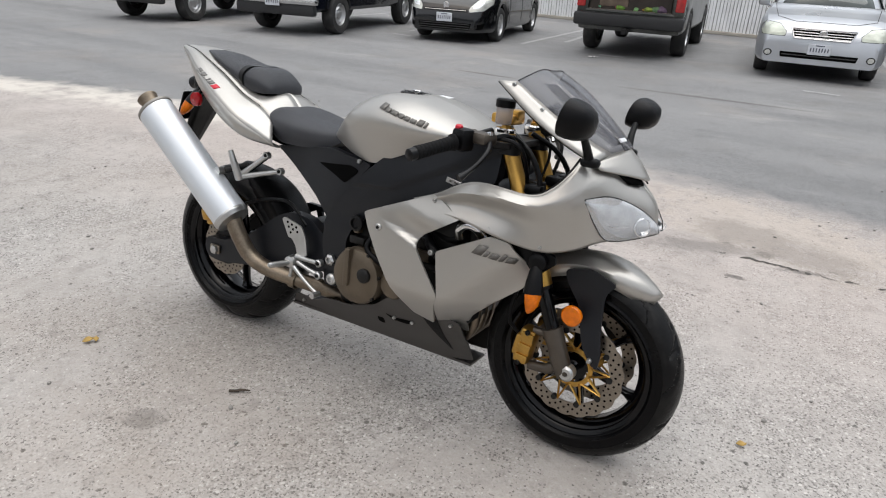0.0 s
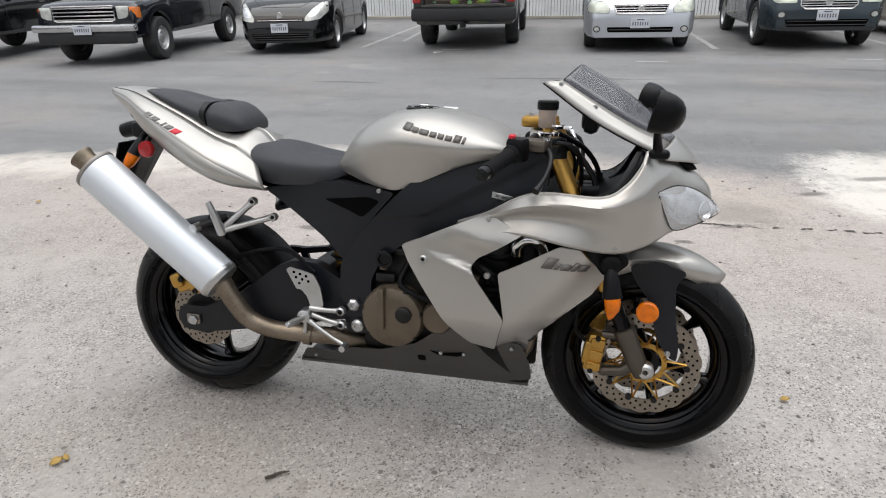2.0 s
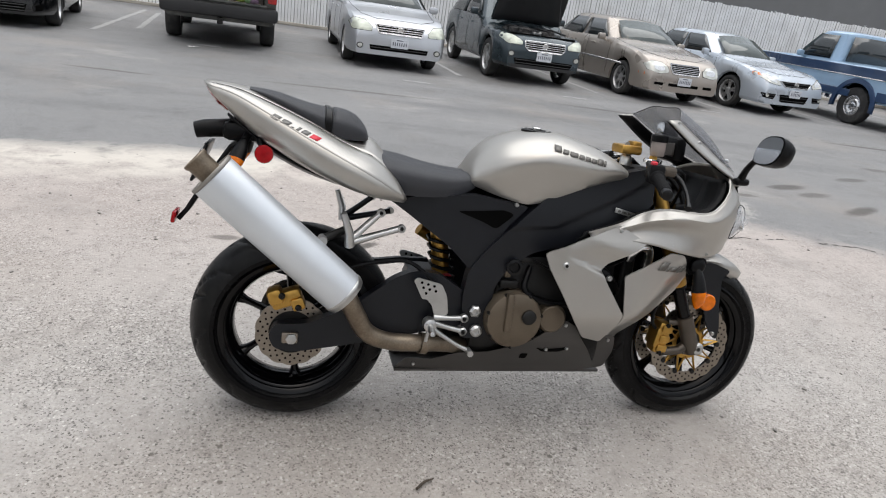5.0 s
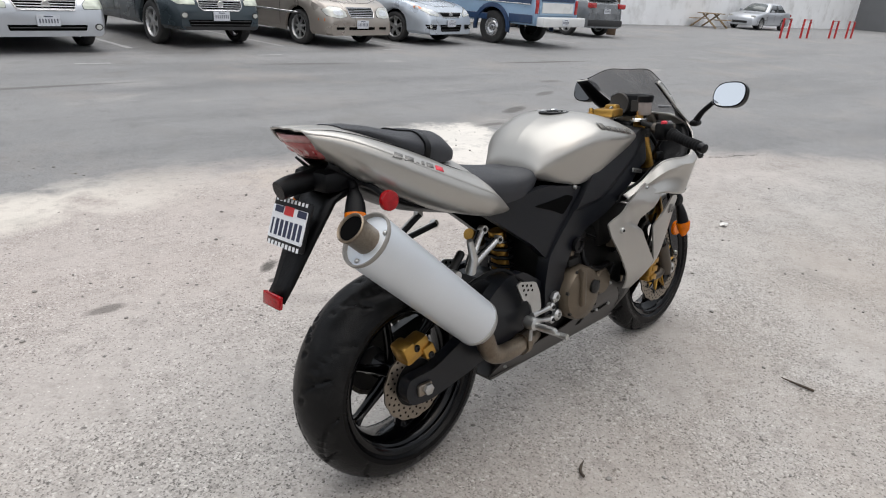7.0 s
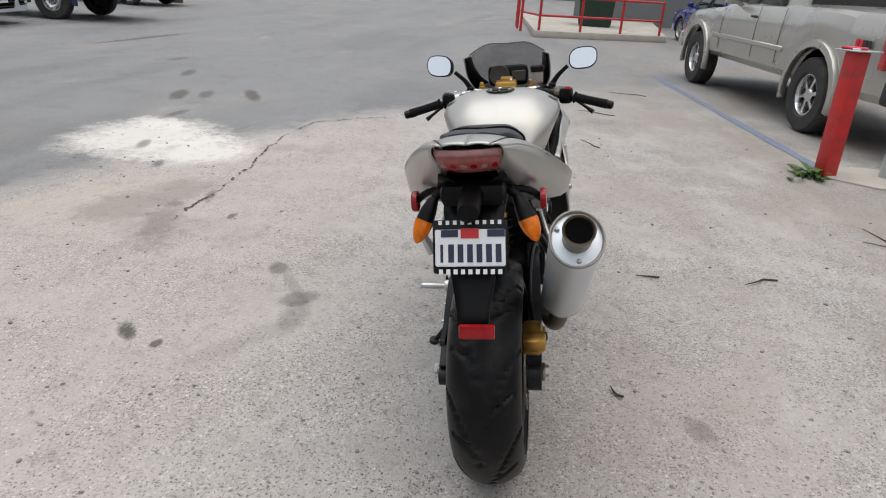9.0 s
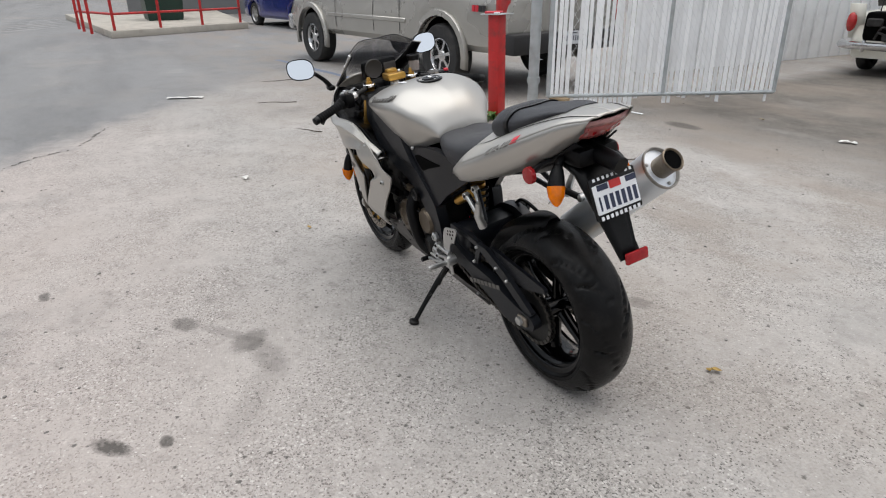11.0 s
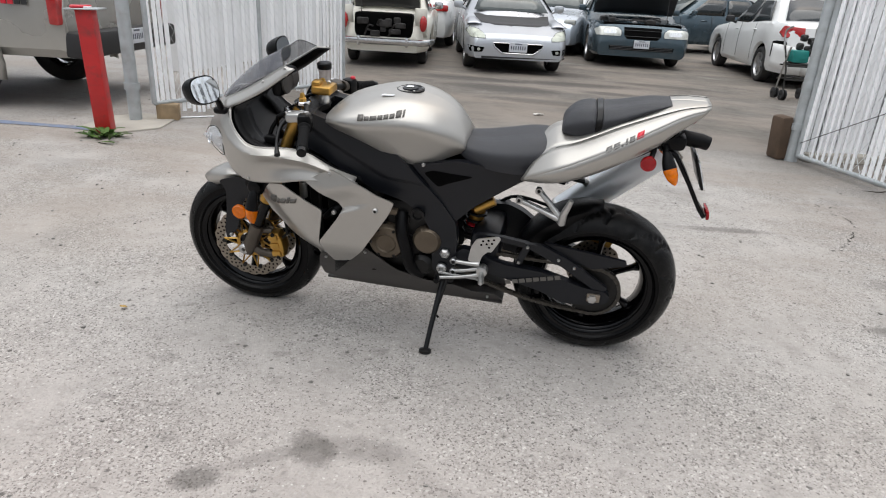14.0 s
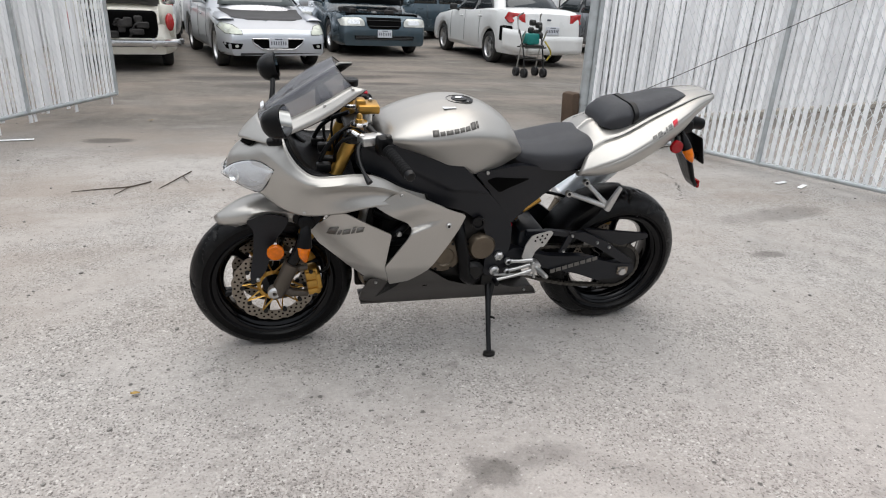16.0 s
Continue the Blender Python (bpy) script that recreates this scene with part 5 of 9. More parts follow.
def big_sedan():
    wb = 2.98
    c = dict(wheelbase=wb, front=1.02, rear=1.4, width=1.98, tyre=0.34, paint=STEEL_BLUE, sill=0.22, rim=0.22, spokes=9, rim_mat=CAR_CHROME,
             top=[(-2.85, 0.6), (-2.8, 0.95), (-1.7, 1.02), (0.85, 1.0), (1.0, 0.86), (2.2, 0.84), (2.4, 0.78), (2.48, 0.62), (2.52, 0.45)],
             cabin=((0.95, -1.75), (0.2, -1.2), 0.95, 1.46, 0.90, 0.66), seams=(0.95, -0.1, -1.0), handles=(0.1, -0.9), round_end=0.14)
    car = vehicle("sedan", from_front(-0.75, -12.55, 97, wb), "dark steel-blue full-size sedan with its bonnet raised", "car", c)
    front_face(car, [(0.42, 0.60), (0.42, 0.70), (0.50, 0.76), (0.84, 0.76), (0.94, 0.70), (0.90, 0.60)], CAR_LAMP, [(0.30, 0.55), (0.36, 0.62), (0.37, 0.77)], 2, CAR_BLACK, None,
               [([(-0.64, 0.42), (0.64, 0.42), (0.62, 0.335), (-0.62, 0.335)], 3)], None, None, 0.46, None, None)
    engine_clutter(car, 1.0, 2.35, 0.76, 0.80, 0.94, 26)
    raised_lid(car, "bonnet", (0.98, 1.0), 1.35, 0.86, 48, STEEL_BLUE, CAR_BLACK)


def white_sedan():
    car, xf, xr = sedan("sedan", from_rear(-3.78, -11.1, -83, 2.61), "white sedan with a hanging broken rear bumper", CAR_WHITE, wb=2.61, fr=0.88, re=0.98, deck=1.08, roof=1.47, width=1.72, tyre=0.31, mirror=CAR_BLACK)
    for s in (1, -1):
        lamp(car, "tail_light", CAR_RED, [(xr + 0.03, s * 0.50, 0.84), (xr + 0.03, s * 0.52, 1.0), (xr + 0.14, s * 0.80, 1.02), (xr + 0.20, s * 0.84, 0.90), (xr + 0.10, s * 0.80, 0.83)], 0.08, -1)
    plate_on(car, xr - 0.005, -0.1, 0.70, -1)
    part("badge", box(bm_new(), (xr - 0.003, 0, 0.90), (0.012, 0.09, 0.035), 0.01), CAR_INK, car)
    rows = [[(xr - 0.10 + 0.10 * f * f, 0.50 + 0.50 * f, 0.24 + 0.44 * k + 0.12 * f - 0.06 * k * f) for k in (0, 0.3, 0.7, 1)] for f in np.linspace(0, 1, 6)]
    part("loose_bumper", rows_mesh(bm_new(), rows), CAR_WHITE, car, "cracked white bumper corner hanging loose", thick=0.02)
    rows = [[(xr - 0.03 - 0.04 * math.sin(math.pi * (y + 0.8) / 1.6), y, z) for z in (0.26, 0.36, 0.5, 0.6)] for y in np.linspace(-0.8, 0.5, 8)]
    part("bumper", rows_mesh(bm_new(), rows), CAR_WHITE, car, thick=0.02)
    part("gap", box(bm_new(), (xr + 0.25, 0.80, 0.62), (0.4, 0.12, 0.3), 0.03), SHADOW_BLACK, car)


def engine_hoist():
    """A small wheeled trolley with a folding frame, a teal motor and dark clutter."""
    iron = material("painted_iron", (0.03, 0.03, 0.028), 0.5, 0.4, vary=0.3, size=20)
    t = thing("wheeled_trolley", pose(-3.0, -8.65, 0, 0, 0, 12), "dark tubular wheeled trolley carrying a teal motor", "trolley")
    for sx in (1, -1):
        for sy in (1, -1):
            bm = tube(bm_new(), [(sx * 0.20, sy * 0.13, 0.10), (sx * 0.20, sy * 0.05, 0.45), (sx * 0.22, -sy * 0.10, 0.78)], 0.013, 8, smooth=8)
            part("leg", bm, iron if sy > 0 else ALLOY, t)
            for d in (-0.024, 0.024):
                bm = lathe(bm_new(), [(0.02, -0.012), (0.060, -0.014), (0.078, -0.009), (0.078, 0.009), (0.060, 0.014), (0.02, 0.012)], 20, "x", (sx * 0.20 + d, sy * 0.13, 0.078), closed=True)
                part("castor", bm, CAR_BLACK, t)
            part("axle", tube(bm_new(), [(sx * 0.20 - 0.03, sy * 0.13, 0.09), (sx * 0.20 + 0.03, sy * 0.13, 0.09)], 0.012, 8), iron, t)
        bm = tube(bm_new(), [(sx * 0.22, -0.10, 0.72), (sx * 0.23, -0.16, 0.98), (sx * 0.18, -0.06, 1.06)], 0.013, 8, smooth=8)
        part("push_handle", bm, ALLOY, t)
    for z in (0.3, 0.5):
        bm = bm_new()
        tube(bm, [(-0.22, -0.12, z), (0.22, -0.12, z)], 0.012, 8)
        tube(bm, [(-0.22, 0.12, z), (0.22, 0.12, z)], 0.012, 8)
        tube(bm, [(-0.22, -0.12, z), (0.22, 0.12, z + 0.06)], 0.012, 8)
        part("brace", bm, iron, t)
    bm = box(bm_new(), (0, 0, 0.52), (0.36, 0.24, 0.04), 0.01)
    part("tray", bm, iron, t)
    bm = box(bm_new(), (0.05, 0.02, 0.64), (0.24, 0.22, 0.18), 0.03, seg=2)
    part("motor", bm, material("teal_paint", (0.01, 0.20, 0.18), 0.45, vary=0.2), t)
    rnd = random.Random(8)
    for k in range(6):
        bm = box(bm_new(), (rnd.uniform(-0.15, 0.15), rnd.uniform(-0.12, 0.12), 0.70 + 0.04 * k), (rnd.uniform(0.05, 0.14), rnd.uniform(0.05, 0.14), 0.1), 0.02)
        part("motor_part", bm, iron, t)
    bm = tube(bm_new(), [(-0.2, 0.2, 0.3), (-0.26, 0.22, 0.42), (-0.16, 0.24, 0.55), (-0.2, 0.1, 0.6)], 0.014, 8, smooth=12)
    part("hose", bm, material("yellow_hose", (0.4, 0.32, 0.03), 0.6), t)


old_coupe()
grey_coupe()
big_sedan()
white_sedan()
engine_hoist()
far_sedan(4.35, -14.9, -84, CAR_WHITE, "white sedan in the yard beside the wall")
far_sedan(4.2, -20.2, -86, CAR_WHITE, "white sedan deep in the yard")
far_sedan(0.9, -15.4, 80, PALE_SILVER, "pale blue sedan in the yard's second row")
far_sedan(1.0, -20.4, 84, GREY_CAR, "grey sedan in the yard's back row")
far_sedan(-2.6, -17.6, 20, STEEL_BLUE, "steel-blue sedan parked crossways in the yard")
far_sedan(-7.2, -13.6, 100, GREY_CAR, "grey sedan beside the yard fence")
far_sedan(-5.6, -19.4, 0, car_paint("dull_red_car_paint", (0.25, 0.02, 0.02), 0.1), "dull red sedan along the back wall")

# ---------------- fences, gates, walls ----------------
GALV = material("galvanised_steel", (0.46, 0.49, 0.50), 0.5, 0.4, vary=0.15, size=8, dirt=(0.2, 0.15, 0.1), dirt_amount=0.3, dirt_size=6)
SLAT = material("white_plastic_slat", (0.93, 0.94, 0.95), 0.5, vary=0.05, size=3, dirt=(0.50, 0.48, 0.45), dirt_amount=0.3, dirt_size=2.5, per_object=0.12)
SLAT_FAR = material("white_plastic_slats", (0.86, 0.87, 0.88), 0.5, vary=0.08, size=2, dirt=(0.40, 0.38, 0.35), dirt_amount=0.35, dirt_size=1.2)
WIRE = material("chain_link_wire", (0.72, 0.74, 0.75), 0.5, 0.2, vary=0.1)
WHITE_WALL = material("white_painted_wall", (0.84, 0.85, 0.86), 0.75, vary=0.05, size=0.7, bump=0.5, grain_size=40, dirt=(0.38, 0.37, 0.35), dirt_amount=0.45, dirt_size=0.9)
GREY_WALL = material("grey_rendered_wall", (0.16, 0.165, 0.17), 0.85, vary=0.08, size=0.8, bump=0.5, grain_size=40)
RED_PAINT = material("red_enamel", (0.48, 0.02, 0.02), 0.42, vary=0.12, size=6, dirt=(0.13, 0.035, 0.03), dirt_amount=0.85, dirt_size=7)
CONCRETE = material("concrete", (0.42, 0.39, 0.34), 0.85, vary=0.12, size=3, bump=0.6, grain_size=120, dirt=(0.2, 0.18, 0.15), dirt_amount=0.5, dirt_size=2)
WHITE_LINE = material("worn_white_line", (0.36, 0.36, 0.355), 0.8, vary=0.2, size=20, dirt=(0.19, 0.19, 0.19), dirt_amount=1.0, dirt_size=9)
BLUE_LINE = material("worn_blue_line", (0.17, 0.205, 0.285), 0.85, vary=0.2, size=20, dirt=(0.22, 0.21, 0.20), dirt_amount=1.0, dirt_size=10)
WOOD = material("weathered_wood", (0.30, 0.22, 0.13), 0.8, vary=0.25, size=10, bump=0.5, grain_size=90)
POLE_WOOD = material("dark_pole_wood", (0.085, 0.055, 0.035), 0.85, vary=0.25, size=8, bump=0.6, grain_size=70)


def gate(name, foot, end, height, bottom, label, seed=1, wide=0.047, pitch_x=0.052, loose=0.12, hang=0.0, wire=0.0019):
    """A slatted chain-link gate from its post at foot to its free end, both (x, y)."""
    a, b = Vector((*foot, 0)), Vector((*end, 0))
    run = (b - a).length
    yaw = math.degrees(math.atan2(b.y - a.y, b.x - a.x))
    t = thing(name, pose(a.x, a.y, 0, 0, 0, yaw), label, "gate")
    rnd = random.Random(seed)
    for nm, p, q, rr in (("bottom_rail", (0, 0, bottom), (run, 0, bottom), 0.021), ("top_rail", (0, 0, height), (run, 0, height), 0.021),
                         ("end_bar", (run, 0, bottom), (run, 0, height), 0.024), ("end_bar", (0, 0, bottom), (0, 0, height), 0.024),
                         ("middle_bar", (run * 0.5, -0.012, bottom), (run * 0.5, -0.012, height), 0.020)):
        part(nm, tube(bm_new(), [p, q], rr, 10), GALV, t)
    if bottom < 0.1:
        part("brace_wire", tube(bm_new(), [(0.02, -0.03, bottom + 0.12), (run - 0.02, -0.03, height - 0.1)], 0.0032, 6), DARK_METAL, t)
    meshes = []
    # wires of the mesh, crossing both ways
    bm = bm_new()
    pitch = 0.078
    for sgn in (1, -1):
        k = -height
        while k < run + height:
            x0, z0, x1, z1 = (k, bottom, k + (height - bottom) * 0.62, height) if sgn > 0 else (k + (height - bottom) * 0.62, bottom, k, height)
            pts = []
            for f in np.linspace(0, 1, 25):
                x, z = x0 + (x1 - x0) * f, z0 + (z1 - z0) * f
                if 0 <= x <= run:
                    pts.append((x, 0.010 * sgn - 0.004, z))
            if len(pts) > 1:
                tube(bm, [pts[0], pts[-1]], wire, 4, cap=False)
            k += pitch
    part("wire_mesh", bm, WIRE, t)
    n = int(run / pitch_x)
    for v in range(6):
        hh = height - bottom + 0.08
        meshes.append(mesh_of("slat", box(bm_new(), (0, 0, hh / 2), (wide, 0.006, hh), 0.002), SLAT))
    for k in range(n):
        x = 0.035 + k * (run - 0.07) / (n - 1) + rnd.uniform(-0.004, 0.004)
        if rnd.random() < 0.03:
            continue
        drop = -rnd.uniform(0.6, 1.0) * hang if x < run * 0.36 else rnd.uniform(0.0, 0.02) if rnd.random() < 0.6 else -rnd.uniform(0.02, loose)
        o = new("slat", meshes[k % 6])
        o.parent = t
        o.matrix_basis = pose(x, 0, bottom + drop, 0, rnd.uniform(-0.7, 0.7), rnd.uniform(-20, 20))
    return t


gate("slatted_gate", (4.05, -3.02), (3.04, -5.32), 2.3, 0.16, "white slatted chain-link gate leaf standing open", 2, 0.043, 0.054, 0.12, 0.14, 0.0015)
gate("slatted_gate", (-1.87, -4.0), (-3.52, -0.62), 2.3, 0.07, "white slatted chain-link gate leaf swung outwards", 5, 0.036, 0.062, 0.0201, 0.0, 0.0027)


def post(x, y, h, r, label):
    t = thing("gate_post", pose(x, y, 0), label, "post")
    part("pipe", tube(bm_new(), [(0, 0, -0.02), (0, 0, h)], r, 16), GALV, t)
    part("cap", lathe(bm_new(), [(r + 0.004, 0), (r + 0.004, 0.02), (r * 0.6, 0.06), (0.005, 0.075)], 16, "z", (0, 0, h)), GALV, t)
    for z in (0.32, h - 0.35):
        part("hinge", lathe(bm_new(), [(r, -0.03), (r + 0.012, -0.03), (r + 0.012, 0.03), (r, 0.03)], 16, "z", (0, 0, z), closed=True), GALV, t)
    return t


post(4.20, -2.93, 2.5, 0.057, "galvanised steel gate post beside a red bollard")
post(-1.84, -4.08, 2.5, 0.057, "galvanised steel post at the gate's free end")

# wall_yard_side: the building beside the yard, with shallow ribs
bm = box(bm_new(), (5.75, -16.0, 1.9), (0.3, 20.0, 3.8))
wall_side = new("wall_yard_side", mesh_of("wall_yard_side", bm, WHITE_WALL))
tagged(wall_side, "white painted ribbed wall along the yard", "wall", kind="structure")
bm = bm_new()
for k in range(66):
    box(bm, (5.585, -6.1 - k * 0.3, 1.9), (0.03, 0.05, 3.79), 0.008)
part("rib", bm, WHITE_WALL, wall_side)
bm = box(bm_new(), (-4.0, -25.2, 1.6), (19.2, 0.3, 3.2))
wall_back = new("wall_yard_back", mesh_of("wall_yard_back", bm, WHITE_WALL))
tagged(wall_back, "white painted wall at the end of the yard", "wall", kind="structure")
bm = bm_new()
for k in range(16):
    box(bm, (5.0 - k * 1.2, -25.02, 1.6), (0.04, 0.05, 3.19), 0.01)
part("joint_strip", bm, DARK_METAL, wall_back)


def slat_fence(name, x0, y0, x1, y1, h, label):
    d = math.hypot(x1 - x0, y1 - y0)
    yaw = math.degrees(math.atan2(y1 - y0, x1 - x0))
    t = thing(name, pose(x0, y0, 0, 0, 0, yaw), label, "fence", kind="structure")
    bm = bm_new()
    rnd = random.Random(7)
    k = 0
    while k * 0.085 < d:
        box(bm, (k * 0.085 + rnd.uniform(-0.006, 0.006), rnd.uniform(-0.008, 0.008), h / 2 + 0.06 + rnd.uniform(-0.02, 0.02)), (0.066, 0.008, h))
        k += 1
    slats = part("slat_panel", bm, SLAT_FAR, t)
    tagged(slats, kind="stuff")
    part("mesh_backing", box(bm_new(), (d / 2, 0.03, h / 2 + 0.05), (d, 0.01, h)), material("dim_backing", (0.42, 0.42, 0.42), 0.9), t)
    for k in range(int(d / 3) + 1):
        part("fence_post", tube(bm_new(), [(k * 3.0, 0.06, 0), (k * 3.0, 0.06, h + 0.1)], 0.03, 10), GALV, t)
    part("footing", box(bm_new(), (d / 2, 0, 0.04), (d, 0.2, 0.08), 0.01), CONCRETE, t)


slat_fence("fence_yard", -1.95, -4.15, -16, -8.0, 2.2, "white slatted chain-link fence beside the yard gate")
slat_fence("fence_slatted", -26, 18.2, 21, 16.0, 2.2, "white slatted chain-link fence behind the parked cars")
bm = box(bm_new(), (42, 18.0, 1.7), (42, 0.3, 3.4))
wall_far = new("wall_far", mesh_of("wall_far", bm, WHITE_WALL))
tagged(wall_far, "stained white wall far across the lot", "wall", kind="structure")
bm = box(bm_new(), (26.5, -9.0, 2.5), (0.3, 17.0, 5.0))
wall_shop = new("wall_shop", mesh_of("wall_shop", bm, GREY_WALL))
tagged(wall_shop, "grey wall of the building behind the raised walk", "wall", kind="structure")


def bollard():
    t = thing("bollard", pose(4.12, -2.42, 0, 0, 1.5, 20), "leaning red painted square steel bollard with a flat cap", "bollard")
    part("post", box(bm_new(), (0, 0, 0.5), (0.13, 0.13, 1.0), 0.012, seg=2), RED_PAINT, t)
    part("paper_strip", box(bm_new(), (-0.02, 0.03, 1.018), (0.14, 0.05, 0.012), 0.004, pose(0, 0, 0, 0, 0, -30)), SLAT, t)
    part("cap", box(bm_new(), (0, 0, 1.005), (0.26, 0.22, 0.012), 0.004), GALV, t)
    part("rag", box(bm_new(), (0.03, 0.01, 1.022), (0.16, 0.12, 0.022), 0.008, pose(0, 0, 0, 0, 0, 20)), DECAL_RED, t)


def weed():
    green = material("weed_leaf", (0.07, 0.14, 0.025), 0.55, vary=0.3, size=20)
    t = thing("weed", pose(4.0, -2.28, 0), "small green weed growing at the bollard's foot", "plant")
    rnd = random.Random(11)
    for k in range(34):
        a, ln = rnd.uniform(0, 6.28), rnd.uniform(0.08, 0.2)
        x0, y0 = rnd.gauss(0, 0.05), rnd.gauss(0, 0.06)
        rise = rnd.uniform(0.15, 0.8)
        rows = []
        for f in (0, 0.3, 0.6, 0.85, 1.0):
            w = 0.022 * math.sin(math.pi * min(1, f * 0.85 + 0.1))
            c_ = Vector((x0 + math.cos(a) * ln * f, y0 + math.sin(a) * ln * f, 0.004 + ln * rise * f * (1.4 - f * 0.8)))
            s_ = Vector((-math.sin(a), math.cos(a), 0)) * w
            rows.append([c_ - s_, c_ + Vector((0, 0, -0.004)), c_ + s_])
        part("leaf", rows_mesh(bm_new(), rows), green, t, thick=0.001)


def foot_block():
    t = thing("wooden_block", pose(3.98, -3.12, 0, 0, 0, 25), "brown wooden block wedged under the gate", "block")
    part("block", box(bm_new(), (0, 0, 0.075), (0.20, 0.12, 0.15), 0.012, seg=2), WOOD, t)


def loose_slats():
    for x, y, ln, turn in ((3.55, -3.75, 0.30, 10), (3.82, -3.30, 0.36, 40), (-2.62, -1.92, 0.12, 15), (-2.72, -1.80, 0.14, 30)):
        t = thing("broken_slat", pose(x, y, 0.004, 0, 0, turn), "broken white fence slat lying on the ground", "slat", "broken slats")
        part("strip", box(bm_new(), (0, 0, 0.004), (ln, 0.035, 0.006), 0.002), SLAT, t)


def post_block():
    t = thing("post_block", pose(-1.73, -4.14, 0, 0, 4, 20), "dark weathered timber block standing at the gate post", "block")
    part("block", box(bm_new(), (0, 0, 0.20), (0.12, 0.18, 0.40), 0.03, seg=2), POLE_WOOD, t)


bm = prism(bm_new(), soft([(3.80, -2.72), (4.0, -2.40), (4.42, -2.48), (4.5, -2.95), (4.30, -3.22), (3.92, -3.14)], 0.05), 0.0, 0.014, 0.004, axis="z")
patch_ = new("pavement_patch", mesh_of("pavement_patch", bm, CONCRETE))
tagged(patch_, "pale concrete footing round the gate post", "pavement", kind="structure")
bollard()
weed()
foot_block()
loose_slats()
post_block()


def raised_walk():
    """The kerbed walk with its red pipe rail."""
    pts = [(16.55, 0.6), (18.1, -3.0), (26.3, -3.6), (26.3, 1.6)]
    bm = prism(bm_new(), pts, 0.0, 0.17, 0.015, axis="z")
    k = new("pavement_raised", mesh_of("pavement_raised", bm, CONCRETE))
    tagged(k, "raised concrete walk with a pale kerb", "kerb", kind="structure")
    t = thing("pipe_rail", pose(0, 0, 0), "red painted steel pipe railing on the raised walk", "railing")
    posts = [(16.75, 0.5), (17.2, -0.6), (17.65, -1.7), (18.1, -2.8), (17.0, 1.0), (17.9, 1.15), (18.9, 1.25)]
    for x, y in posts:
        part("rail_post", tube(bm_new(), [(x, y, 0.1), (x, y, 1.05)], 0.035, 12), RED_PAINT, t)
    for z in (0.55, 1.03):
        part("rail", tube(bm_new(), [(16.75, 0.5, z), (18.1, -2.8, z)], 0.03, 10), RED_PAINT, t)
        part("rail", tube(bm_new(), [(16.75, 0.5, z), (18.9, 1.25, z)], 0.03, 10), RED_PAINT, t)
    b = thing("wheelie_bin", pose(21.0, -1.1, 0.17), "dark green plastic bin on the raised walk", "bin")
    rows = [[(x * s, y * s, z) for x, y in ((-0.8, -0.55), (0.8, -0.55), (0.8, 0.55), (-0.8, 0.55))] for z, s in ((0.0, 0.86), (0.08, 0.9), (1.0, 1.0), (1.05, 1.05))]
    part("body", rows_mesh(bm_new(), rows, close_u=True, cap=True), material("green_bin", (0.008, 0.035, 0.025), 0.5), b)
    part("lid", box(bm_new(), (0, 0, 1.10), (1.74, 1.22, 0.10), 0.03, seg=2), CAR_BLACK, b)


raised_walk()


def marking(name, x0, y0, x1, y1, w, mat, label):
    d = math.hypot(x1 - x0, y1 - y0)
    bm = bm_new()
    n = max(2, int(d / 0.25))
    rnd = random.Random(int(x0 * 10 + y0 * 7))
    rows_mesh(bm, [[(d * i / n, -w / 2 + rnd.uniform(-0.012, 0.012), 0), (d * i / n, w / 2 + rnd.uniform(-0.012, 0.012), 0)] for i in range(n + 1)])
    o = new(name, mesh_of(name, bm, mat))
    o.matrix_world = pose(x0, y0, 0.004, 0, 0, math.degrees(math.atan2(y1 - y0, x1 - x0)))
    tagged(o, label, "road marking", kind="structure")


for x in (-9.2, -6.35, -3.75, 2.55, 5.35, 8.1, 10.9, 14.6):
    marking("road_line", x, 10.2 + 0.05 * x * 0.3, x - 0.5, 15.6, 0.10, WHITE_LINE, "worn white parking bay line")
marking("road_line", -3.30, 11.2, -3.85, 15.2, 0.10, WHITE_LINE, "worn white parking bay line")
for x, y in ((4.2, 9.1), (1.3, 8.6), (7.2, 9.6), (-6.2, 9.3), (-2.1, 9.9)):
    marking("road_line", x, y, x + 0.45, y - 0.02, 0.10, WHITE_LINE, "short worn white bay mark")
marking("road_line", 10.2, -1.72, 4.3, -2.46, 0.11, BLUE_LINE, "worn blue painted bay line")
for k in range(6):
    marking("road_line", 20.6 + k * 0.9, 3.1 - 0.02 * k, 22.0 + k * 0.9, 1.6, 0.12, WHITE_LINE, "white hatched marking")


def utility_pole():
    t = thing("utility_pole", pose(19.75, 12.75, 0), "dark wooden utility pole with a yellow band", "pole")
    part("shaft", tube(bm_new(), [(0, 0, 0), (0, 0, 3.0), (0.02, 0, 6.5)], [0.17, 0.155, 0.13], 16), POLE_WOOD, t)
    part("band", lathe(bm_new(), [(0.172, -0.05), (0.178, -0.05), (0.178, 0.05), (0.172, 0.05)], 16, "z", (0, 0, 1.3), closed=True), material("yellow_band", (0.6, 0.45, 0.03), 0.5), t)


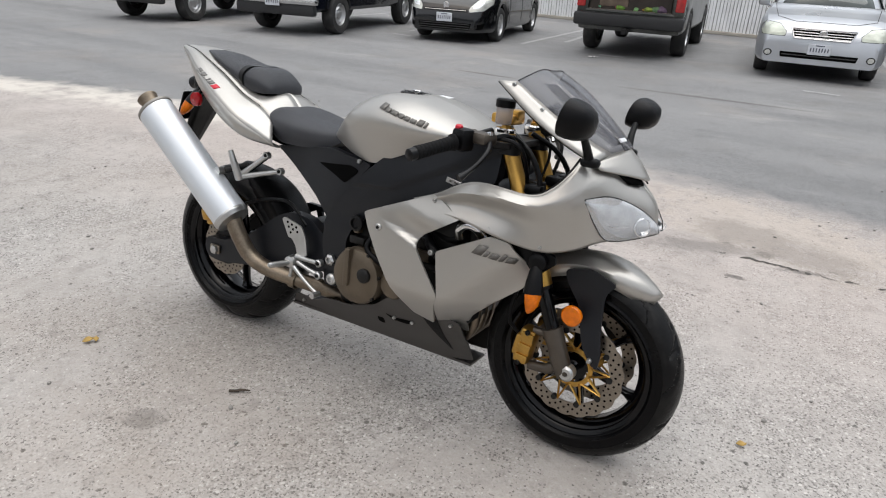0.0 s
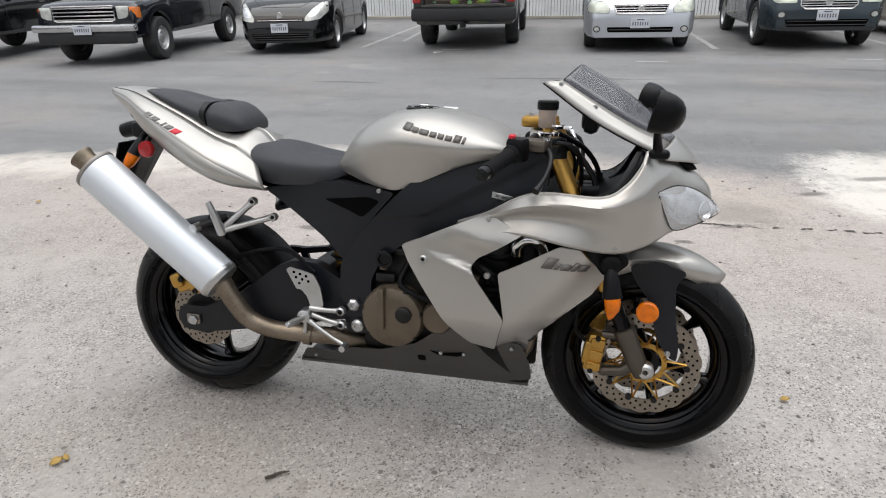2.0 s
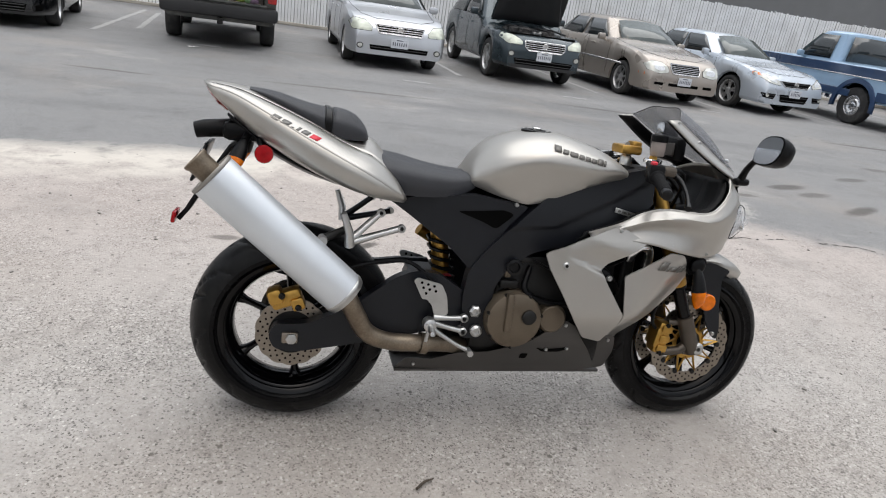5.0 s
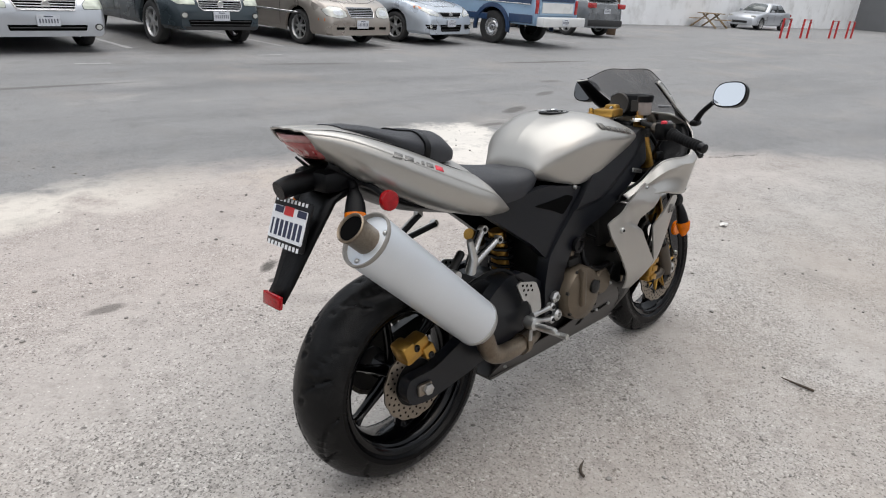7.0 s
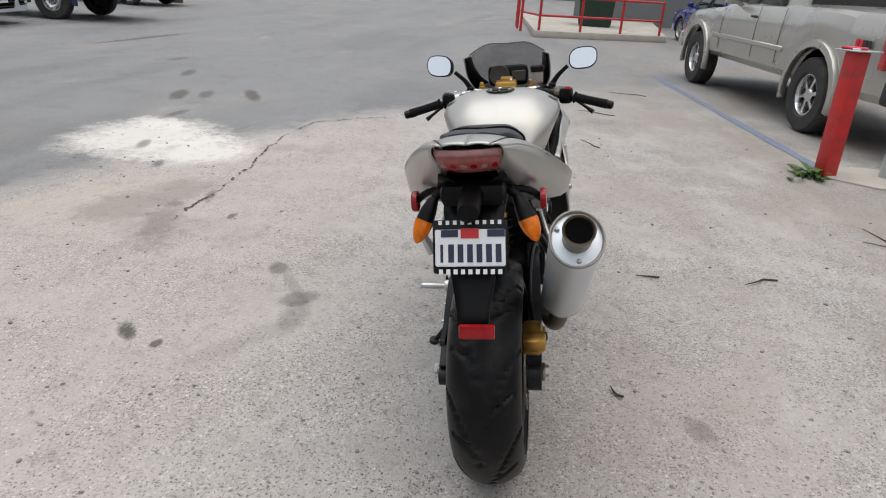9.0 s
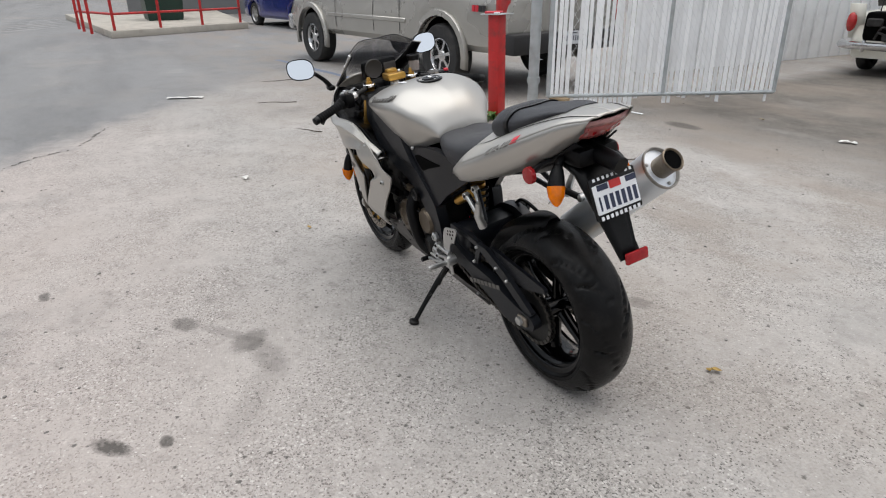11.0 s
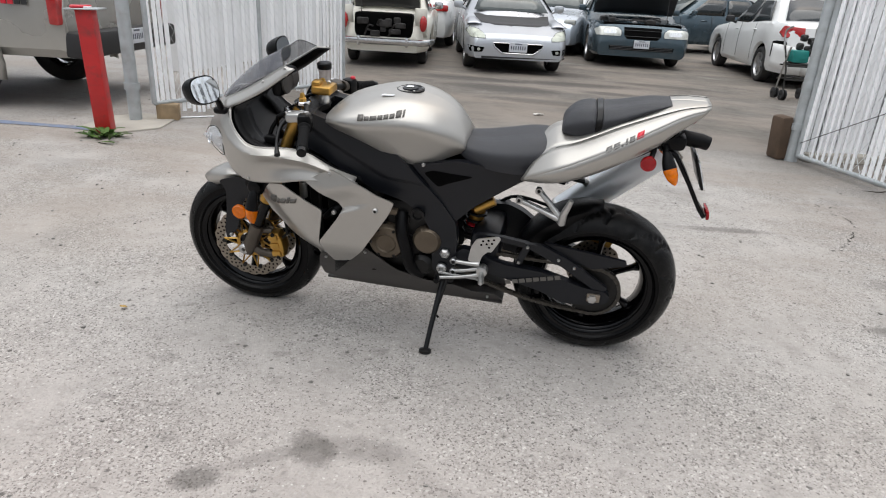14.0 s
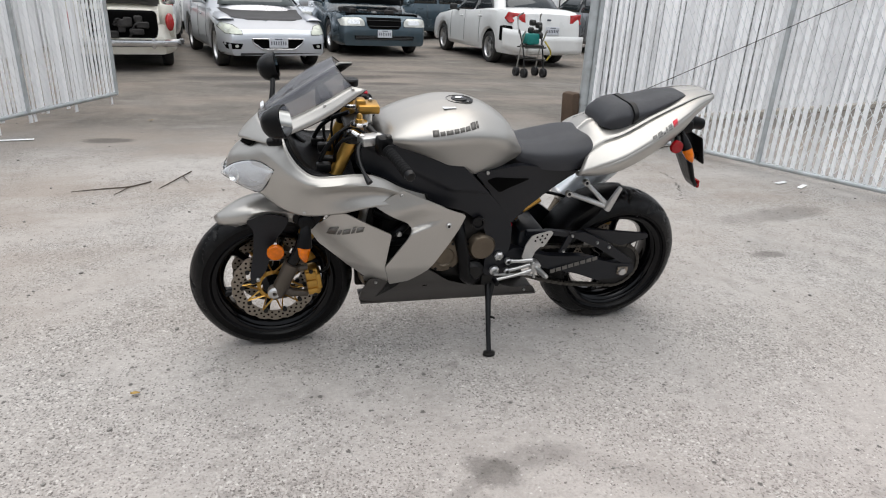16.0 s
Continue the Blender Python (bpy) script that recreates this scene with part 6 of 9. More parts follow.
def picnic_table():
    t = thing("picnic_table", pose(35.2, 16.9, 0, 0, 0, 2), "weathered wooden picnic table by the white wall", "table")
    for k in range(4):
        part("top_board", box(bm_new(), (0, -0.3 + k * 0.2, 0.74), (1.8, 0.18, 0.04), 0.006), WOOD, t)
    for s in (1, -1):
        part("bench_board", box(bm_new(), (0, s * 0.7, 0.44), (1.8, 0.25, 0.04), 0.006), WOOD, t)
        part("frame_leg", tube(bm_new(), [(s * 0.7, -0.75, 0), (s * 0.7, 0.15, 0.72)], 0.045, 4), WOOD, t)
        part("frame_leg", tube(bm_new(), [(s * 0.7, 0.75, 0), (s * 0.7, -0.15, 0.72)], 0.045, 4), WOOD, t)


def red_barriers():
    for x, y in ((31.6, 11.4), (34.0, 11.4), (37.5, 11.3), (40.0, 11.3)):
        t = thing("barrier_post", pose(x, y, 0), "red painted steel barrier hoop", "barrier", "red hoops across the lot")
        part("hoop", tube(bm_new(), [(-0.4, 0, 0), (-0.4, 0, 0.85), (0.4, 0, 0.85), (0.4, 0, 0)], 0.05, 8), RED_PAINT, t)


utility_pole()
picnic_table()
red_barriers()


# tall plain unseen walls, added to close the lot and block low sky light
for nm, c, sz in (("wall_unseen_north", (8, 27, 3.5), (110, 0.4, 7)), ("wall_unseen_west", (-32, 4, 3.5), (0.4, 60, 7)), ("wall_unseen_east", (62, 4, 3.5), (0.4, 60, 7)), ("wall_unseen_south", (-20, -27, 3.5), (90, 0.4, 7))):
    o = new(nm, mesh_of(nm, box(bm_new(), c, sz), GREY_WALL))
    tagged(o, "plain grey unseen wall added to dim the low sky", "wall", kind="structure")

# ---------------- the motorcycle ----------------

# its own frame: x ahead from the rear axle, y to its left, z up in its middle plane
bike = thing("motorcycle", pose(0, -0.0635, 0, -7.8, 0, 1.4), "silver sport motorcycle with gold fork leaning on its side stand", "motorcycle")
RW, FW = Vector((0.0, 0, 0.305)), Vector((1.423, 0, 0.296))


def bolt(parent, p, r=0.009, s=1, mat=None, name="bolt"):
    bm = lathe(bm_new(), [(r, -0.004 * s), (r, 0.002 * s), (r * 0.75, 0.005 * s), (r * 0.45, 0.005 * s), (r * 0.4, 0.002 * s)], 14, "y", p)
    return part(name, bm, mat or ALLOY, parent)


# ---- wheels ----
def petal_disc(c, y, r, inner, petals, holes, depth=0.005):
    """A brake disc with a wavy edge and drilled holes."""
    n = 144
    bm = bm_new()
    rows = [[] for _ in range(4)]
    for k in range(n):
        a = 2 * math.pi * k / n
        wave = r * (1 - 0.030 * (0.5 + 0.5 * math.cos(a * petals)) ** 2)
        for row, (rr, yy) in zip(rows, ((inner, y - depth / 2), (wave, y - depth / 2), (wave, y + depth / 2), (inner, y + depth / 2))):
            row.append((c.x + rr * math.cos(a), yy, c.z + rr * math.sin(a)))
    rows_mesh(bm, rows, close_u=True, close_v=True)
    # the holes are near-black plugs, their shade given by colour
    dark = bm_new()
    for k in range(holes):
        for ring, rr in enumerate((0.20, 0.50, 0.80)):
            a = 2 * math.pi * (k + 0.5 * ring) / holes
            q = inner + (r * 0.97 - inner) * rr
            lathe(dark, [(0.0036, y - depth / 2 - 0.0006), (0.0045, y + depth / 2 + 0.0006)], 8, "y", (c.x + q * math.cos(a), 0, c.z + q * math.sin(a)))
    return bm, dark


def wheel(c, r, w, rim_r, spokes, name, first=36):
    """Rim with spokes and hub, tyre with grooves."""
    bm = bm_new()
    h = w * 0.42
    lip, well = rim_r - 0.009, rim_r - 0.035
    prof = [(lip, -h), (rim_r + 0.006, -h - 0.004), (rim_r + 0.008, -h + 0.008), (rim_r - 0.004, -h + 0.014), (rim_r - 0.020, -h * 0.35), (rim_r - 0.020, h * 0.35),
            (rim_r - 0.004, h - 0.014), (rim_r + 0.008, h - 0.008), (rim_r + 0.006, h + 0.004), (lip, h), (lip - 0.003, h - 0.004), (lip - 0.002, h - 0.014), (lip - 0.009, h - 0.018),
            (well, h * 0.3), (well, -h * 0.3), (lip - 0.009, -h + 0.018), (lip - 0.002, -h + 0.014), (lip - 0.003, -h + 0.004)]
    lathe(bm, prof, 72, closed=True, c=c)
    rim = part(name, bm, RIM_BLACK, bike, "black cast wheel")
    bm = lathe(bm_new(), [(0.018, -0.055), (0.042, -0.055), (0.036, -0.02), (0.036, 0.02), (0.042, 0.055), (0.018, 0.055)], 28, closed=True, c=c)
    part("hub", bm, RIM_BLACK, rim)
    for k in range(spokes):
        a = 2 * math.pi * k / spokes + radians(first)
        u, v = Vector((math.cos(a), 0, math.sin(a))), Vector((-math.sin(a), 0, math.cos(a)))
        rows = []
        for f, wd, th in ((0.03, 0.034, 0.026), (0.08, 0.024, 0.022), (0.14, 0.021, 0.019), (well - 0.022, 0.024, 0.018), (well - 0.006, 0.034, 0.022), (well + 0.006, 0.046, 0.026)):
            p = c + u * f
            rows.append([p + v * wd / 2 * math.cos(q) + Vector((0, th * math.sin(q), 0)) for q in [2 * math.pi * j / 10 for j in range(10)]])
        part("spoke", rows_mesh(bm_new(), rows, close_u=True, cap=True), RIM_BLACK, rim)
    # tyre: side walls and a rounded crown with slanting grooves cut in
    n, m_ = 264, 26
    half = w / 2
    rows = []
    for j in range(m_ + 1):
        q = -1 + 2 * j / m_
        ang = q * radians(82)
        y = half * math.sin(ang) / math.sin(radians(82))
        rr = r - (half * 0.78) * (1 - math.cos(ang)) / (1 - math.cos(radians(82))) * 0.92
        row = []
        for k in range(n):
            a = 2 * math.pi * k / n
            cut = 0.0
            if 0.03 < abs(q) < 0.86:
                ph = (k / n * 8 - (abs(q) - 0.95) ** 2 * 1.1 + (0.5 if q > 0 else 0)) % 1.0
                if ph < 0.058:
                    cut = 0.009
                ph2 = (k / n * 8 - (abs(q) - 0.8) ** 2 * 0.5 + (0.0 if q > 0 else 0.5)) % 1.0
                if ph2 < 0.05 and 0.2 < abs(q) < 0.62:
                    cut = 0.009
            row.append((c.x + (rr - cut) * math.cos(a), y, c.z + (rr - cut) * math.sin(a)))
        rows.append(row)
    side_r = r - half * 0.78 * 0.92
    def ring(rr, y):
        return [(c.x + rr * math.cos(2 * math.pi * k / n), y, c.z + rr * math.sin(2 * math.pi * k / n)) for k in range(n)]
    crown = part("tread", rows_mesh(bm_new(), rows, close_u=True), TREAD, rim, "scuffed grooved tread", smooth=50)
    walls = bm_new()
    for s in (1, -1):
        rows_mesh(walls, [ring(side_r + 0.001, s * half * 0.998), ring(side_r - 0.012, s * half * 0.985), ring((side_r + rim_r) / 2 + 0.003, s * half * 0.96), ring(rim_r + 0.016, s * (h + 0.010)), ring(rim_r + 0.0135, s * (h + 0.012)), ring(rim_r + 0.011, s * (h + 0.009)), ring(rim_r + 0.0055, s * (h + 0.003)), ring(rim_r - 0.002, s * (h - 0.01))], close_u=True)
    part("tyre_wall", walls, RUBBER, rim)
    return rim


rear_wheel = wheel(RW, 0.315, 0.194, 0.217, 6, "rear_wheel", 36)
front_wheel = wheel(FW, 0.303, 0.124, 0.217, 6, "front_wheel", 42)
for s in (1, -1):
    disc, dark = petal_disc(FW, s * 0.068, 0.155, 0.112, 18, 30)
    d = part("front_disc", disc, STEEL, front_wheel, "wavy-edged drilled steel brake disc")
    part("drilling", dark, SHADOW_BLACK, d)
    bm = lathe(bm_new(), [(0.048, s * 0.060 - 0.003), (0.062, s * 0.060 - 0.003), (0.062, s * 0.060 + 0.003), (0.048, s * 0.060 + 0.003)], 30, closed=True, c=FW)
    carrier = part("disc_carrier", bm, GOLD, d, "gold disc carrier")
    for k in range(10):
        a = 2 * math.pi * k / 10
        arm = bm_new()
        for da in (-0.26, 0.26):
            p, q = FW + Vector((math.cos(a + da) * 0.056, s * 0.062, math.sin(a + da) * 0.056)), FW + Vector((math.cos(a + 0.10) * 0.115, s * 0.068, math.sin(a + 0.10) * 0.115))
            tube(arm, [p, q], [0.0065, 0.0052], 6, flat=0.5)
        part("carrier_arm", arm, GOLD, d)
        part("disc_button", lathe(bm_new(), [(0.002, s * 0.068 - s * 0.006), (0.009, s * 0.068 - s * 0.006), (0.009, s * 0.068 + s * 0.006), (0.004, s * 0.068 + s * 0.006)], 12, "y", (FW.x + math.cos(a) * 0.115, 0, FW.z + math.sin(a) * 0.115)), DARK_METAL, d)
disc, dark = petal_disc(RW, -0.098, 0.112, 0.070, 14, 20)
d = part("rear_disc", disc, STEEL, rear_wheel, "wavy-edged drilled steel brake disc")
part("drilling", dark, SHADOW_BLACK, d)
bm = lathe(bm_new(), [(0.03, -0.097), (0.071, -0.097), (0.071, -0.092), (0.03, -0.092)], 30, closed=True, c=RW)
part("disc_carrier", bm, DARK_METAL, d)
# sprocket and chain
bm = bm_new()
teeth = 40
rows = [[], [], [], []]
for k in range(teeth * 4):
    a = 2 * math.pi * k / (teeth * 4)
    rr = 0.104 if k % 4 in (0, 1) else 0.096
    for row, (q, y) in zip(rows, ((0.045, 0.100), (rr, 0.100), (rr, 0.107), (0.045, 0.107))):
        row.append((RW.x + q * math.cos(a), y, RW.z + q * math.sin(a)))
rows_mesh(bm, rows, close_u=True, close_v=True)
part("sprocket", bm, DARK_METAL, rear_wheel)


def chain_path():
    front, rr, fr = Vector((0.545, 0, 0.385)), 0.101, 0.04
    d = (front - RW)
    base = math.atan2(d.z, d.x)
    lean = math.asin((rr - fr) / d.length)
    up, dn = base + math.pi / 2 - lean * -1 - 2 * lean, base - math.pi / 2 + lean
    a0, a1 = base + math.pi / 2 - lean, base - math.pi / 2 + lean
    pts = []
    for k in range(25):
        a = a0 + (2 * math.pi - (a0 - a1)) * k / 24
        pts.append(RW + Vector((math.cos(a), 0, math.sin(a))) * rr)
    low0, low1 = pts[-1], front + Vector((math.cos(a1), 0, math.sin(a1))) * fr
    for k in range(1, 30):
        f = k / 30
        pts.append(low0.lerp(low1, f) + Vector((0, 0, -0.032 * math.sin(math.pi * f))))
    for k in range(9):
        a = a1 + (a0 - a1) * k / 8
        pts.append(front + Vector((math.cos(a), 0, math.sin(a))) * fr)
    up0 = pts[-1]
    for k in range(1, 30):
        pts.append(up0.lerp(pts[0], k / 30))
    return pts + [pts[0]]


path_ = spline(chain_path(), 112)
bm = bm_new()
for k in range(111):
    a, b = path_[k], path_[k + 1]
    mid_, ang = (a + b) / 2, math.degrees(math.atan2(b.z - a.z, b.x - a.x))
    for y in ((0.097, 0.110) if k % 2 else (0.094, 0.113)):
        box(bm, (0, 0, 0), ((b - a).length * 1.25, 0.003, 0.013), m=pose(mid_.x, y, mid_.z, 0, -ang, 0))
part("chain", bm, CHAIN, bike, "dark oily drive chain", smooth=30)

# ---- fork, front brakes ----
LEG0, LEG1 = Vector((1.425, 0, 0.296)), Vector((1.134, 0, 0.945))
for s in (1, -1):
    y = s * 0.104
    at = lambda f: LEG0.lerp(LEG1, f) + Vector((-0.018, y, 0))
    fork = part("fork_tube", tube(bm_new(), [at(0.36), at(0.40), at(0.70), at(0.72), at(0.98)], [0.030, 0.031, 0.031, 0.024, 0.024], 20), GOLD, bike, "gold fork tube")
    part("fork_leg", tube(bm_new(), [at(-0.03), at(0.03), at(0.10), at(0.155), at(0.18), at(0.182)], [0.022, 0.029, 0.028, 0.030, 0.030, 0.022], 18), FORK_LEG, bike, "brown-grey lower fork leg")
    part("fork_rod", tube(bm_new(), [at(0.17), at(0.37)], 0.0215, 18), RIM_BLACK, bike, "black fork rod")
    part("dust_seal", tube(bm_new(), [at(0.345), at(0.362)], 0.0285, 18), BLACK_PLASTIC, fork)
    part("cap_ring", lathe(bm_new(), [(0.029, -0.006), (0.030, 0.002), (0.027, 0.006), (0.012, 0.006)], 24, "z", m=Matrix.Translation(at(1.0))), CHROME, fork)
    part("fork_cap", lathe(bm_new(), [(0.014, 0.004), (0.014, 0.014), (0.010, 0.016), (0.010, 0.026), (0.006, 0.032)], 6, "z", m=Matrix.Translation(at(1.0))), GOLD, fork)
    bm = lathe(bm_new(), [(0.024, s * 0.094), (0.024, s * 0.122), (0.017, s * 0.128), (0.008, s * 0.128), (0.008, s * 0.112)], 20, "y", FW)
    part("axle_nut", bm, ALLOY, bike)
    # caliper on its bracket, behind the leg
    m = pose(1.281, s * 0.088, 0.330, 0, 8, 0)
    bm = box(bm_new(), (0, 0, 0), (0.052, 0.058, 0.118), 0.014, m, 2)
    for z in (-0.036, 0.0, 0.036):
        box(bm, (0.004, s * 0.030, z), (0.040, 0.012, 0.026), 0.005, m, 2)
    box(bm, (-0.020, 0, 0.0), (0.024, 0.064, 0.07), 0.008, m, 2)
    cal = part("front_caliper", bm, GOLD, bike, "gold brake caliper")
    for z in (-0.05, 0.05):
        bolt(cal, (1.281 + 0.008 * (1 if z > 0 else -1), s * 0.122, 0.330 + z), 0.008, s, DARK_METAL)
    part("caliper_bracket", tube(bm_new(), [(1.405, s * 0.096, 0.315), (1.36, s * 0.098, 0.280), (1.300, s * 0.096, 0.272)], [0.022, 0.017, 0.014], 10), FORK_LEG, bike)
    part("caliper_bracket", tube(bm_new(), [(1.385, s * 0.100, 0.385), (1.345, s * 0.100, 0.388), (1.300, s * 0.096, 0.385)], [0.014, 0.011, 0.013], 10), FORK_LEG, bike)
    part("brake_hose", tube(bm_new(), [(1.265, s * 0.095, 0.355), (1.225, s * 0.115, 0.40), (1.235, s * 0.120, 0.50), (1.265, s * 0.115, 0.60), (1.20, s * 0.08, 0.72)], 0.006, 8, smooth=16), BLACK_PLASTIC, bike)
    bm = lathe(bm_new(), [(0.030, s * 0.128), (0.030, s * 0.138), (0.026, s * 0.142), (0.004, s * 0.142)], 24, "y", (1.412, 0, 0.478))
    part("fork_reflector", bm, AMBER, bike, "round amber reflector")
    # mudguard side plate
    gx = [(1.355, 0.592), (1.43, 0.612), (1.512, 0.585), (1.482, 0.55), (1.490, 0.45), (1.506, 0.37), (1.503, 0.330), (1.485, 0.336), (1.448, 0.385), (1.437, 0.42), (1.415, 0.50), (1.375, 0.55)]
    bm = draped(soft(gx, 0.02), lambda x, z: 0.092 + 0.012 * step01(z, 0.55, 0.35), s, 0.006)
    part("mudguard_side", bm, COVER_BLACK, bike, "black plastic mudguard side")
    bolt(bike, (1.478, s * 0.108, 0.352), 0.008, s)
rows = []
for k in range(19):
    a = radians(122 - k * 68 / 18)
    rr = 0.328 + 0.010 * math.sin(k / 18 * math.pi)
    wd = 0.074 * (1 if k < 11 else 1 - ((k - 10.5) / 8) ** 2 * 0.85)
    rows.append([(FW.x + math.cos(a) * (rr - dr), y * wd, FW.z + math.sin(a) * (rr - dr)) for y, dr in ((-1, 0.055), (-0.97, 0.022), (-0.75, 0.006), (-0.4, 0), (0, -0.003), (0.4, 0), (0.75, 0.006), (0.97, 0.022), (1, 0.055))])
part("front_mudguard", rows_mesh(bm_new(), rows), SILVER, bike, thick=0.004)

# yokes, bars, controls
bm = prism(bm_new(), soft([(1.155, -0.14), (1.155, 0.14), (1.10, 0.15), (1.06, 0.13), (1.075, 0.06), (1.05, 0.0), (1.075, -0.06), (1.06, -0.13), (1.10, -0.15)], 0.015), 0.895, 0.915, 0.004, "z")
part("top_yoke", bm, DARK_METAL, bike)
bm = prism(bm_new(), soft([(1.24, -0.15), (1.24, 0.15), (1.17, 0.15), (1.15, 0.0), (1.17, -0.15)], 0.015), 0.70, 0.735, 0.004, "z")
part("bottom_yoke", bm, DARK_METAL, bike)
bm = box(bm_new(), (1.072, 0.0, 0.968), (0.075, 0.085, 0.030), 0.008, seg=2)
box(bm, (1.098, 0.0, 0.982), (0.034, 0.05, 0.03), 0.008, seg=2)
damper = part("steering_damper", bm, GOLD, bike, "gold steering damper")
bolt(damper, (1.06, -0.02, 0.985), 0.008)
lathe_bm = lathe(bm_new(), [(0.020, 0.915), (0.020, 0.94), (0.012, 0.952)], 18, "z", (1.075, 0, 0))
part("stem_nut", lathe_bm, ALLOY, bike)
for s in (1, -1):
    a, b = Vector((1.088, s * 0.135, 0.938)), Vector((1.004, s * 0.405, 0.878))
    at = lambda f: a.lerp(b, f)
    part("clip_on", lathe(bm_new(), [(0.026, -0.018), (0.034, -0.018), (0.034, 0.016), (0.026, 0.016)], 20, "z", m=Matrix.Translation(LEG0.lerp(LEG1, 0.93) + Vector((-0.018, s * 0.104, 0))), closed=True), DARK_METAL, bike)
    part("bar_tube", tube(bm_new(), [at(0.0), at(1.0)], 0.011, 12), DARK_METAL, bike)
    rs, ps = [], []
    for k in range(34):
        ps.append(at(0.50 + k / 33 * 0.46))
        rs.append((0.0192 if k % 3 else 0.0172) - 0.0015 * math.sin(math.pi * k / 33))
    rs[0] = rs[1] = 0.023
    part("grip", tube(bm_new(), ps, rs, 16), GRIP_RUBBER, bike, "ribbed black rubber grip")
    part("bar_end", tube(bm_new(), [at(0.955), at(0.975), at(1.03), at(1.045)], [0.016, 0.017, 0.016, 0.009], 14), BLACK_SATIN, bike)
    sw = box(bm_new(), (0, 0, 0), (0.050, 0.050, 0.062), 0.012, Matrix.Translation(at(0.38)) @ pose(0, 0, 0, 0, 0, s * 17), 2)
    sw = part("switch_housing", sw, BLACK_PLASTIC, bike)
    part("switch_button", box(bm_new(), (0, 0, 0), (0.018, 0.02, 0.014), 0.004, Matrix.Translation(at(0.40) + Vector((-0.012, 0, 0.033)))), DECAL_RED if s < 0 else GREY_PAINT, sw)
    perch = box(bm_new(), (0, 0, 0), (0.07, 0.055, 0.032), 0.01, Matrix.Translation(at(0.28) + Vector((0.035, 0, 0.004))) @ pose(0, 0, 0, 0, 0, s * 17), 2)
    perch = part("lever_perch", perch, ALLOY if s > 0 else FORK_LEG, bike, "cast lever perch")
    part("perch_clamp", tube(bm_new(), [at(0.22), at(0.34)], 0.0195, 14), ALLOY if s > 0 else FORK_LEG, perch)
    part("pivot_screw", lathe(bm_new(), [(0.011, 0), (0.011, 0.006), (0.006, 0.008)], 14, "z", m=Matrix.Translation(at(0.30) + Vector((0.062, 0, 0.018)))), CHROME, perch)
    part("cable_stub", tube(bm_new(), [at(0.26) + Vector((0.05, 0, 0.0)), at(0.10) + Vector((0.075, 0, 0.004)), at(0.0) + Vector((0.085, 0, -0.03))], [0.010, 0.007, 0.006], 8, smooth=10), CHROME if s > 0 else BLACK_PLASTIC, perch)
    lev = tube(bm_new(), [at(0.30) + Vector((0.060, 0, 0.0)), at(0.42) + Vector((0.088, 0, -0.012)), at(0.60) + Vector((0.100, 0, -0.034)), at(0.76) + Vector((0.098, 0, -0.054)), at(0.79) + Vector((0.096, 0, -0.058))], [0.010, 0.008, 0.006, 0.006, 0.0105], 10, smooth=14)
    part("lever", lev, BLACK_SATIN, bike, "black hand lever")
res = part("fluid_reservoir", lathe(bm_new(), [(0.020, 0), (0.023, 0.004), (0.024, 0.045), (0.022, 0.048)], 22, "z", (1.115, -0.125, 0.962)), glassy("cloudy_plastic", (0.42, 0.36, 0.33), 0.6, 0.2), bike, "cloudy plastic brake fluid cup")
part("reservoir_cap", lathe(bm_new(), [(0.027, 0.046), (0.028, 0.05), (0.028, 0.066), (0.024, 0.070)], 22, "z", (1.115, -0.125, 0.962)), BLACK_PLASTIC, res)
for s, (p0, p1, p2) in ((1, ((1.10, 0.18, 0.93), (1.19, 0.17, 0.90), (1.19, 0.09, 0.78))), (-1, ((1.10, -0.18, 0.93), (1.20, -0.17, 0.91), (1.20, -0.09, 0.76)))):
    part("control_cable", tube(bm_new(), [p0, p1, p2, (1.10, s * 0.05, 0.68)], 0.006, 8, smooth=18), BLACK_PLASTIC, bike)
    part("control_cable", tube(bm_new(), [(1.09, s * 0.15, 0.92), (1.15, s * 0.11, 0.93), (1.19, s * 0.08, 0.87), (1.17, s * 0.04, 0.74)], 0.0045, 8, smooth=18), BLACK_PLASTIC, bike)
    part("wire_loom", tube(bm_new(), [(1.13, s * 0.06, 0.93), (1.21, s * 0.10, 0.88), (1.25, s * 0.12, 0.80), (1.18, s * 0.13, 0.74)], 0.008, 8, smooth=18), BLACK_PLASTIC, bike)
# instrument
bm = box(bm_new(), (1.225, 0, 0.985), (0.045, 0.17, 0.085), 0.02, None, 2)
dash = part("instrument_panel", bm, BLACK_PLASTIC, bike)
part("dial", lathe(bm_new(), [(0.040, -0.004), (0.043, 0.0), (0.040, 0.006), (0.036, 0.004)], 26, "x", m=pose(1.203, 0.035, 0.99, 0, 0, 180)), GREY_PAINT, dash)
part("display", box(bm_new(), (1.203, -0.045, 0.985), (0.006, 0.06, 0.045), 0.004), GREY_PAINT, dash)

# ---- frame, engine, swing arm ----
FRAME = [(0.584, 0.631), (0.646, 0.699), (0.700, 0.756), (0.752, 0.804), (0.800, 0.838), (0.852, 0.864), (0.947, 0.888), (1.048, 0.910), (1.112, 0.922), (1.128, 0.873), (1.126, 0.794), (1.043, 0.768), (0.958, 0.723), (0.89, 0.683), (0.829, 0.652), (0.725, 0.622), (0.650, 0.555), (0.622, 0.50), (0.618, 0.325), (0.535, 0.318), (0.522, 0.47), (0.530, 0.552)]
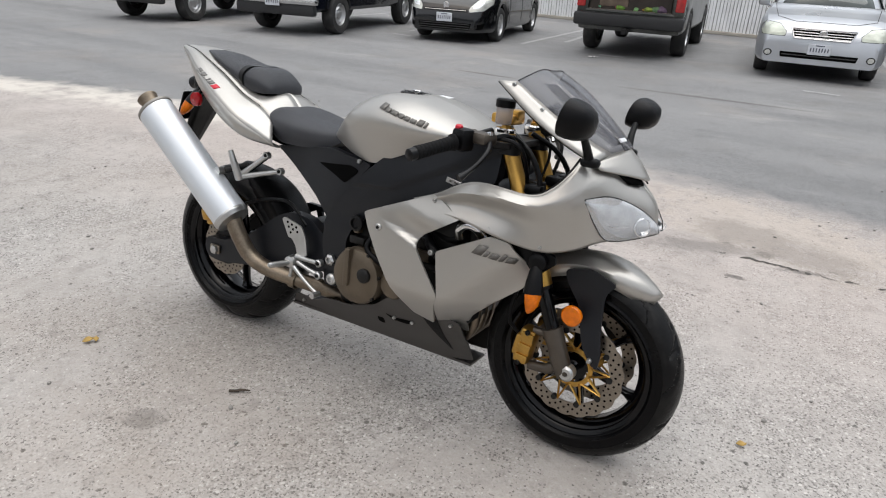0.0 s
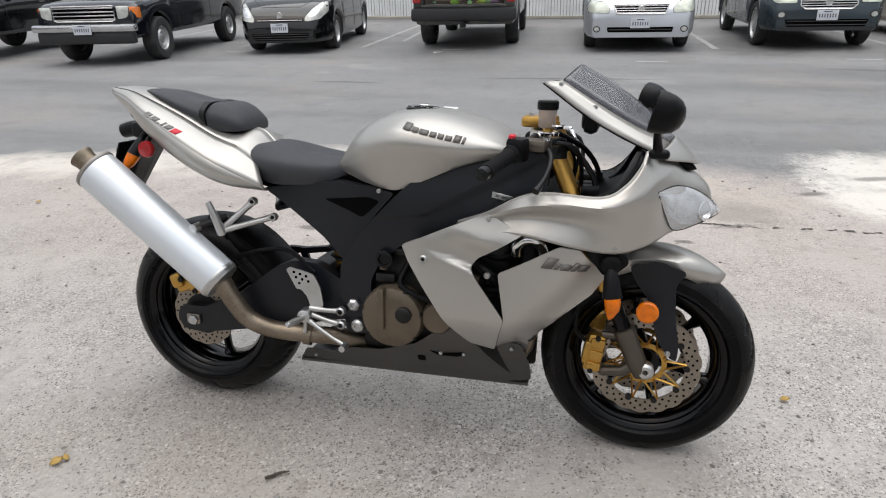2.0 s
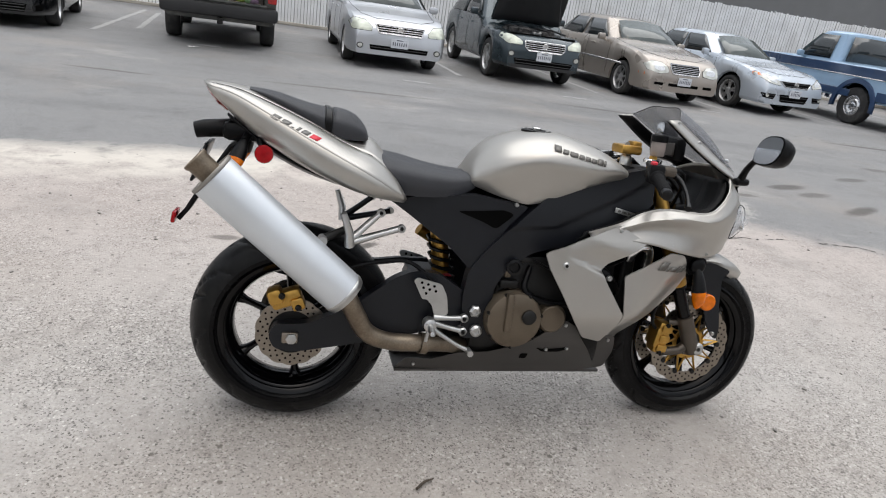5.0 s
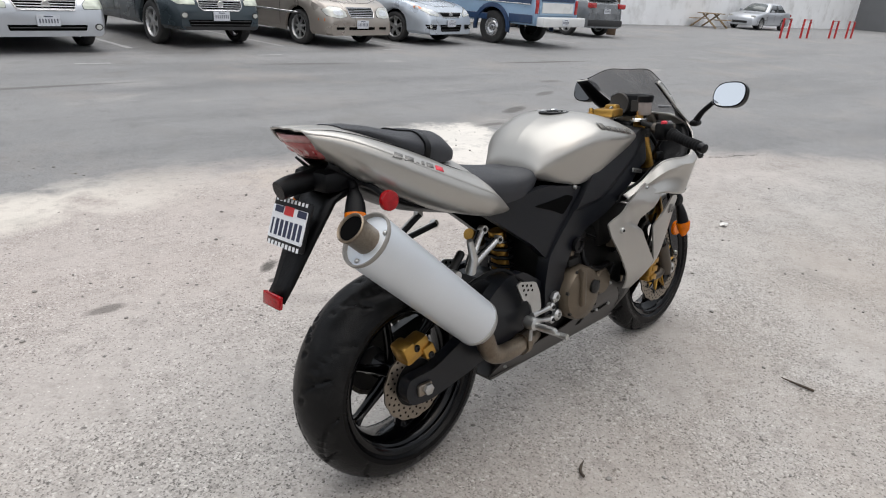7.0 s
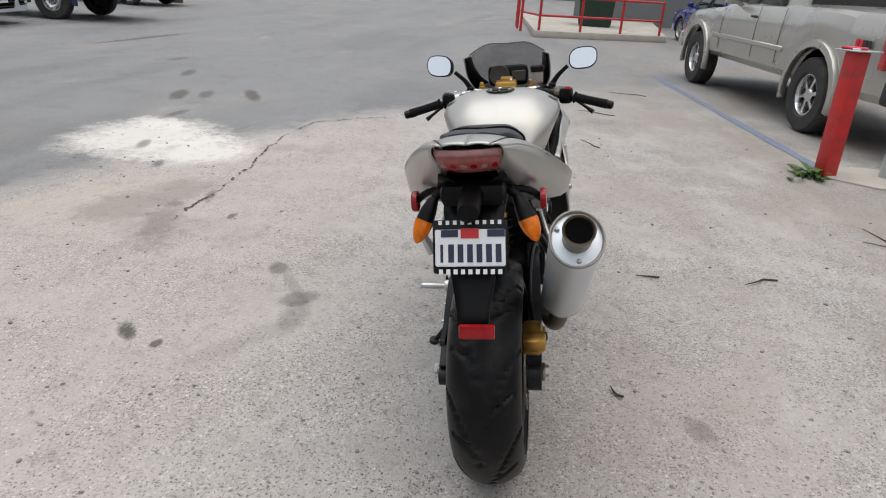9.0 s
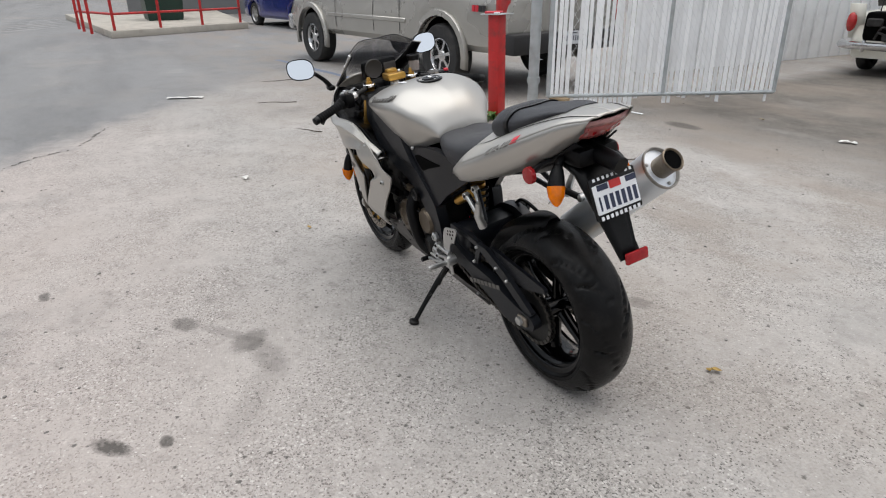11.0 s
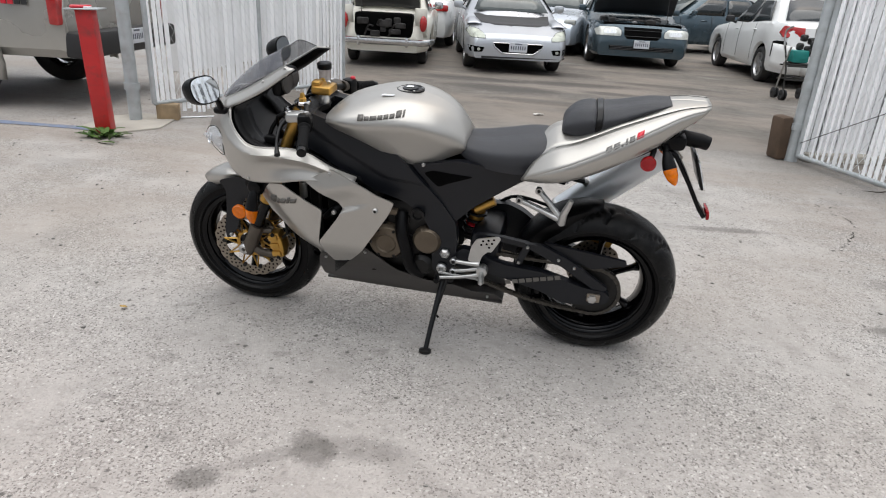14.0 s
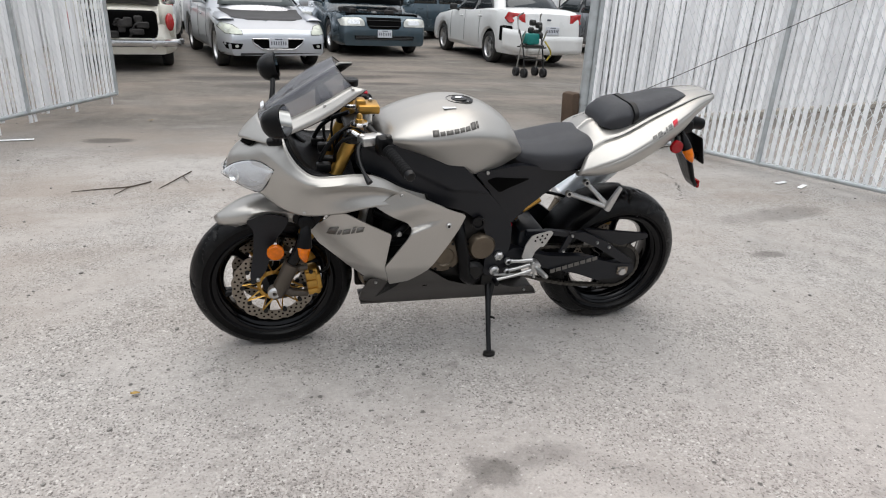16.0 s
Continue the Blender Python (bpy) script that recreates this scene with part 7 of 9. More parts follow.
for s in (1, -1):
    def bulge(x, z):
        return 0.150 + 0.022 * math.sin(math.pi * step01(z, 0.45, 0.95)) - 0.020 * step01(x, 0.98, 1.12) - 0.008 * step01(z, 0.5, 0.3) - 0.006 * step01(0.700 + (x - 0.611) * 0.10 + 0.42 * max(0, x - 0.79) - z, 0.0, 0.012) * step01(z, 0.52, 0.60)
    spar = part("frame_spar", draped(soft(FRAME, 0.02), bulge, s, 0.045, 0.016), FRAME_BLACK, bike, "satin black frame spar")
    for x, z in ((0.567, 0.418), (0.578, 0.352)):
        bm = lathe(bm_new(), [(0.020, s * 0.15), (0.020, s * 0.162), (0.013, s * 0.168), (0.009, s * 0.168), (0.008, s * 0.160)], 6 if z > 0.4 else 16, "y", (x, 0, z))
        part("pivot_bolt", bm, ALLOY, spar)
    bm = lathe(bm_new(), [(0.026, s * 0.163), (0.026, s * 0.174), (0.018, s * 0.176), (0.015, s * 0.168)], 20, "y", (0.672, 0, 0.575))
    part("frame_plug", bm, BLACK_SATIN, spar)
    # plastic cover below the seat
    SUB = [(0.262, 0.752), (0.40, 0.772), (0.53, 0.792), (0.70, 0.768), (0.640, 0.70), (0.592, 0.625), (0.535, 0.552), (0.47, 0.615), (0.31, 0.722)]
    sub = part("side_cover", draped(soft(SUB, 0.015), lambda x, z: 0.112 + 0.04 * step01(x, 0.3, 0.62), s, 0.03), COVER_BLACK, bike, "black plastic side cover")
    SCOOP = [(0.475, 0.735), (0.62, 0.752), (0.655, 0.74), (0.60, 0.69), (0.56, 0.708)]
    # the scoop's opening is a near-black sheet, its shade put into the colour
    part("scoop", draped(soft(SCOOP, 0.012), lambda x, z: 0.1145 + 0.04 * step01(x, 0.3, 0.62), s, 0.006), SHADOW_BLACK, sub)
    bolt(sub, (0.655, s * 0.158, 0.772), 0.007, s)
    # tank side trim between tank and spar
part("engine_block", box(box(box(bm_new(), (0.83, 0, 0.46), (0.40, 0.26, 0.30), 0.03, None, 2), (0.93, 0, 0.60), (0.22, 0.30, 0.16), 0.03, pose(0, 0, 0), 2), (0.74, 0, 0.33), (0.34, 0.22, 0.16), 0.03, None, 2), DARK_METAL, bike, "dark cast engine block")
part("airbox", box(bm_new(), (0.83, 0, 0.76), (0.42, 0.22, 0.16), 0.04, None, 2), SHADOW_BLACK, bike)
part("radiator", box(bm_new(), (1.085, 0, 0.50), (0.045, 0.27, 0.30), 0.008, pose(0, 0, 0)), DARK_METAL, bike)
for s in (1, -1):
    for k in range(2):
        part("coolant_hose", tube(bm_new(), [(1.06, s * 0.12, 0.62 - 0.1 * k), (1.0, s * 0.135, 0.60 - 0.1 * k), (0.93, s * 0.13, 0.62 - 0.12 * k)], 0.018, 12, smooth=12), BLACK_PLASTIC, bike)
part("coolant_pipe", tube(bm_new(), [(1.055, -0.175, 0.628), (1.058, -0.188, 0.652), (1.078, -0.192, 0.672), (1.105, -0.188, 0.670), (1.125, -0.175, 0.645), (1.13, -0.16, 0.60)], 0.017, 14, smooth=18), CHROME, bike, "bright coolant pipe")
part("coolant_pipe", tube(bm_new(), [(1.105, 0.185, 0.672), (1.115, 0.170, 0.60)], 0.015, 14), ALLOY, bike)
# clutch side
bm = lathe(bm_new(), [(0.096, -0.13), (0.096, -0.168), (0.090, -0.182), (0.070, -0.190), (0.045, -0.192), (0.01, -0.192)], 36, "y", (0.695, 0, 0.400))
box(bm, (0.668, -0.190, 0.43), (0.024, 0.03, 0.13), 0.008, pose(0, 0, 0, 0, 0, 0), 2)
lathe(bm, [(0.05, -0.13), (0.05, -0.16), (0.042, -0.17), (0.01, -0.17)], 26, "y", (0.83, 0, 0.405))
cl = part("clutch_cover", bm, BRONZE, bike, "bronze clutch cover")
part("oil_cap", lathe(bm_new(), [(0.024, -0.188), (0.024, -0.200), (0.019, -0.204), (0.004, -0.204)], 20, "y", (0.737, 0, 0.418)), DARK_METAL, cl)
for k in range(7):
    a = k * 2 * math.pi / 7 + 0.2
    bolt(cl, (0.695 + 0.092 * math.cos(a), -0.178, 0.400 + 0.092 * math.sin(a)), 0.006, -1, DARK_METAL)
bm = lathe(bm_new(), [(0.072, 0.12), (0.072, 0.158), (0.064, 0.170), (0.04, 0.176), (0.035, 0.170), (0.01, 0.170)], 32, "y", (0.795, 0, 0.44))
st = part("generator_cover", bm, BRONZE, bike, "bronze generator cover")
part("gear_cover", lathe(bm_new(), [(0.056, 0.12), (0.056, 0.150), (0.046, 0.162), (0.01, 0.162)], 28, "y", (0.640, 0, 0.46)), BRONZE, bike)
for k in range(6):
    a = k * math.pi / 3
    bolt(st, (0.795 + 0.060 * math.cos(a), 0.170, 0.44 + 0.060 * math.sin(a)), 0.006, 1, DARK_METAL)
part("water_hose", tube(bm_new(), [(0.74, 0.13, 0.56), (0.735, 0.165, 0.50), (0.715, 0.17, 0.42), (0.70, 0.155, 0.34), (0.66, 0.13, 0.30)], 0.024, 14, smooth=18), BLACK_PLASTIC, bike)
part("water_pump", lathe(bm_new(), [(0.045, 0.11), (0.045, 0.14), (0.03, 0.155), (0.01, 0.155)], 22, "y", (0.66, 0, 0.345)), DARK_METAL, bike)
part("breather_hose", tube(bm_new(), [(0.74, -0.13, 0.57), (0.72, -0.165, 0.50), (0.80, -0.16, 0.46), (0.90, -0.14, 0.45)], 0.010, 10, smooth=16), BLACK_PLASTIC, bike)
rnd = random.Random(21)
for k in range(16):
    s = 1 if k % 2 else -1
    x, z = rnd.uniform(0.66, 1.0), rnd.uniform(0.50, 0.64)
    part("engine_fitting", box(bm_new(), (x, s * rnd.uniform(0.12, 0.145), z), (rnd.uniform(0.02, 0.06), 0.04, rnd.uniform(0.015, 0.04)), 0.006, None, 2), (DARK_METAL, BLACK_PLASTIC, BRONZE)[k % 3], bike)
for k in range(8):
    s = 1 if k % 2 else -1
    x0, z0 = rnd.uniform(0.64, 0.8), rnd.uniform(0.34, 0.62)
    part("wiring", tube(bm_new(), [(x0, s * 0.12, z0), (x0 + 0.06, s * 0.15, z0 + rnd.uniform(-0.06, 0.06)), (x0 + 0.16, s * 0.14, z0 + rnd.uniform(-0.05, 0.08))], 0.005, 7, smooth=10), BLACK_PLASTIC, bike)
# headers in front of the engine
for k in range(4):
    y = -0.075 + 0.05 * k
    part("header_pipe", tube(bm_new(), [(1.03, y, 0.52), (1.085, y, 0.44), (1.08, y * 0.9, 0.30), (0.98, y * 0.7, 0.235), (0.80, y * 0.4, 0.22)], 0.019, 12, smooth=20), PIPE, bike)
# swing arm
SWR = [(-0.055, 0.345), (0.04, 0.350), (0.167, 0.405), (0.30, 0.508), (0.36, 0.535), (0.44, 0.53), (0.53, 0.475), (0.56, 0.42), (0.54, 0.36), (0.40, 0.330), (0.24, 0.298), (0.02, 0.258), (-0.05, 0.265), (-0.07, 0.305)]
sw = part("swing_arm", draped(soft(SWR, 0.02), lambda x, z: 0.142 - 0.012 * step01(x, 0.1, 0.5), -1, 0.038, 0.04), FRAME_BLACK, bike, "black swing arm")
SWL = [(0.50, 0.440), (0.398, 0.408), (0.34, 0.392), (0.195, 0.384), (0.033, 0.340), (-0.046, 0.332), (-0.066, 0.310), (-0.056, 0.283), (-0.001, 0.268), (0.103, 0.262), (0.203, 0.302), (0.375, 0.341), (0.52, 0.352), (0.55, 0.40)]
sl = part("swing_arm_left", draped(soft(SWL, 0.012), lambda x, z: 0.150 - 0.012 * step01(x, 0.1, 0.5), 1, 0.034, 0.04), FRAME_BLACK, bike, "black swing arm beam")
for outline, y, th in (([(0.270, 0.496), (0.205, 0.496), (0.099, 0.447), (-0.052, 0.346), (-0.026, 0.320), (0.125, 0.416), (0.245, 0.473)], 0.146, 0.018),
                       ([(0.455, 0.510), (0.351, 0.508), (0.250, 0.494), (0.262, 0.474), (0.349, 0.488), (0.455, 0.490)], 0.140, 0.02),
                       ([(0.300, 0.405), (0.276, 0.405), (0.244, 0.486), (0.270, 0.490)], 0.142, 0.012)):
    part("brace", draped(soft(outline, 0.006), lambda x, z: y, 1, th, 0.05), FRAME_BLACK, sl)
part("chain_guard", draped(soft([(0.20, 0.500), (0.104, 0.488), (-0.103, 0.461), (-0.108, 0.443), (0.011, 0.413), (0.097, 0.441)], 0.006), lambda x, z: 0.128, 1, 0.014), COVER_BLACK, bike, "black chain guard")
for x, z in ((0.258, 0.484), (0.140, 0.446), (0.080, 0.420), (0.286, 0.416)):
    bolt(sl, (x, 0.150, z), 0.006, 1)
m = pose(0.222, 0.1515, 0.350, 90, -14, 180)
for k in range(8):
    part("embossed_mark", bars(bm_new(), [(-0.100 + 0.027 * k, 0.021)], 0.017, 0.0015, m), DECAL, sl)
part("arm_label", box(bm_new(), (0.16, 0.118, 0.432), (0.045, 0.003, 0.026), 0.001), DECAL_PALE, bike)
part("arm_bridge", box(bm_new(), (0.42, 0, 0.44), (0.12, 0.24, 0.13), 0.03, None, 2), FRAME_BLACK, bike)
for s, y in ((-1, -0.146), (1, 0.153)):
    blk = part("chain_adjuster", box(bm_new(), (-0.005, y, 0.305), (0.050, 0.014, 0.036), 0.006, pose(0, 0, 0), 2), STEEL, bike)
    part("axle_nut", lathe(bm_new(), [(0.017, y), (0.017, y + s * 0.016), (0.011, y + s * 0.018)], 6, "y", (0, 0, 0.305)), ALLOY, blk)
# rear caliper
m = pose(-0.022, -0.118, 0.425, 0, -20, 0)
bm = box(bm_new(), (0, 0, 0), (0.095, 0.055, 0.052), 0.012, m, 2)
box(bm, (-0.028, -0.006, 0.018), (0.045, 0.066, 0.05), 0.012, m, 2)
box(bm, (0.03, -0.012, -0.022), (0.04, 0.05, 0.04), 0.008, m, 2)
rc = part("rear_caliper", bm, GOLD, bike, "gold rear brake caliper")
bolt(rc, (-0.035, -0.155, 0.44), 0.010, -1, DARK_METAL)
bolt(rc, (0.015, -0.155, 0.405), 0.010, -1, DARK_METAL)
part("rear_brake_hose", tube(bm_new(), [(0.01, -0.12, 0.45), (0.10, -0.11, 0.50), (0.22, -0.11, 0.545), (0.34, -0.12, 0.56), (0.43, -0.13, 0.50)], 0.007, 8, smooth=20), BLACK_PLASTIC, bike)
# shock
part("shock_body", tube(bm_new(), [(0.455, 0.0, 0.64), (0.475, 0.0, 0.50)], 0.03, 16), GOLD, bike, "gold shock absorber")
for s in (1,):
    part("shock_reservoir", tube(bm_new(), [(0.40, 0.075, 0.625), (0.47, 0.085, 0.585)], 0.020, 16), GOLD, bike)
sp = [(0.455 + 0.0008 * k + 0.04 * math.cos(k * 0.9), 0.04 * math.sin(k * 0.9), 0.63 - 0.0042 * k) for k in range(48)]
part("shock_spring", tube(bm_new(), sp, 0.006, 7), BLACK_SATIN, bike)
part("preload_ring", lathe(bm_new(), [(0.036, 0), (0.036, 0.018), (0.03, 0.02)], 20, "z", (0.478, 0, 0.47)), DECAL_RED, bike)
# rear hugger
rows = []
for k in range(15):
    a = radians(24 + k * 66 / 14)
    rr = 0.327
    wd = 0.088 if k < 7 else 0.088 * (1 - ((k - 6) / 9) ** 2 * 0.8)
    rows.append([(RW.x + math.cos(a) * (rr - dr), y * wd, RW.z + math.sin(a) * (rr - dr)) for y, dr in ((-1, 0.06), (-0.95, 0.018), (-0.6, 0.0), (0, -0.004), (0.6, 0.0), (0.95, 0.018), (1, 0.06))])
part("rear_hugger", rows_mesh(bm_new(), rows), BLACK_PLASTIC, bike, thick=0.004)

# ---- exhaust ----
ra, rb = Vector((-0.240, -0.232, 0.806)), Vector((0.152, -0.205, 0.468))
ax = (rb - ra).normalized()
rot_ = ax.to_track_quat("X", "Z").to_matrix().to_4x4()
L = (rb - ra).length
m = Matrix.Translation(ra) @ rot_ @ Matrix.Diagonal((1, 0.97, 1.06, 1))
sil = part("silencer", lathe(bm_new(), [(0.058, 0.012), (0.063, 0.014), (0.064, 0.03), (0.064, L - 0.03), (0.063, L - 0.014), (0.058, L - 0.012)], 44, "x", m=m), SILENCER, bike, "brushed pale metal silencer")
part("end_band", lathe(bm_new(), [(0.030, 0.014), (0.058, 0.012), (0.0615, 0.002), (0.0645, 0.002), (0.0655, 0.005), (0.0655, 0.011), (0.064, 0.013)], 44, "x", m=m), END_METAL, sil)
part("front_band", lathe(bm_new(), [(0.064, L - 0.020), (0.0652, L - 0.018), (0.0650, L - 0.010), (0.0635, L - 0.008), (0.060, L + 0.002), (0.045, L + 0.006), (0.03, L + 0.008)], 44, "x", m=m), ALLOY, sil)
part("tail_tip", lathe(bm_new(), [(0.033, 0.016), (0.0335, -0.038), (0.0365, -0.043), (0.0372, -0.050), (0.0345, -0.053), (0.0305, -0.048), (0.0295, -0.020), (0.024, -0.018), (0.023, 0.05), (0.004, 0.06)], 34, "x", m=Matrix.Translation(ra) @ rot_), PIPE, sil, "dark heat-stained outlet")
part("tip_bore", lathe(bm_new(), [(0.0302, -0.047), (0.0285, -0.022), (0.0225, -0.0185), (0.0223, 0.045), (0.002, 0.047)], 30, "x", m=Matrix.Translation(ra) @ rot_), SHADOW_BLACK, sil)
for k in range(3):
    a = 2 * math.pi * k / 3 + 0.5
    p = Matrix.Translation(ra) @ rot_ @ Vector((0.010, 0.049 * math.cos(a), 0.052 * math.sin(a)))
    bmr = bm_new()
    bmesh.ops.create_icosphere(bmr, subdivisions=2, radius=0.006, matrix=Matrix.Translation(p))
    part("rivet", bmr, ALLOY, sil)
part("link_pipe", tube(bm_new(), [tuple(rb), (0.185, -0.198, 0.405), (0.225, -0.185, 0.345), (0.30, -0.168, 0.312), (0.42, -0.145, 0.300), (0.50, -0.108, 0.285), (0.60, -0.04, 0.245)], [0.030, 0.029, 0.028, 0.028, 0.027, 0.029, 0.031], 18, smooth=28), PIPE, bike, "heat-stained link pipe")
part("pipe_clamp", lathe(bm_new(), [(0.031, -0.012), (0.034, -0.012), (0.034, 0.012), (0.031, 0.012)], 24, "x", m=Matrix.Translation((0.41, -0.148, 0.300)) @ pose(0, 0, 0, 0, 8, 8), closed=True), PIPE, bike)

# ---- rearsets, pegs, stand ----
for s in (1, -1):
    y = s * 0.172
    PL = [(0.356, 0.516), (0.368, 0.525), (0.446, 0.507), (0.466, 0.469), (0.476, 0.407), (0.432, 0.400), (0.422, 0.436), (0.402, 0.457), (0.388, 0.456)]
    pl = part("heel_plate", draped(soft(PL, 0.012), lambda x, z: 0.172, s, 0.005), ALLOY, bike, "drilled alloy heel plate")
    for x, z in ((0.382, 0.510), (0.402, 0.505), (0.422, 0.500), (0.388, 0.494), (0.408, 0.489), (0.428, 0.484), (0.398, 0.476)):
        part("drilling", lathe(bm_new(), [(0.0045, s * 0.1665), (0.0045, s * 0.1728)], 10, "y", (x, 0, z)), SHADOW_BLACK, pl)
    for p in ([(0.430, y, 0.398), (0.48, y, 0.397), (0.530, s * 0.168, 0.398)], [(0.430, y, 0.380), (0.48, y, 0.366), (0.530, s * 0.168, 0.354)]):
        br = part("footrest_arm", tube(bm_new(), p, [0.010, 0.0075, 0.009], 10, smooth=8), ALLOY, bike)
        part("arm_eye", lathe(bm_new(), [(0.0125, s * 0.158), (0.0135, s * 0.176), (0.009, s * 0.180), (0.006, s * 0.176)], 16, "y", (0.530, 0, p[2][2])), ALLOY, br)
        bolt(br, (0.530, s * 0.178, p[2][2]), 0.006, s, DARK_METAL)
    part("footrest_boss", lathe(bm_new(), [(0.020, s * 0.160), (0.022, s * 0.172), (0.020, s * 0.196), (0.012, s * 0.20)], 18, "y", (0.418, 0, 0.378)), ALLOY, bike)
    part("footrest", tube(bm_new(), [(0.418, s * 0.190, 0.376), (0.414, s * 0.235, 0.379), (0.410, s * 0.275, 0.383), (0.408, s * 0.282, 0.385)], [0.009, 0.011, 0.010, 0.006], 12), ALLOY, bike, "alloy footrest")
    part("foot_lever", tube(bm_new(), [(0.425, s * 0.186, 0.368), (0.46, s * 0.188, 0.345), (0.51, s * 0.19, 0.316), (0.550, s * 0.192, 0.298)] if s < 0 else [(0.425, s * 0.186, 0.362), (0.47, s * 0.188, 0.350), (0.53, s * 0.19, 0.338), (0.585, s * 0.192, 0.33)], [0.009, 0.007, 0.006, 0.007], 10, smooth=12), ALLOY, bike)
    part("lever_tip", tube(bm_new(), [(0.585, s * 0.185, 0.33), (0.586, s * 0.222, 0.33)] if s > 0 else [(0.550, s * 0.185, 0.298), (0.551, s * 0.222, 0.298)], 0.010, 12), BLACK_PLASTIC if s > 0 else ALLOY, bike)
    part("heel_rod", tube(bm_new(), [(0.42, s * 0.178, 0.39), (0.412, s * 0.180, 0.32)], 0.006, 8), ALLOY, bike)
    # pillion bracket
    y = s * 0.165
    for a, b in (((0.240, 0.712), (0.150, 0.628)), ((0.306, 0.668), (0.150, 0.622))):
        arm = part("pillion_bracket", tube(bm_new(), [(a[0], s * 0.138, a[1]), ((a[0] + b[0]) / 2, s * 0.155, (a[1] + b[1]) / 2), (b[0], y + s * 0.01, b[1])], [0.009, 0.0095, 0.011], 10, smooth=8), ALLOY, bike)
        # added black bar paints the shade on the arm's inner side
        part("inner_shade", tube(bm_new(), [(a[0], s * 0.131, a[1]), ((a[0] + b[0]) / 2, s * 0.148, (a[1] + b[1]) / 2), (b[0], y + s * 0.003, b[1])], [0.0095, 0.0098, 0.0115], 10, smooth=8), FRAME_BLACK, arm, "black bar for the bracket's shaded inner side")
        part("bracket_eye", lathe(bm_new(), [(0.0125, s * 0.130), (0.0130, s * 0.146), (0.0118, s * 0.149), (0.0085, s * 0.149), (0.0080, s * 0.145), (0.002, s * 0.145)], 18, "y", (a[0], 0, a[1])), ALLOY, arm)
        bolt(arm, (a[0], s * 0.146, a[1]), 0.0058, s, DARK_METAL)
    part("pillion_peg", tube(bm_new(), [(0.150, y + s * 0.012, 0.615), (0.145, y + s * 0.03, 0.66), (0.125, y + s * 0.035, 0.715)], [0.016, 0.013, 0.009], 10), ALLOY, bike, "folded alloy pillion peg")
part("silencer_hanger", tube(bm_new(), [(0.15, -0.14, 0.66), (0.07, -0.18, 0.63)], 0.012, 12), DARK_METAL, bike)
part("hanger_bolt", lathe(bm_new(), [(0.014, -0.01), (0.014, 0.03), (0.008, 0.034)], 16, "y", (0.07, -0.20, 0.63)), ALLOY, bike)
part("linkage_rod", tube(bm_new(), [(0.585, 0.178, 0.345), (0.44, 0.175, 0.335), (0.42, 0.178, 0.33)], 0.005, 8), ALLOY, bike)
stand = part("side_stand", tube(bm_new(), [(0.575, 0.10, 0.275), (0.588, 0.165, 0.205), (0.600, 0.235, 0.118), (0.607, 0.288, 0.050)], [0.015, 0.012, 0.010, 0.010], 12), BLACK_SATIN, bike, "black side stand, down")
part("stand_foot", lathe(bm_new(), [(0.012, 0.010), (0.021, 0.006), (0.022, -0.005), (0.018, -0.008)], 18, "z", m=pose(0.608, 0.294, 0.048, 7.8, 0, 0) @ Matrix.Diagonal((1.15, 0.9, 1, 1))), DARK_METAL, stand)
part("stand_tang", tube(bm_new(), [(0.592, 0.20, 0.160), (0.578, 0.215, 0.166), (0.574, 0.222, 0.165)], 0.005, 8), BLACK_SATIN, stand)
part("stand_spring", tube(bm_new(), [(0.56, 0.12, 0.29), (0.585, 0.165, 0.19)], 0.008, 8), DARK_METAL, stand)
part("stand_bracket", box(bm_new(), (0.575, 0.10, 0.29), (0.08, 0.05, 0.05), 0.01, None, 2), DARK_METAL, bike)

# ---- bodywork ----
def ring_body(stations, n=36):
    """A closed body over stations of x and half sections: lists of (y, z) from the top middle down."""
    rows = []
    for x, half in stations:
        p = spline([(x, y, z) for y, z in half], n)
        rows.append([tuple(q) for q in p] + [(q.x, -q.y, q.z) for q in p[-2:0:-1]])
    return rows_mesh(bm_new(), rows, close_u=True, cap=True)


def blend(keys, xs):
    """Half sections at the xs, glided between keyed ones: keys of (x, [(y, z), ...])."""
    out = []
    pts = [spline([(k[0], *k[1][j]) for k in keys], 90) for j in range(len(keys[0][1]))]
    for x in xs:
        half = []
        for line in pts:
            lx = [q.x for q in line]
            half.append((max(0.0, float(np.interp(x, lx, [q.y for q in line]))), float(np.interp(x, lx, [q.z for q in line]))))
        out.append((x, half))
    return out


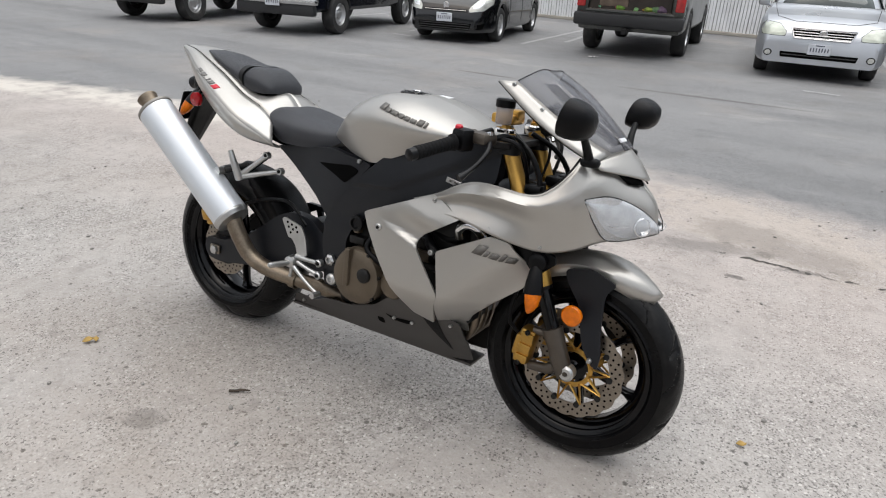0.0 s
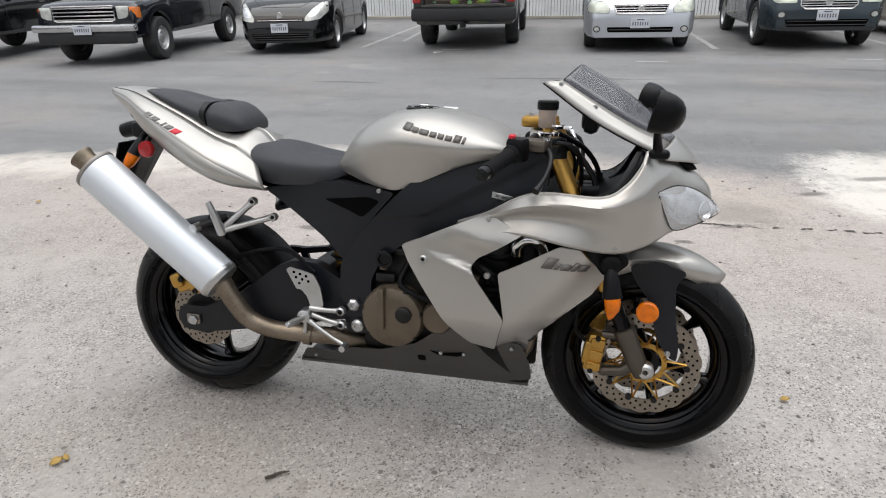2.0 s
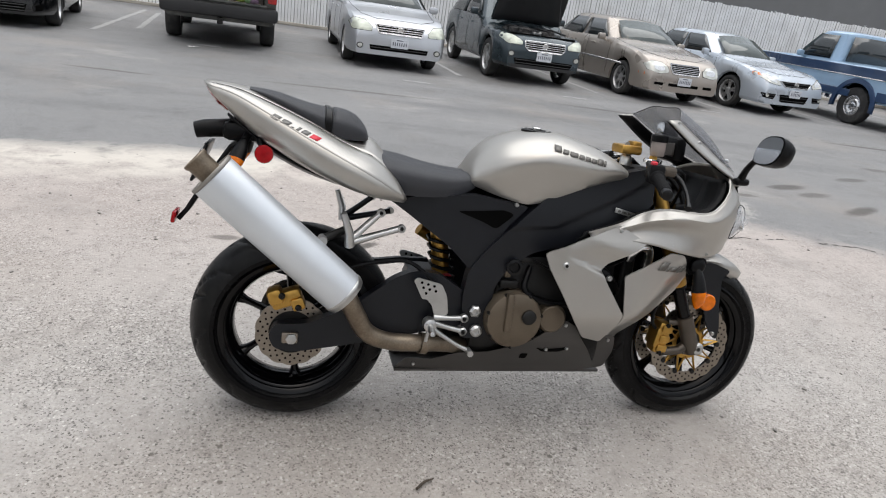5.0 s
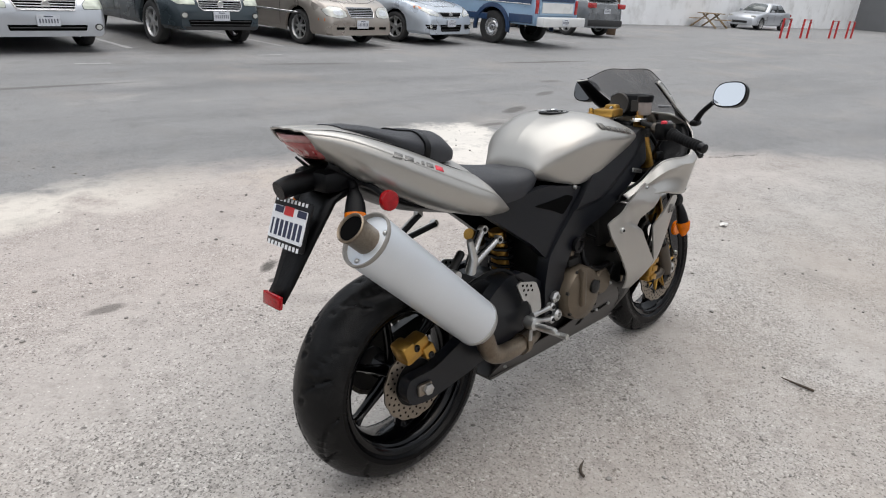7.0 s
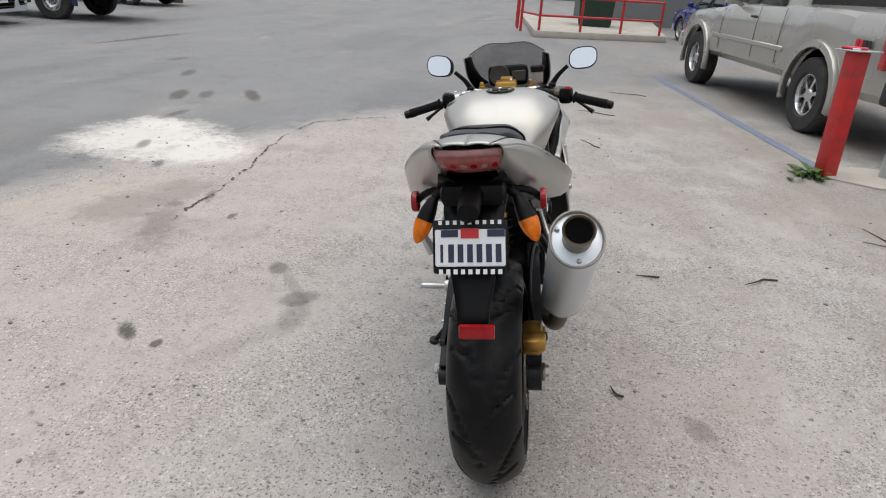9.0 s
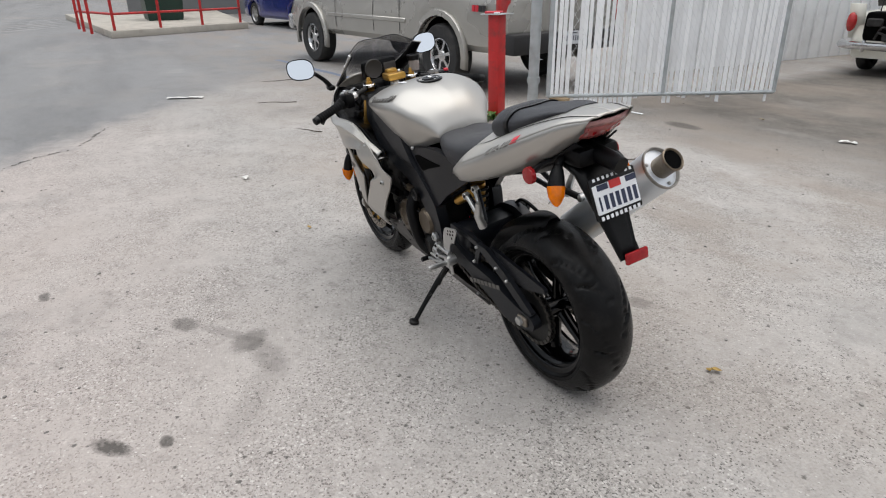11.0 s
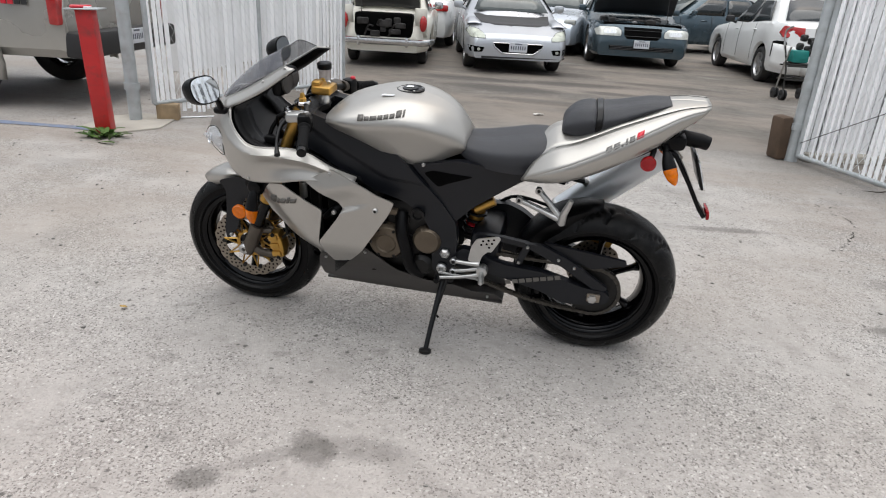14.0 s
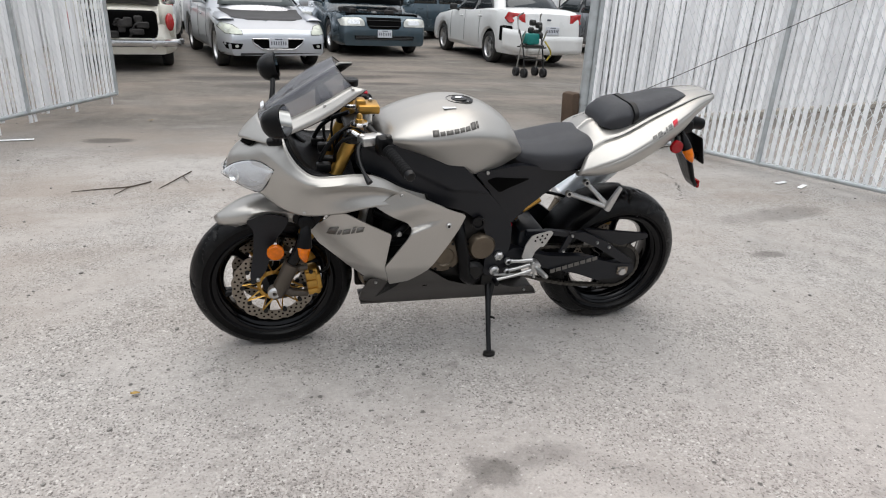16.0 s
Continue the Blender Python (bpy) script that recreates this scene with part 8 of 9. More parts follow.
tank_keys = [
    (0.515, [(0, 0.858), (0.05, 0.854), (0.09, 0.846), (0.1017, 0.8404), (0.1053, 0.8358), (0.106, 0.828), (0.095, 0.812)]),
    (0.548, [(0, 0.916), (0.06, 0.91), (0.108, 0.888), (0.1252, 0.8698), (0.1288, 0.8567), (0.126, 0.838), (0.105, 0.8)]),
    (0.610, [(0, 0.964), (0.09, 0.955), (0.152, 0.925), (0.1707, 0.9019), (0.1724, 0.8841), (0.164, 0.856), (0.128, 0.78)]),
    (0.700, [(0, 0.993), (0.11, 0.984), (0.178, 0.952), (0.1998, 0.9268), (0.2006, 0.9063), (0.188, 0.872), (0.146, 0.765)]),
    (0.790, [(0, 0.997), (0.115, 0.988), (0.188, 0.954), (0.2083, 0.9246), (0.2086, 0.9041), (0.196, 0.876), (0.16, 0.8)]),
    (0.880, [(0, 0.98), (0.11, 0.972), (0.182, 0.944), (0.2023, 0.9188), (0.2044, 0.9029), (0.196, 0.885), (0.168, 0.842)]),
    (0.960, [(0, 0.953), (0.1, 0.947), (0.164, 0.928), (0.1812, 0.914), (0.1842, 0.9047), (0.18, 0.893), (0.16, 0.868)]),
    (1.015, [(0, 0.922), (0.085, 0.918), (0.136, 0.908), (0.1485, 0.901), (0.1508, 0.8958), (0.148, 0.888), (0.135, 0.875)]),
    (1.040, [(0, 0.896), (0.07, 0.894), (0.108, 0.89), (0.1158, 0.8872), (0.1174, 0.8847), (0.116, 0.88), (0.105, 0.872)]),
]
tank = part("fuel_tank", ring_body(blend(tank_keys, [0.515, 0.524, 0.538] + list(np.linspace(0.56, 1.012, 30)) + [1.028, 1.040])), SILVER, bike, "silver fuel tank", smooth=55)
m = pose(0.742, 0, 0.9915, 0, 1.5, 0)
cap_ = part("filler_cap", lathe(bm_new(), [(0.052, -0.004), (0.052, 0.004), (0.046, 0.007), (0.040, 0.004), (0.030, 0.004), (0.028, 0.009), (0.004, 0.010)], 36, "z", m=m), BLACK_SATIN, bike, "dark filler cap")
for k in range(6):
    p = m @ Vector((0.046 * math.cos(k * math.pi / 3), 0.046 * math.sin(k * math.pi / 3), 0.007))
    part("screw", lathe(bm_new(), [(0.004, 0), (0.004, 0.002)], 8, "z", tuple(p)), ALLOY, cap_)
part("key_flap", box(bm_new(), (0, 0, 0.012), (0.03, 0.014, 0.006), 0.003, m), CHROME, cap_)
part("warning_label", box(bm_new(), (0, 0, 0), (0.045, 0.03, 0.0012), 0, pose(0.80, 0.085, 0.992, 5, 3, 0)), WHITE_PLATE, tank)

# lettering becomes plain bars laid on the surface
def surface_of(ob):
    return BVHTree.FromPolygons([v.co for v in ob.data.vertices], [tuple(p.vertices) for p in ob.data.polygons])


TANK_MARK = {-1: ((0.738, 0.951), (0.908, 0.917)), 1: ((0.881, 0.925), (0.718, 0.951))}


def wordmark(on, s, start, end, h, widths, mat, slope=0.25, heights=(), also=None, gap=0.22):
    """Bars from start to end, both (x, z), on the side s of the part on; widths are shares, spaced by gaps."""
    trees = [surface_of(ob) for ob in (on, also) if ob]
    total = sum(widths) + gap * (len(widths) - 1)
    a, b = Vector((start[0], 0, start[1])), Vector((end[0], 0, end[1]))
    along, d = b - a, (b - a).normalized()
    up = Vector((-d.z, 0, d.x))
    if up.z < 0:
        up = -up
    pos_ = 0.0
    for k, w in enumerate(widths):
        f0, f1 = pos_ / total, (pos_ + w) / total
        pos_ += w + gap
        hh = h * (heights[k] if heights else 1)
        rows = []
        for i in range(3):
            row = []
            for j in range(3):
                p = a + along * (f0 + (f1 - f0) * i / 2) + up * hh * j / 2 + d * slope * hh * j / 2
                found = [t.ray_cast(Vector((p.x, s * 0.6, p.z)), Vector((0, -s, 0))) for t in trees]
                found = sorted((f for f in found if f[0] is not None), key=lambda f: f[3])
                hit, nrm = found[0][:2] if found else (None, None)
                if hit is None:
                    hit, nrm = Vector((p.x, s * 0.18, p.z)), Vector((0, s, 0))
                if nrm.y * s < 0:
                    nrm = -nrm
                row.append(hit + nrm * 0.0028)
            rows.append(row)
        part("letter_bar", rows_mesh(bm_new(), rows), mat, on, thick=0.0008)


for s in (1, -1):
    wordmark(tank, s, TANK_MARK[s][0], TANK_MARK[s][1], 0.013, (1.05, 0.85, 1.2, 0.85, 0.8, 0.85, 0.9, 0.35), DECAL, 0.12, (1.3, 0.9, 0.9, 0.9, 0.9, 0.9, 1.3, 1.25))

# rider's seat
seat_keys = [
    (0.205, [(0, 0.868), (0.07, 0.868), (0.11, 0.858), (0.118, 0.850), (0.11, 0.842)]),
    (0.240, [(0, 0.880), (0.08, 0.878), (0.128, 0.858), (0.140, 0.835), (0.130, 0.806)]),
    (0.300, [(0, 0.872), (0.09, 0.872), (0.142, 0.848), (0.152, 0.815), (0.140, 0.768)]),
    (0.380, [(0, 0.852), (0.085, 0.856), (0.138, 0.838), (0.148, 0.808), (0.138, 0.765)]),
    (0.460, [(0, 0.842), (0.07, 0.846), (0.118, 0.832), (0.128, 0.806), (0.122, 0.772)]),
    (0.520, [(0, 0.842), (0.05, 0.844), (0.092, 0.836), (0.104, 0.818), (0.104, 0.795)]),
    (0.548, [(0, 0.842), (0.04, 0.843), (0.078, 0.838), (0.088, 0.828), (0.088, 0.815)]),
]
seat = part("rider_seat", ring_body(blend(seat_keys, list(np.linspace(0.205, 0.548, 24)))), SEAT_VINYL, bike, "black vinyl rider seat", smooth=60)
pill_keys = [
    (-0.160, [(0, 1.034), (0.03, 1.034), (0.052, 1.031), (0.056, 1.028), (0.05, 1.024)]),
    (-0.090, [(0, 1.028), (0.045, 1.028), (0.078, 1.020), (0.086, 1.012), (0.08, 1.0)]),
    (0.0, [(0, 1.006), (0.06, 1.006), (0.094, 0.992), (0.102, 0.978), (0.095, 0.955)]),
    (0.070, [(0, 0.996), (0.065, 0.996), (0.100, 0.976), (0.108, 0.955), (0.10, 0.925)]),
    (0.080, [(0, 0.993), (0.063, 0.992), (0.098, 0.972), (0.105, 0.950), (0.098, 0.920)]),
    (0.092, [(0, 1.0), (0.066, 0.998), (0.101, 0.975), (0.108, 0.950), (0.10, 0.915)]),
    (0.140, [(0, 0.992), (0.062, 0.988), (0.095, 0.965), (0.102, 0.942), (0.095, 0.91)]),
    (0.176, [(0, 0.962), (0.055, 0.958), (0.085, 0.945), (0.090, 0.930), (0.085, 0.912)]),
    (0.188, [(0, 0.938), (0.045, 0.936), (0.068, 0.930), (0.072, 0.924), (0.068, 0.915)]),
]
pill = part("pillion_seat", ring_body(blend(pill_keys, [-0.16, -0.15, -0.13, -0.1, -0.07, -0.04, -0.01, 0.02, 0.05, 0.068, 0.074, 0.08, 0.086, 0.094, 0.11, 0.13, 0.15, 0.165, 0.176, 0.183, 0.188])), SEAT_VINYL, bike, "black vinyl pillion pad", smooth=50)

strap = []
for x, h in ((0.058, 0.0), (0.060, 0.004), (0.076, 0.004), (0.078, 0.0)):
    half = blend(pill_keys, [x])[0][1]
    q = spline([(x, y * (1 + h * 8), z + h) for y, z in half], 20)
    strap.append([tuple(v) for v in q[::-1]] + [(v.x, -v.y, v.z) for v in q[1:]])
part("strap", rows_mesh(bm_new(), strap), BLACK_SATIN, pill, "black strap across the pad", thick=0.002)

# tail unit
for s in (1, -1):
    c0 = [(-0.285, 0.0, 1.036), (-0.20, 0.0, 1.034), (-0.12, 0.0, 1.022), (0.0, 0.0, 0.975), (0.12, 0.0, 0.915), (0.20, 0.0, 0.918), (0.262, 0.0, 0.862)]
    c1 = [(-0.283, s * 0.052, 1.034), (-0.20, s * 0.078, 1.026), (-0.12, s * 0.100, 1.004), (0.0, s * 0.120, 0.959), (0.12, s * 0.138, 0.905), (0.20, s * 0.140, 0.876), (0.262, s * 0.138, 0.832)]
    c2 = [(-0.275, s * 0.076, 1.028), (-0.20, s * 0.112, 1.012), (-0.12, s * 0.152, 0.979), (0.0, s * 0.198, 0.921), (0.12, s * 0.226, 0.866), (0.20, s * 0.228, 0.828), (0.305, s * 0.182, 0.766)]
    c3 = [(-0.255, s * 0.076, 1.004), (-0.19, s * 0.106, 0.965), (-0.12, s * 0.138, 0.914), (0.0, s * 0.178, 0.850), (0.11, s * 0.205, 0.803), (0.20, s * 0.206, 0.774), (0.300, s * 0.160, 0.754)]
    c4 = [(-0.225, s * 0.05, 0.972), (-0.17, s * 0.07, 0.925), (-0.11, s * 0.085, 0.885), (0.0, s * 0.10, 0.828), (0.11, s * 0.115, 0.786), (0.20, s * 0.12, 0.764), (0.285, s * 0.12, 0.748)]
    edge_ = [tuple(Vector(a).lerp(Vector(b), 0.5) + Vector((0, s * 0.003, 0.004))) for a, b in zip(c1, c2)]
    tail = part("tail_cowl", loft(bm_new(), [c1, edge_, c2], 34, 3), SILVER, bike, "silver tail cowl", smooth=60, thick=0.004)
    under = [tuple(Vector(a).lerp(Vector(b), 0.5) + Vector((0, s * 0.003, 0.003))) for a, b in zip(c0, c1)]
    part("seat_cowl", loft(bm_new(), [c0, under, [(q[0], q[1] - s * 0.0015, q[2]) for q in c1]], 34, 3), SILVER, tail, smooth=60, thick=0.004)
    part("panel_seam", tube(bm_new(), spline([(q[0], q[1] + s * 0.001, q[2] + 0.0026) for q in c1[:6]], 40), 0.0010, 6), SHADOW_BLACK, tail)
    tail_flank = part("tail_side", loft(bm_new(), [c2, c3, c4], 34, 3), SILVER, tail, smooth=60, thick=0.004)
    if s < 0:
        wordmark(tail, s, (-0.094, 0.964), (0.008, 0.922), 0.0105, (1, 1.05, 0.35, 0.35, 0.9), DECAL_PALE, 0.75, (1, 1, 0.3, 1, 1), tail_flank, 0.32)
        wordmark(tail, s, (0.013, 0.919), (0.036, 0.910), 0.0115, (1,), DECAL_RED, 0.75, (), tail_flank)
    else:
        wordmark(tail, s, (0.040, 0.900), (-0.046, 0.942), 0.0105, (1, 1.05, 0.35, 0.35, 0.9), DECAL_PALE, 0.75, (1, 1, 0.3, 1, 1), tail_flank, 0.32)
        wordmark(tail, s, (-0.052, 0.946), (-0.073, 0.956), 0.0115, (1,), DECAL_RED, 0.75, (), tail_flank)
# tail lamp
rows, strip = [], []
for k in range(9):
    y = -0.072 + 0.144 * k / 8
    bow = 0.02 * (abs(y) / 0.072) ** 2
    strip.append([(-0.281 + bow, y * 1.02, 1.022), (-0.273 + bow, y, 1.006)])
    rows.append([(-0.273 + bow, y, 1.006), (-0.258 + bow, y * 0.98, 0.990), (-0.242 + bow, y * 0.93, 0.974), (-0.232 + bow, y * 0.86, 0.964)])
tl = part("tail_lamp", rows_mesh(bm_new(), rows), TAIL_RED, bike, "faded red tail lamp", thick=0.006)
part("clear_strip", rows_mesh(bm_new(), strip), PINK_LENS, tl, thick=0.006)
for j in range(2):
    for k in range(6):
        y = (k - 2.5) * 0.022
        part("lamp_cell", lathe(bm_new(), [(0.0085, 0), (0.0085, 0.0012), (0.002, 0.0016)], 12, "x", m=pose(-0.252 - 0.014 * j + 0.02 * (y / 0.072) ** 2, y, 0.981 + 0.018 * j, 0, 40, 180)), PINK_LENS if (j + k) % 2 else RED_LENS, tl)
# under-tail, plate carrier
part("under_tray", loft(bm_new(), [[(-0.215, -0.075, 0.955), (-0.1, -0.10, 0.875), (0.05, -0.115, 0.81), (0.30, -0.10, 0.75)], [(-0.20, 0, 0.915), (-0.1, 0, 0.85), (0.05, 0, 0.785), (0.30, 0, 0.73)], [(-0.215, 0.075, 0.955), (-0.1, 0.10, 0.875), (0.05, 0.115, 0.81), (0.30, 0.10, 0.75)]], 14, 3), BLACK_PLASTIC, bike, thick=0.006)
part("carrier_base", box(bm_new(), (-0.165, 0, 0.905), (0.13, 0.15, 0.055), 0.018, pose(0, 0, 0), 2), BLACK_PLASTIC, bike)
rows = [[(-0.150, y * 0.075, 0.885), (-0.205, y * 0.070, 0.86), (-0.268, y * 0.055, 0.76), (-0.325, y * 0.036, 0.66), (-0.350, y * 0.034, 0.628)] for y in (-1, -0.5, 0, 0.5, 1)]
part("plate_carrier", rows_mesh(bm_new(), rows), BLACK_PLASTIC, bike, "black plastic plate carrier", thick=0.014)
m = pose(-0.358, -0.010, 0.634, 0, 8, 0)
part("rear_reflector", box(bm_new(), (-0.004, 0, 0), (0.012, 0.080, 0.034), 0.004, m, 2), RED_LENS, bike, "red rear reflector")
part("plate_lamp", tube(bm_new(), [(-0.18, 0, 0.912), (-0.285, 0, 0.900), (-0.312, 0, 0.893)], [0.028, 0.026, 0.024], 20), BLACK_PLASTIC, bike)
m = pose(-0.290, 0.002, 0.808, 0, 20, 0)
fr = part("plate_surround", box(bm_new(), (0, 0, 0), (0.010, 0.168, 0.120), 0.006, m, 2), BLACK_SATIN, bike, "black plate surround with white marks")
part("number_plate", box(bm_new(), (-0.006, 0, -0.002), (0.004, 0.156, 0.082), 0.003, m), WHITE_PLATE, fr, "white number plate with dark figures")
for k in range(7):
    part("plate_figure", box(bm_new(), (-0.0088, 0.063 - k * 0.0210, -0.014), (0.0012, 0.0125 if k != 0 else 0.006, 0.040), m=m), PLATE_INK, fr)
bm = bm_new()
for y in (0.045, -0.058):
    part("plate_small_mark", box(bm_new(), (-0.0088, y, 0.030), (0.0012, 0.038, 0.016), m=m), PLATE_INK, fr)
part("plate_sticker", box(bm_new(), (-0.0088, 0.0, 0.030), (0.0016, 0.040, 0.022), m=m), PLATE_RED, fr)
for k in range(9):
    part("surround_mark", box(bm_new(), (-0.0062, 0.066 - k * 0.0165, 0.054), (0.0014, 0.008, 0.009), m=m), WHITE_PLATE, fr)
    part("surround_mark", box(bm_new(), (-0.0062, 0.066 - k * 0.0165, -0.055), (0.0014, 0.009, 0.011), m=m), WHITE_PLATE, fr)
for s in (1, -1):
    rf = part("side_reflector", lathe(bm_new(), [(0.0255, s * 0.150), (0.0262, s * 0.158), (0.024, s * 0.164), (0.004, s * 0.166)], 26, "y", (-0.106, 0, 0.858)), RED_LENS, bike, "round red reflector")
    part("reflector_stalk", tube(bm_new(), [(-0.13, s * 0.06, 0.895), (-0.12, s * 0.12, 0.885), (-0.106, s * 0.154, 0.858)], 0.009, 8, smooth=8), BLACK_PLASTIC, rf)
    bm = tube(bm_new(), [(-0.162, s * 0.094, 0.888), (-0.168, s * 0.102, 0.876), (-0.174, s * 0.112, 0.856), (-0.183, s * 0.122, 0.834)], [0.010, 0.017, 0.0235, 0.0265], 16, flat=0.75)
    ts = part("rear_turn_signal", bm, BLACK_PLASTIC, bike, "black turn signal")
    bm = tube(bm_new(), [(-0.183, s * 0.122, 0.834), (-0.185, s * 0.124, 0.829), (-0.196, s * 0.133, 0.808), (-0.205, s * 0.140, 0.792), (-0.208, s * 0.142, 0.786)], [0.0262, 0.0268, 0.0225, 0.0115, 0.003], 16, flat=0.75)
    part("signal_lens", bm, AMBER, ts)
    part("signal_stem", tube(bm_new(), [(-0.145, s * 0.05, 0.905), (-0.158, s * 0.080, 0.900), (-0.164, s * 0.098, 0.884)], 0.012, 10), BLACK_PLASTIC, ts)

# upper fairing and nose
for s in (1, -1):
    c0 = [(0.895, s * 0.190, 0.708), (0.982, s * 0.206, 0.744), (1.06, s * 0.214, 0.788), (1.133, s * 0.222, 0.806), (1.267, s * 0.226, 0.803), (1.322, s * 0.214, 0.830), (1.358, s * 0.194, 0.877), (1.372, s * 0.160, 0.915), (1.395, s * 0.08, 0.940), (1.405, 0, 0.945)]
    c1 = [(0.895, s * 0.208, 0.700), (0.99, s * 0.226, 0.738), (1.08, s * 0.242, 0.772), (1.18, s * 0.254, 0.784), (1.29, s * 0.246, 0.783), (1.355, s * 0.222, 0.812), (1.405, s * 0.182, 0.850), (1.440, s * 0.120, 0.868), (1.466, s * 0.05, 0.872), (1.472, 0, 0.872)]
    c2 = [(0.895, s * 0.212, 0.692), (1.0, s * 0.216, 0.720), (1.09, s * 0.218, 0.737), (1.20, s * 0.220, 0.738), (1.31, s * 0.220, 0.734), (1.390, s * 0.200, 0.782), (1.440, s * 0.142, 0.808), (1.498, s * 0.078, 0.812), (1.534, s * 0.034, 0.810), (1.542, 0, 0.810)]
    c3 = [(0.895, s * 0.210, 0.682), (1.0, s * 0.230, 0.696), (1.09, s * 0.238, 0.694), (1.20, s * 0.232, 0.672), (1.31, s * 0.204, 0.656), (1.388, s * 0.168, 0.672), (1.448, s * 0.110, 0.700), (1.508, s * 0.058, 0.712), (1.556, s * 0.022, 0.728), (1.564, 0, 0.730)]
    between = lambda a, b, f: [tuple(Vector(u).lerp(Vector(v), f)) for u, v in zip(a, b)]
    up = part("upper_fairing", loft(bm_new(), [c0, between(c1, c0, 0.16), c1, between(c1, c2, 0.16), c2, between(c3, c2, 0.2), c3], 48, 3), SILVER, bike, "silver upper fairing", smooth=60, thick=0.005)
    low = [(q[0] - 0.02 * (q[0] > 1.3), q[1] * 0.72, q[2] + 0.004) for q in c3]
    part("fairing_lip", loft(bm_new(), [c3, low], 44, 2), SILVER, up, thick=0.004)
    part("rolled_edge", tube(bm_new(), spline(c0[:8], 44), 0.0034, 8), SILVER, up)
    # inner cockpit panel
    inn = [(q[0] - 0.01, q[1] * 0.94, q[2] - 0.004) for q in c0[:8]]
    inn2 = [(1.02, s * 0.10, 0.70), (1.08, s * 0.10, 0.70), (1.15, s * 0.10, 0.71), (1.22, s * 0.10, 0.74), (1.27, s * 0.10, 0.78), (1.31, s * 0.09, 0.82), (1.33, s * 0.08, 0.86), (1.35, s * 0.06, 0.90)]
    part("cockpit_panel", loft(bm_new(), [inn, inn2], 30, 3), BLACK_PLASTIC, bike, thick=0.004)
    lin0 = [(q[0] - 0.012, q[1] * 0.955, q[2]) for q in c0[:8]]
    lin1 = [(q[0] - 0.02, q[1] * 0.86, q[2]) for q in c2[:8]]
    lin2 = [(q[0] - 0.03, q[1] * 0.84, q[2]) for q in c3[:8]]
    part("inner_lining", loft(bm_new(), [lin0, lin1, lin2], 30, 4), BLACK_PLASTIC, up, thick=0.003)
    # headlight: reflector bowl and clear cover
    h0 = [(1.404, s * 0.190, 0.818), (1.450, s * 0.140, 0.829), (1.494, s * 0.102, 0.818), (1.534, s * 0.064, 0.794), (1.564, s * 0.030, 0.764)]
    h2 = [(1.408, s * 0.188, 0.806), (1.430, s * 0.152, 0.752), (1.458, s * 0.108, 0.705), (1.518, s * 0.066, 0.716), (1.572, s * 0.024, 0.738)]
    h1 = [((a[0] + b[0]) / 2 + 0.010, (a[1] + b[1]) / 2 + s * 0.008, (a[2] + b[2]) / 2) for a, b in zip(h0, h2)]
    back = [[(q[0] - 0.010, q[1] - s * 0.006, q[2]) for q in h] for h in (h0, h1, h2)]
    hl = part("headlight", loft(bm_new(), back, 16, 4), REFLECTOR, bike, "clear headlight with bright reflector", thick=0.003)
    part("headlight_cover", loft(bm_new(), [h0, h1, h2], 18, 5), CLEAR, hl, thick=0.002, shadow=False)
    bm = lathe(bm_new(), [(0.024, -0.006), (0.026, 0.004), (0.023, 0.006), (0.016, -0.004), (0.004, -0.010)], 24, "x", m=pose(1.532, s * 0.062, 0.752, 0, -8, s * 42))
    part("lamp_bowl", bm, CHROME, hl)
    bm = lathe(bm_new(), [(0.027, -0.006), (0.029, 0.003), (0.026, 0.005), (0.017, -0.006), (0.004, -0.012)], 24, "x", m=pose(1.466, s * 0.104, 0.772, 0, -8, s * 52))
    part("lamp_bowl", bm, CHROME, hl)
    part("lamp_bezel", tube(bm_new(), spline(h0, 14) + spline(h2[::-1], 14) + [h0[0]], 0.0013, 6), SHADOW_BLACK, hl)
    # wind deflector strip of the screen
    g0 = [(1.423, s * 0.098, 0.932), (1.33, s * 0.130, 0.976), (1.24, s * 0.148, 1.028), (1.152, s * 0.152, 1.082)]
    g1 = [(1.400, s * 0.160, 0.908), (1.315, s * 0.172, 0.946), (1.22, s * 0.178, 0.998), (1.106, s * 0.172, 1.078)]
    part("screen_border", loft(bm_new(), [g0, g1], 16, 3), SILVER, bike, thick=0.005)
    part("border_lining", loft(bm_new(), [[(q[0] - 0.004, q[1] - s * 0.006, q[2] - 0.003) for q in g] for g in (g0, g1)], 16, 3), BLACK_PLASTIC, bike, thick=0.002)
    for f, g in ((0, g0[2]), (1, g0[3])):
        bolt(bike, (g[0] - 0.004, g[1] + s * 0.008, g[2] - 0.008), 0.006, s)
    # mirror
    part("mirror_base", box(bm_new(), (1.398, s * 0.184, 0.912), (0.050, 0.034, 0.024), 0.011, pose(0, 0, 0), 3), BLACK_PLASTIC, bike)
    part("mirror_stalk", tube(bm_new(), [(1.394, s * 0.186, 0.918), (1.388, s * 0.212, 0.955), (1.384, s * 0.252, 0.992)], [0.013, 0.010, 0.009], 10, smooth=10), BLACK_PLASTIC, bike)
    m = pose(1.367, s * 0.318, 1.025, 0, 0, 165 if s > 0 else 177) @ pose(0, 0, 0, 0, -14, 0)
    rows = []
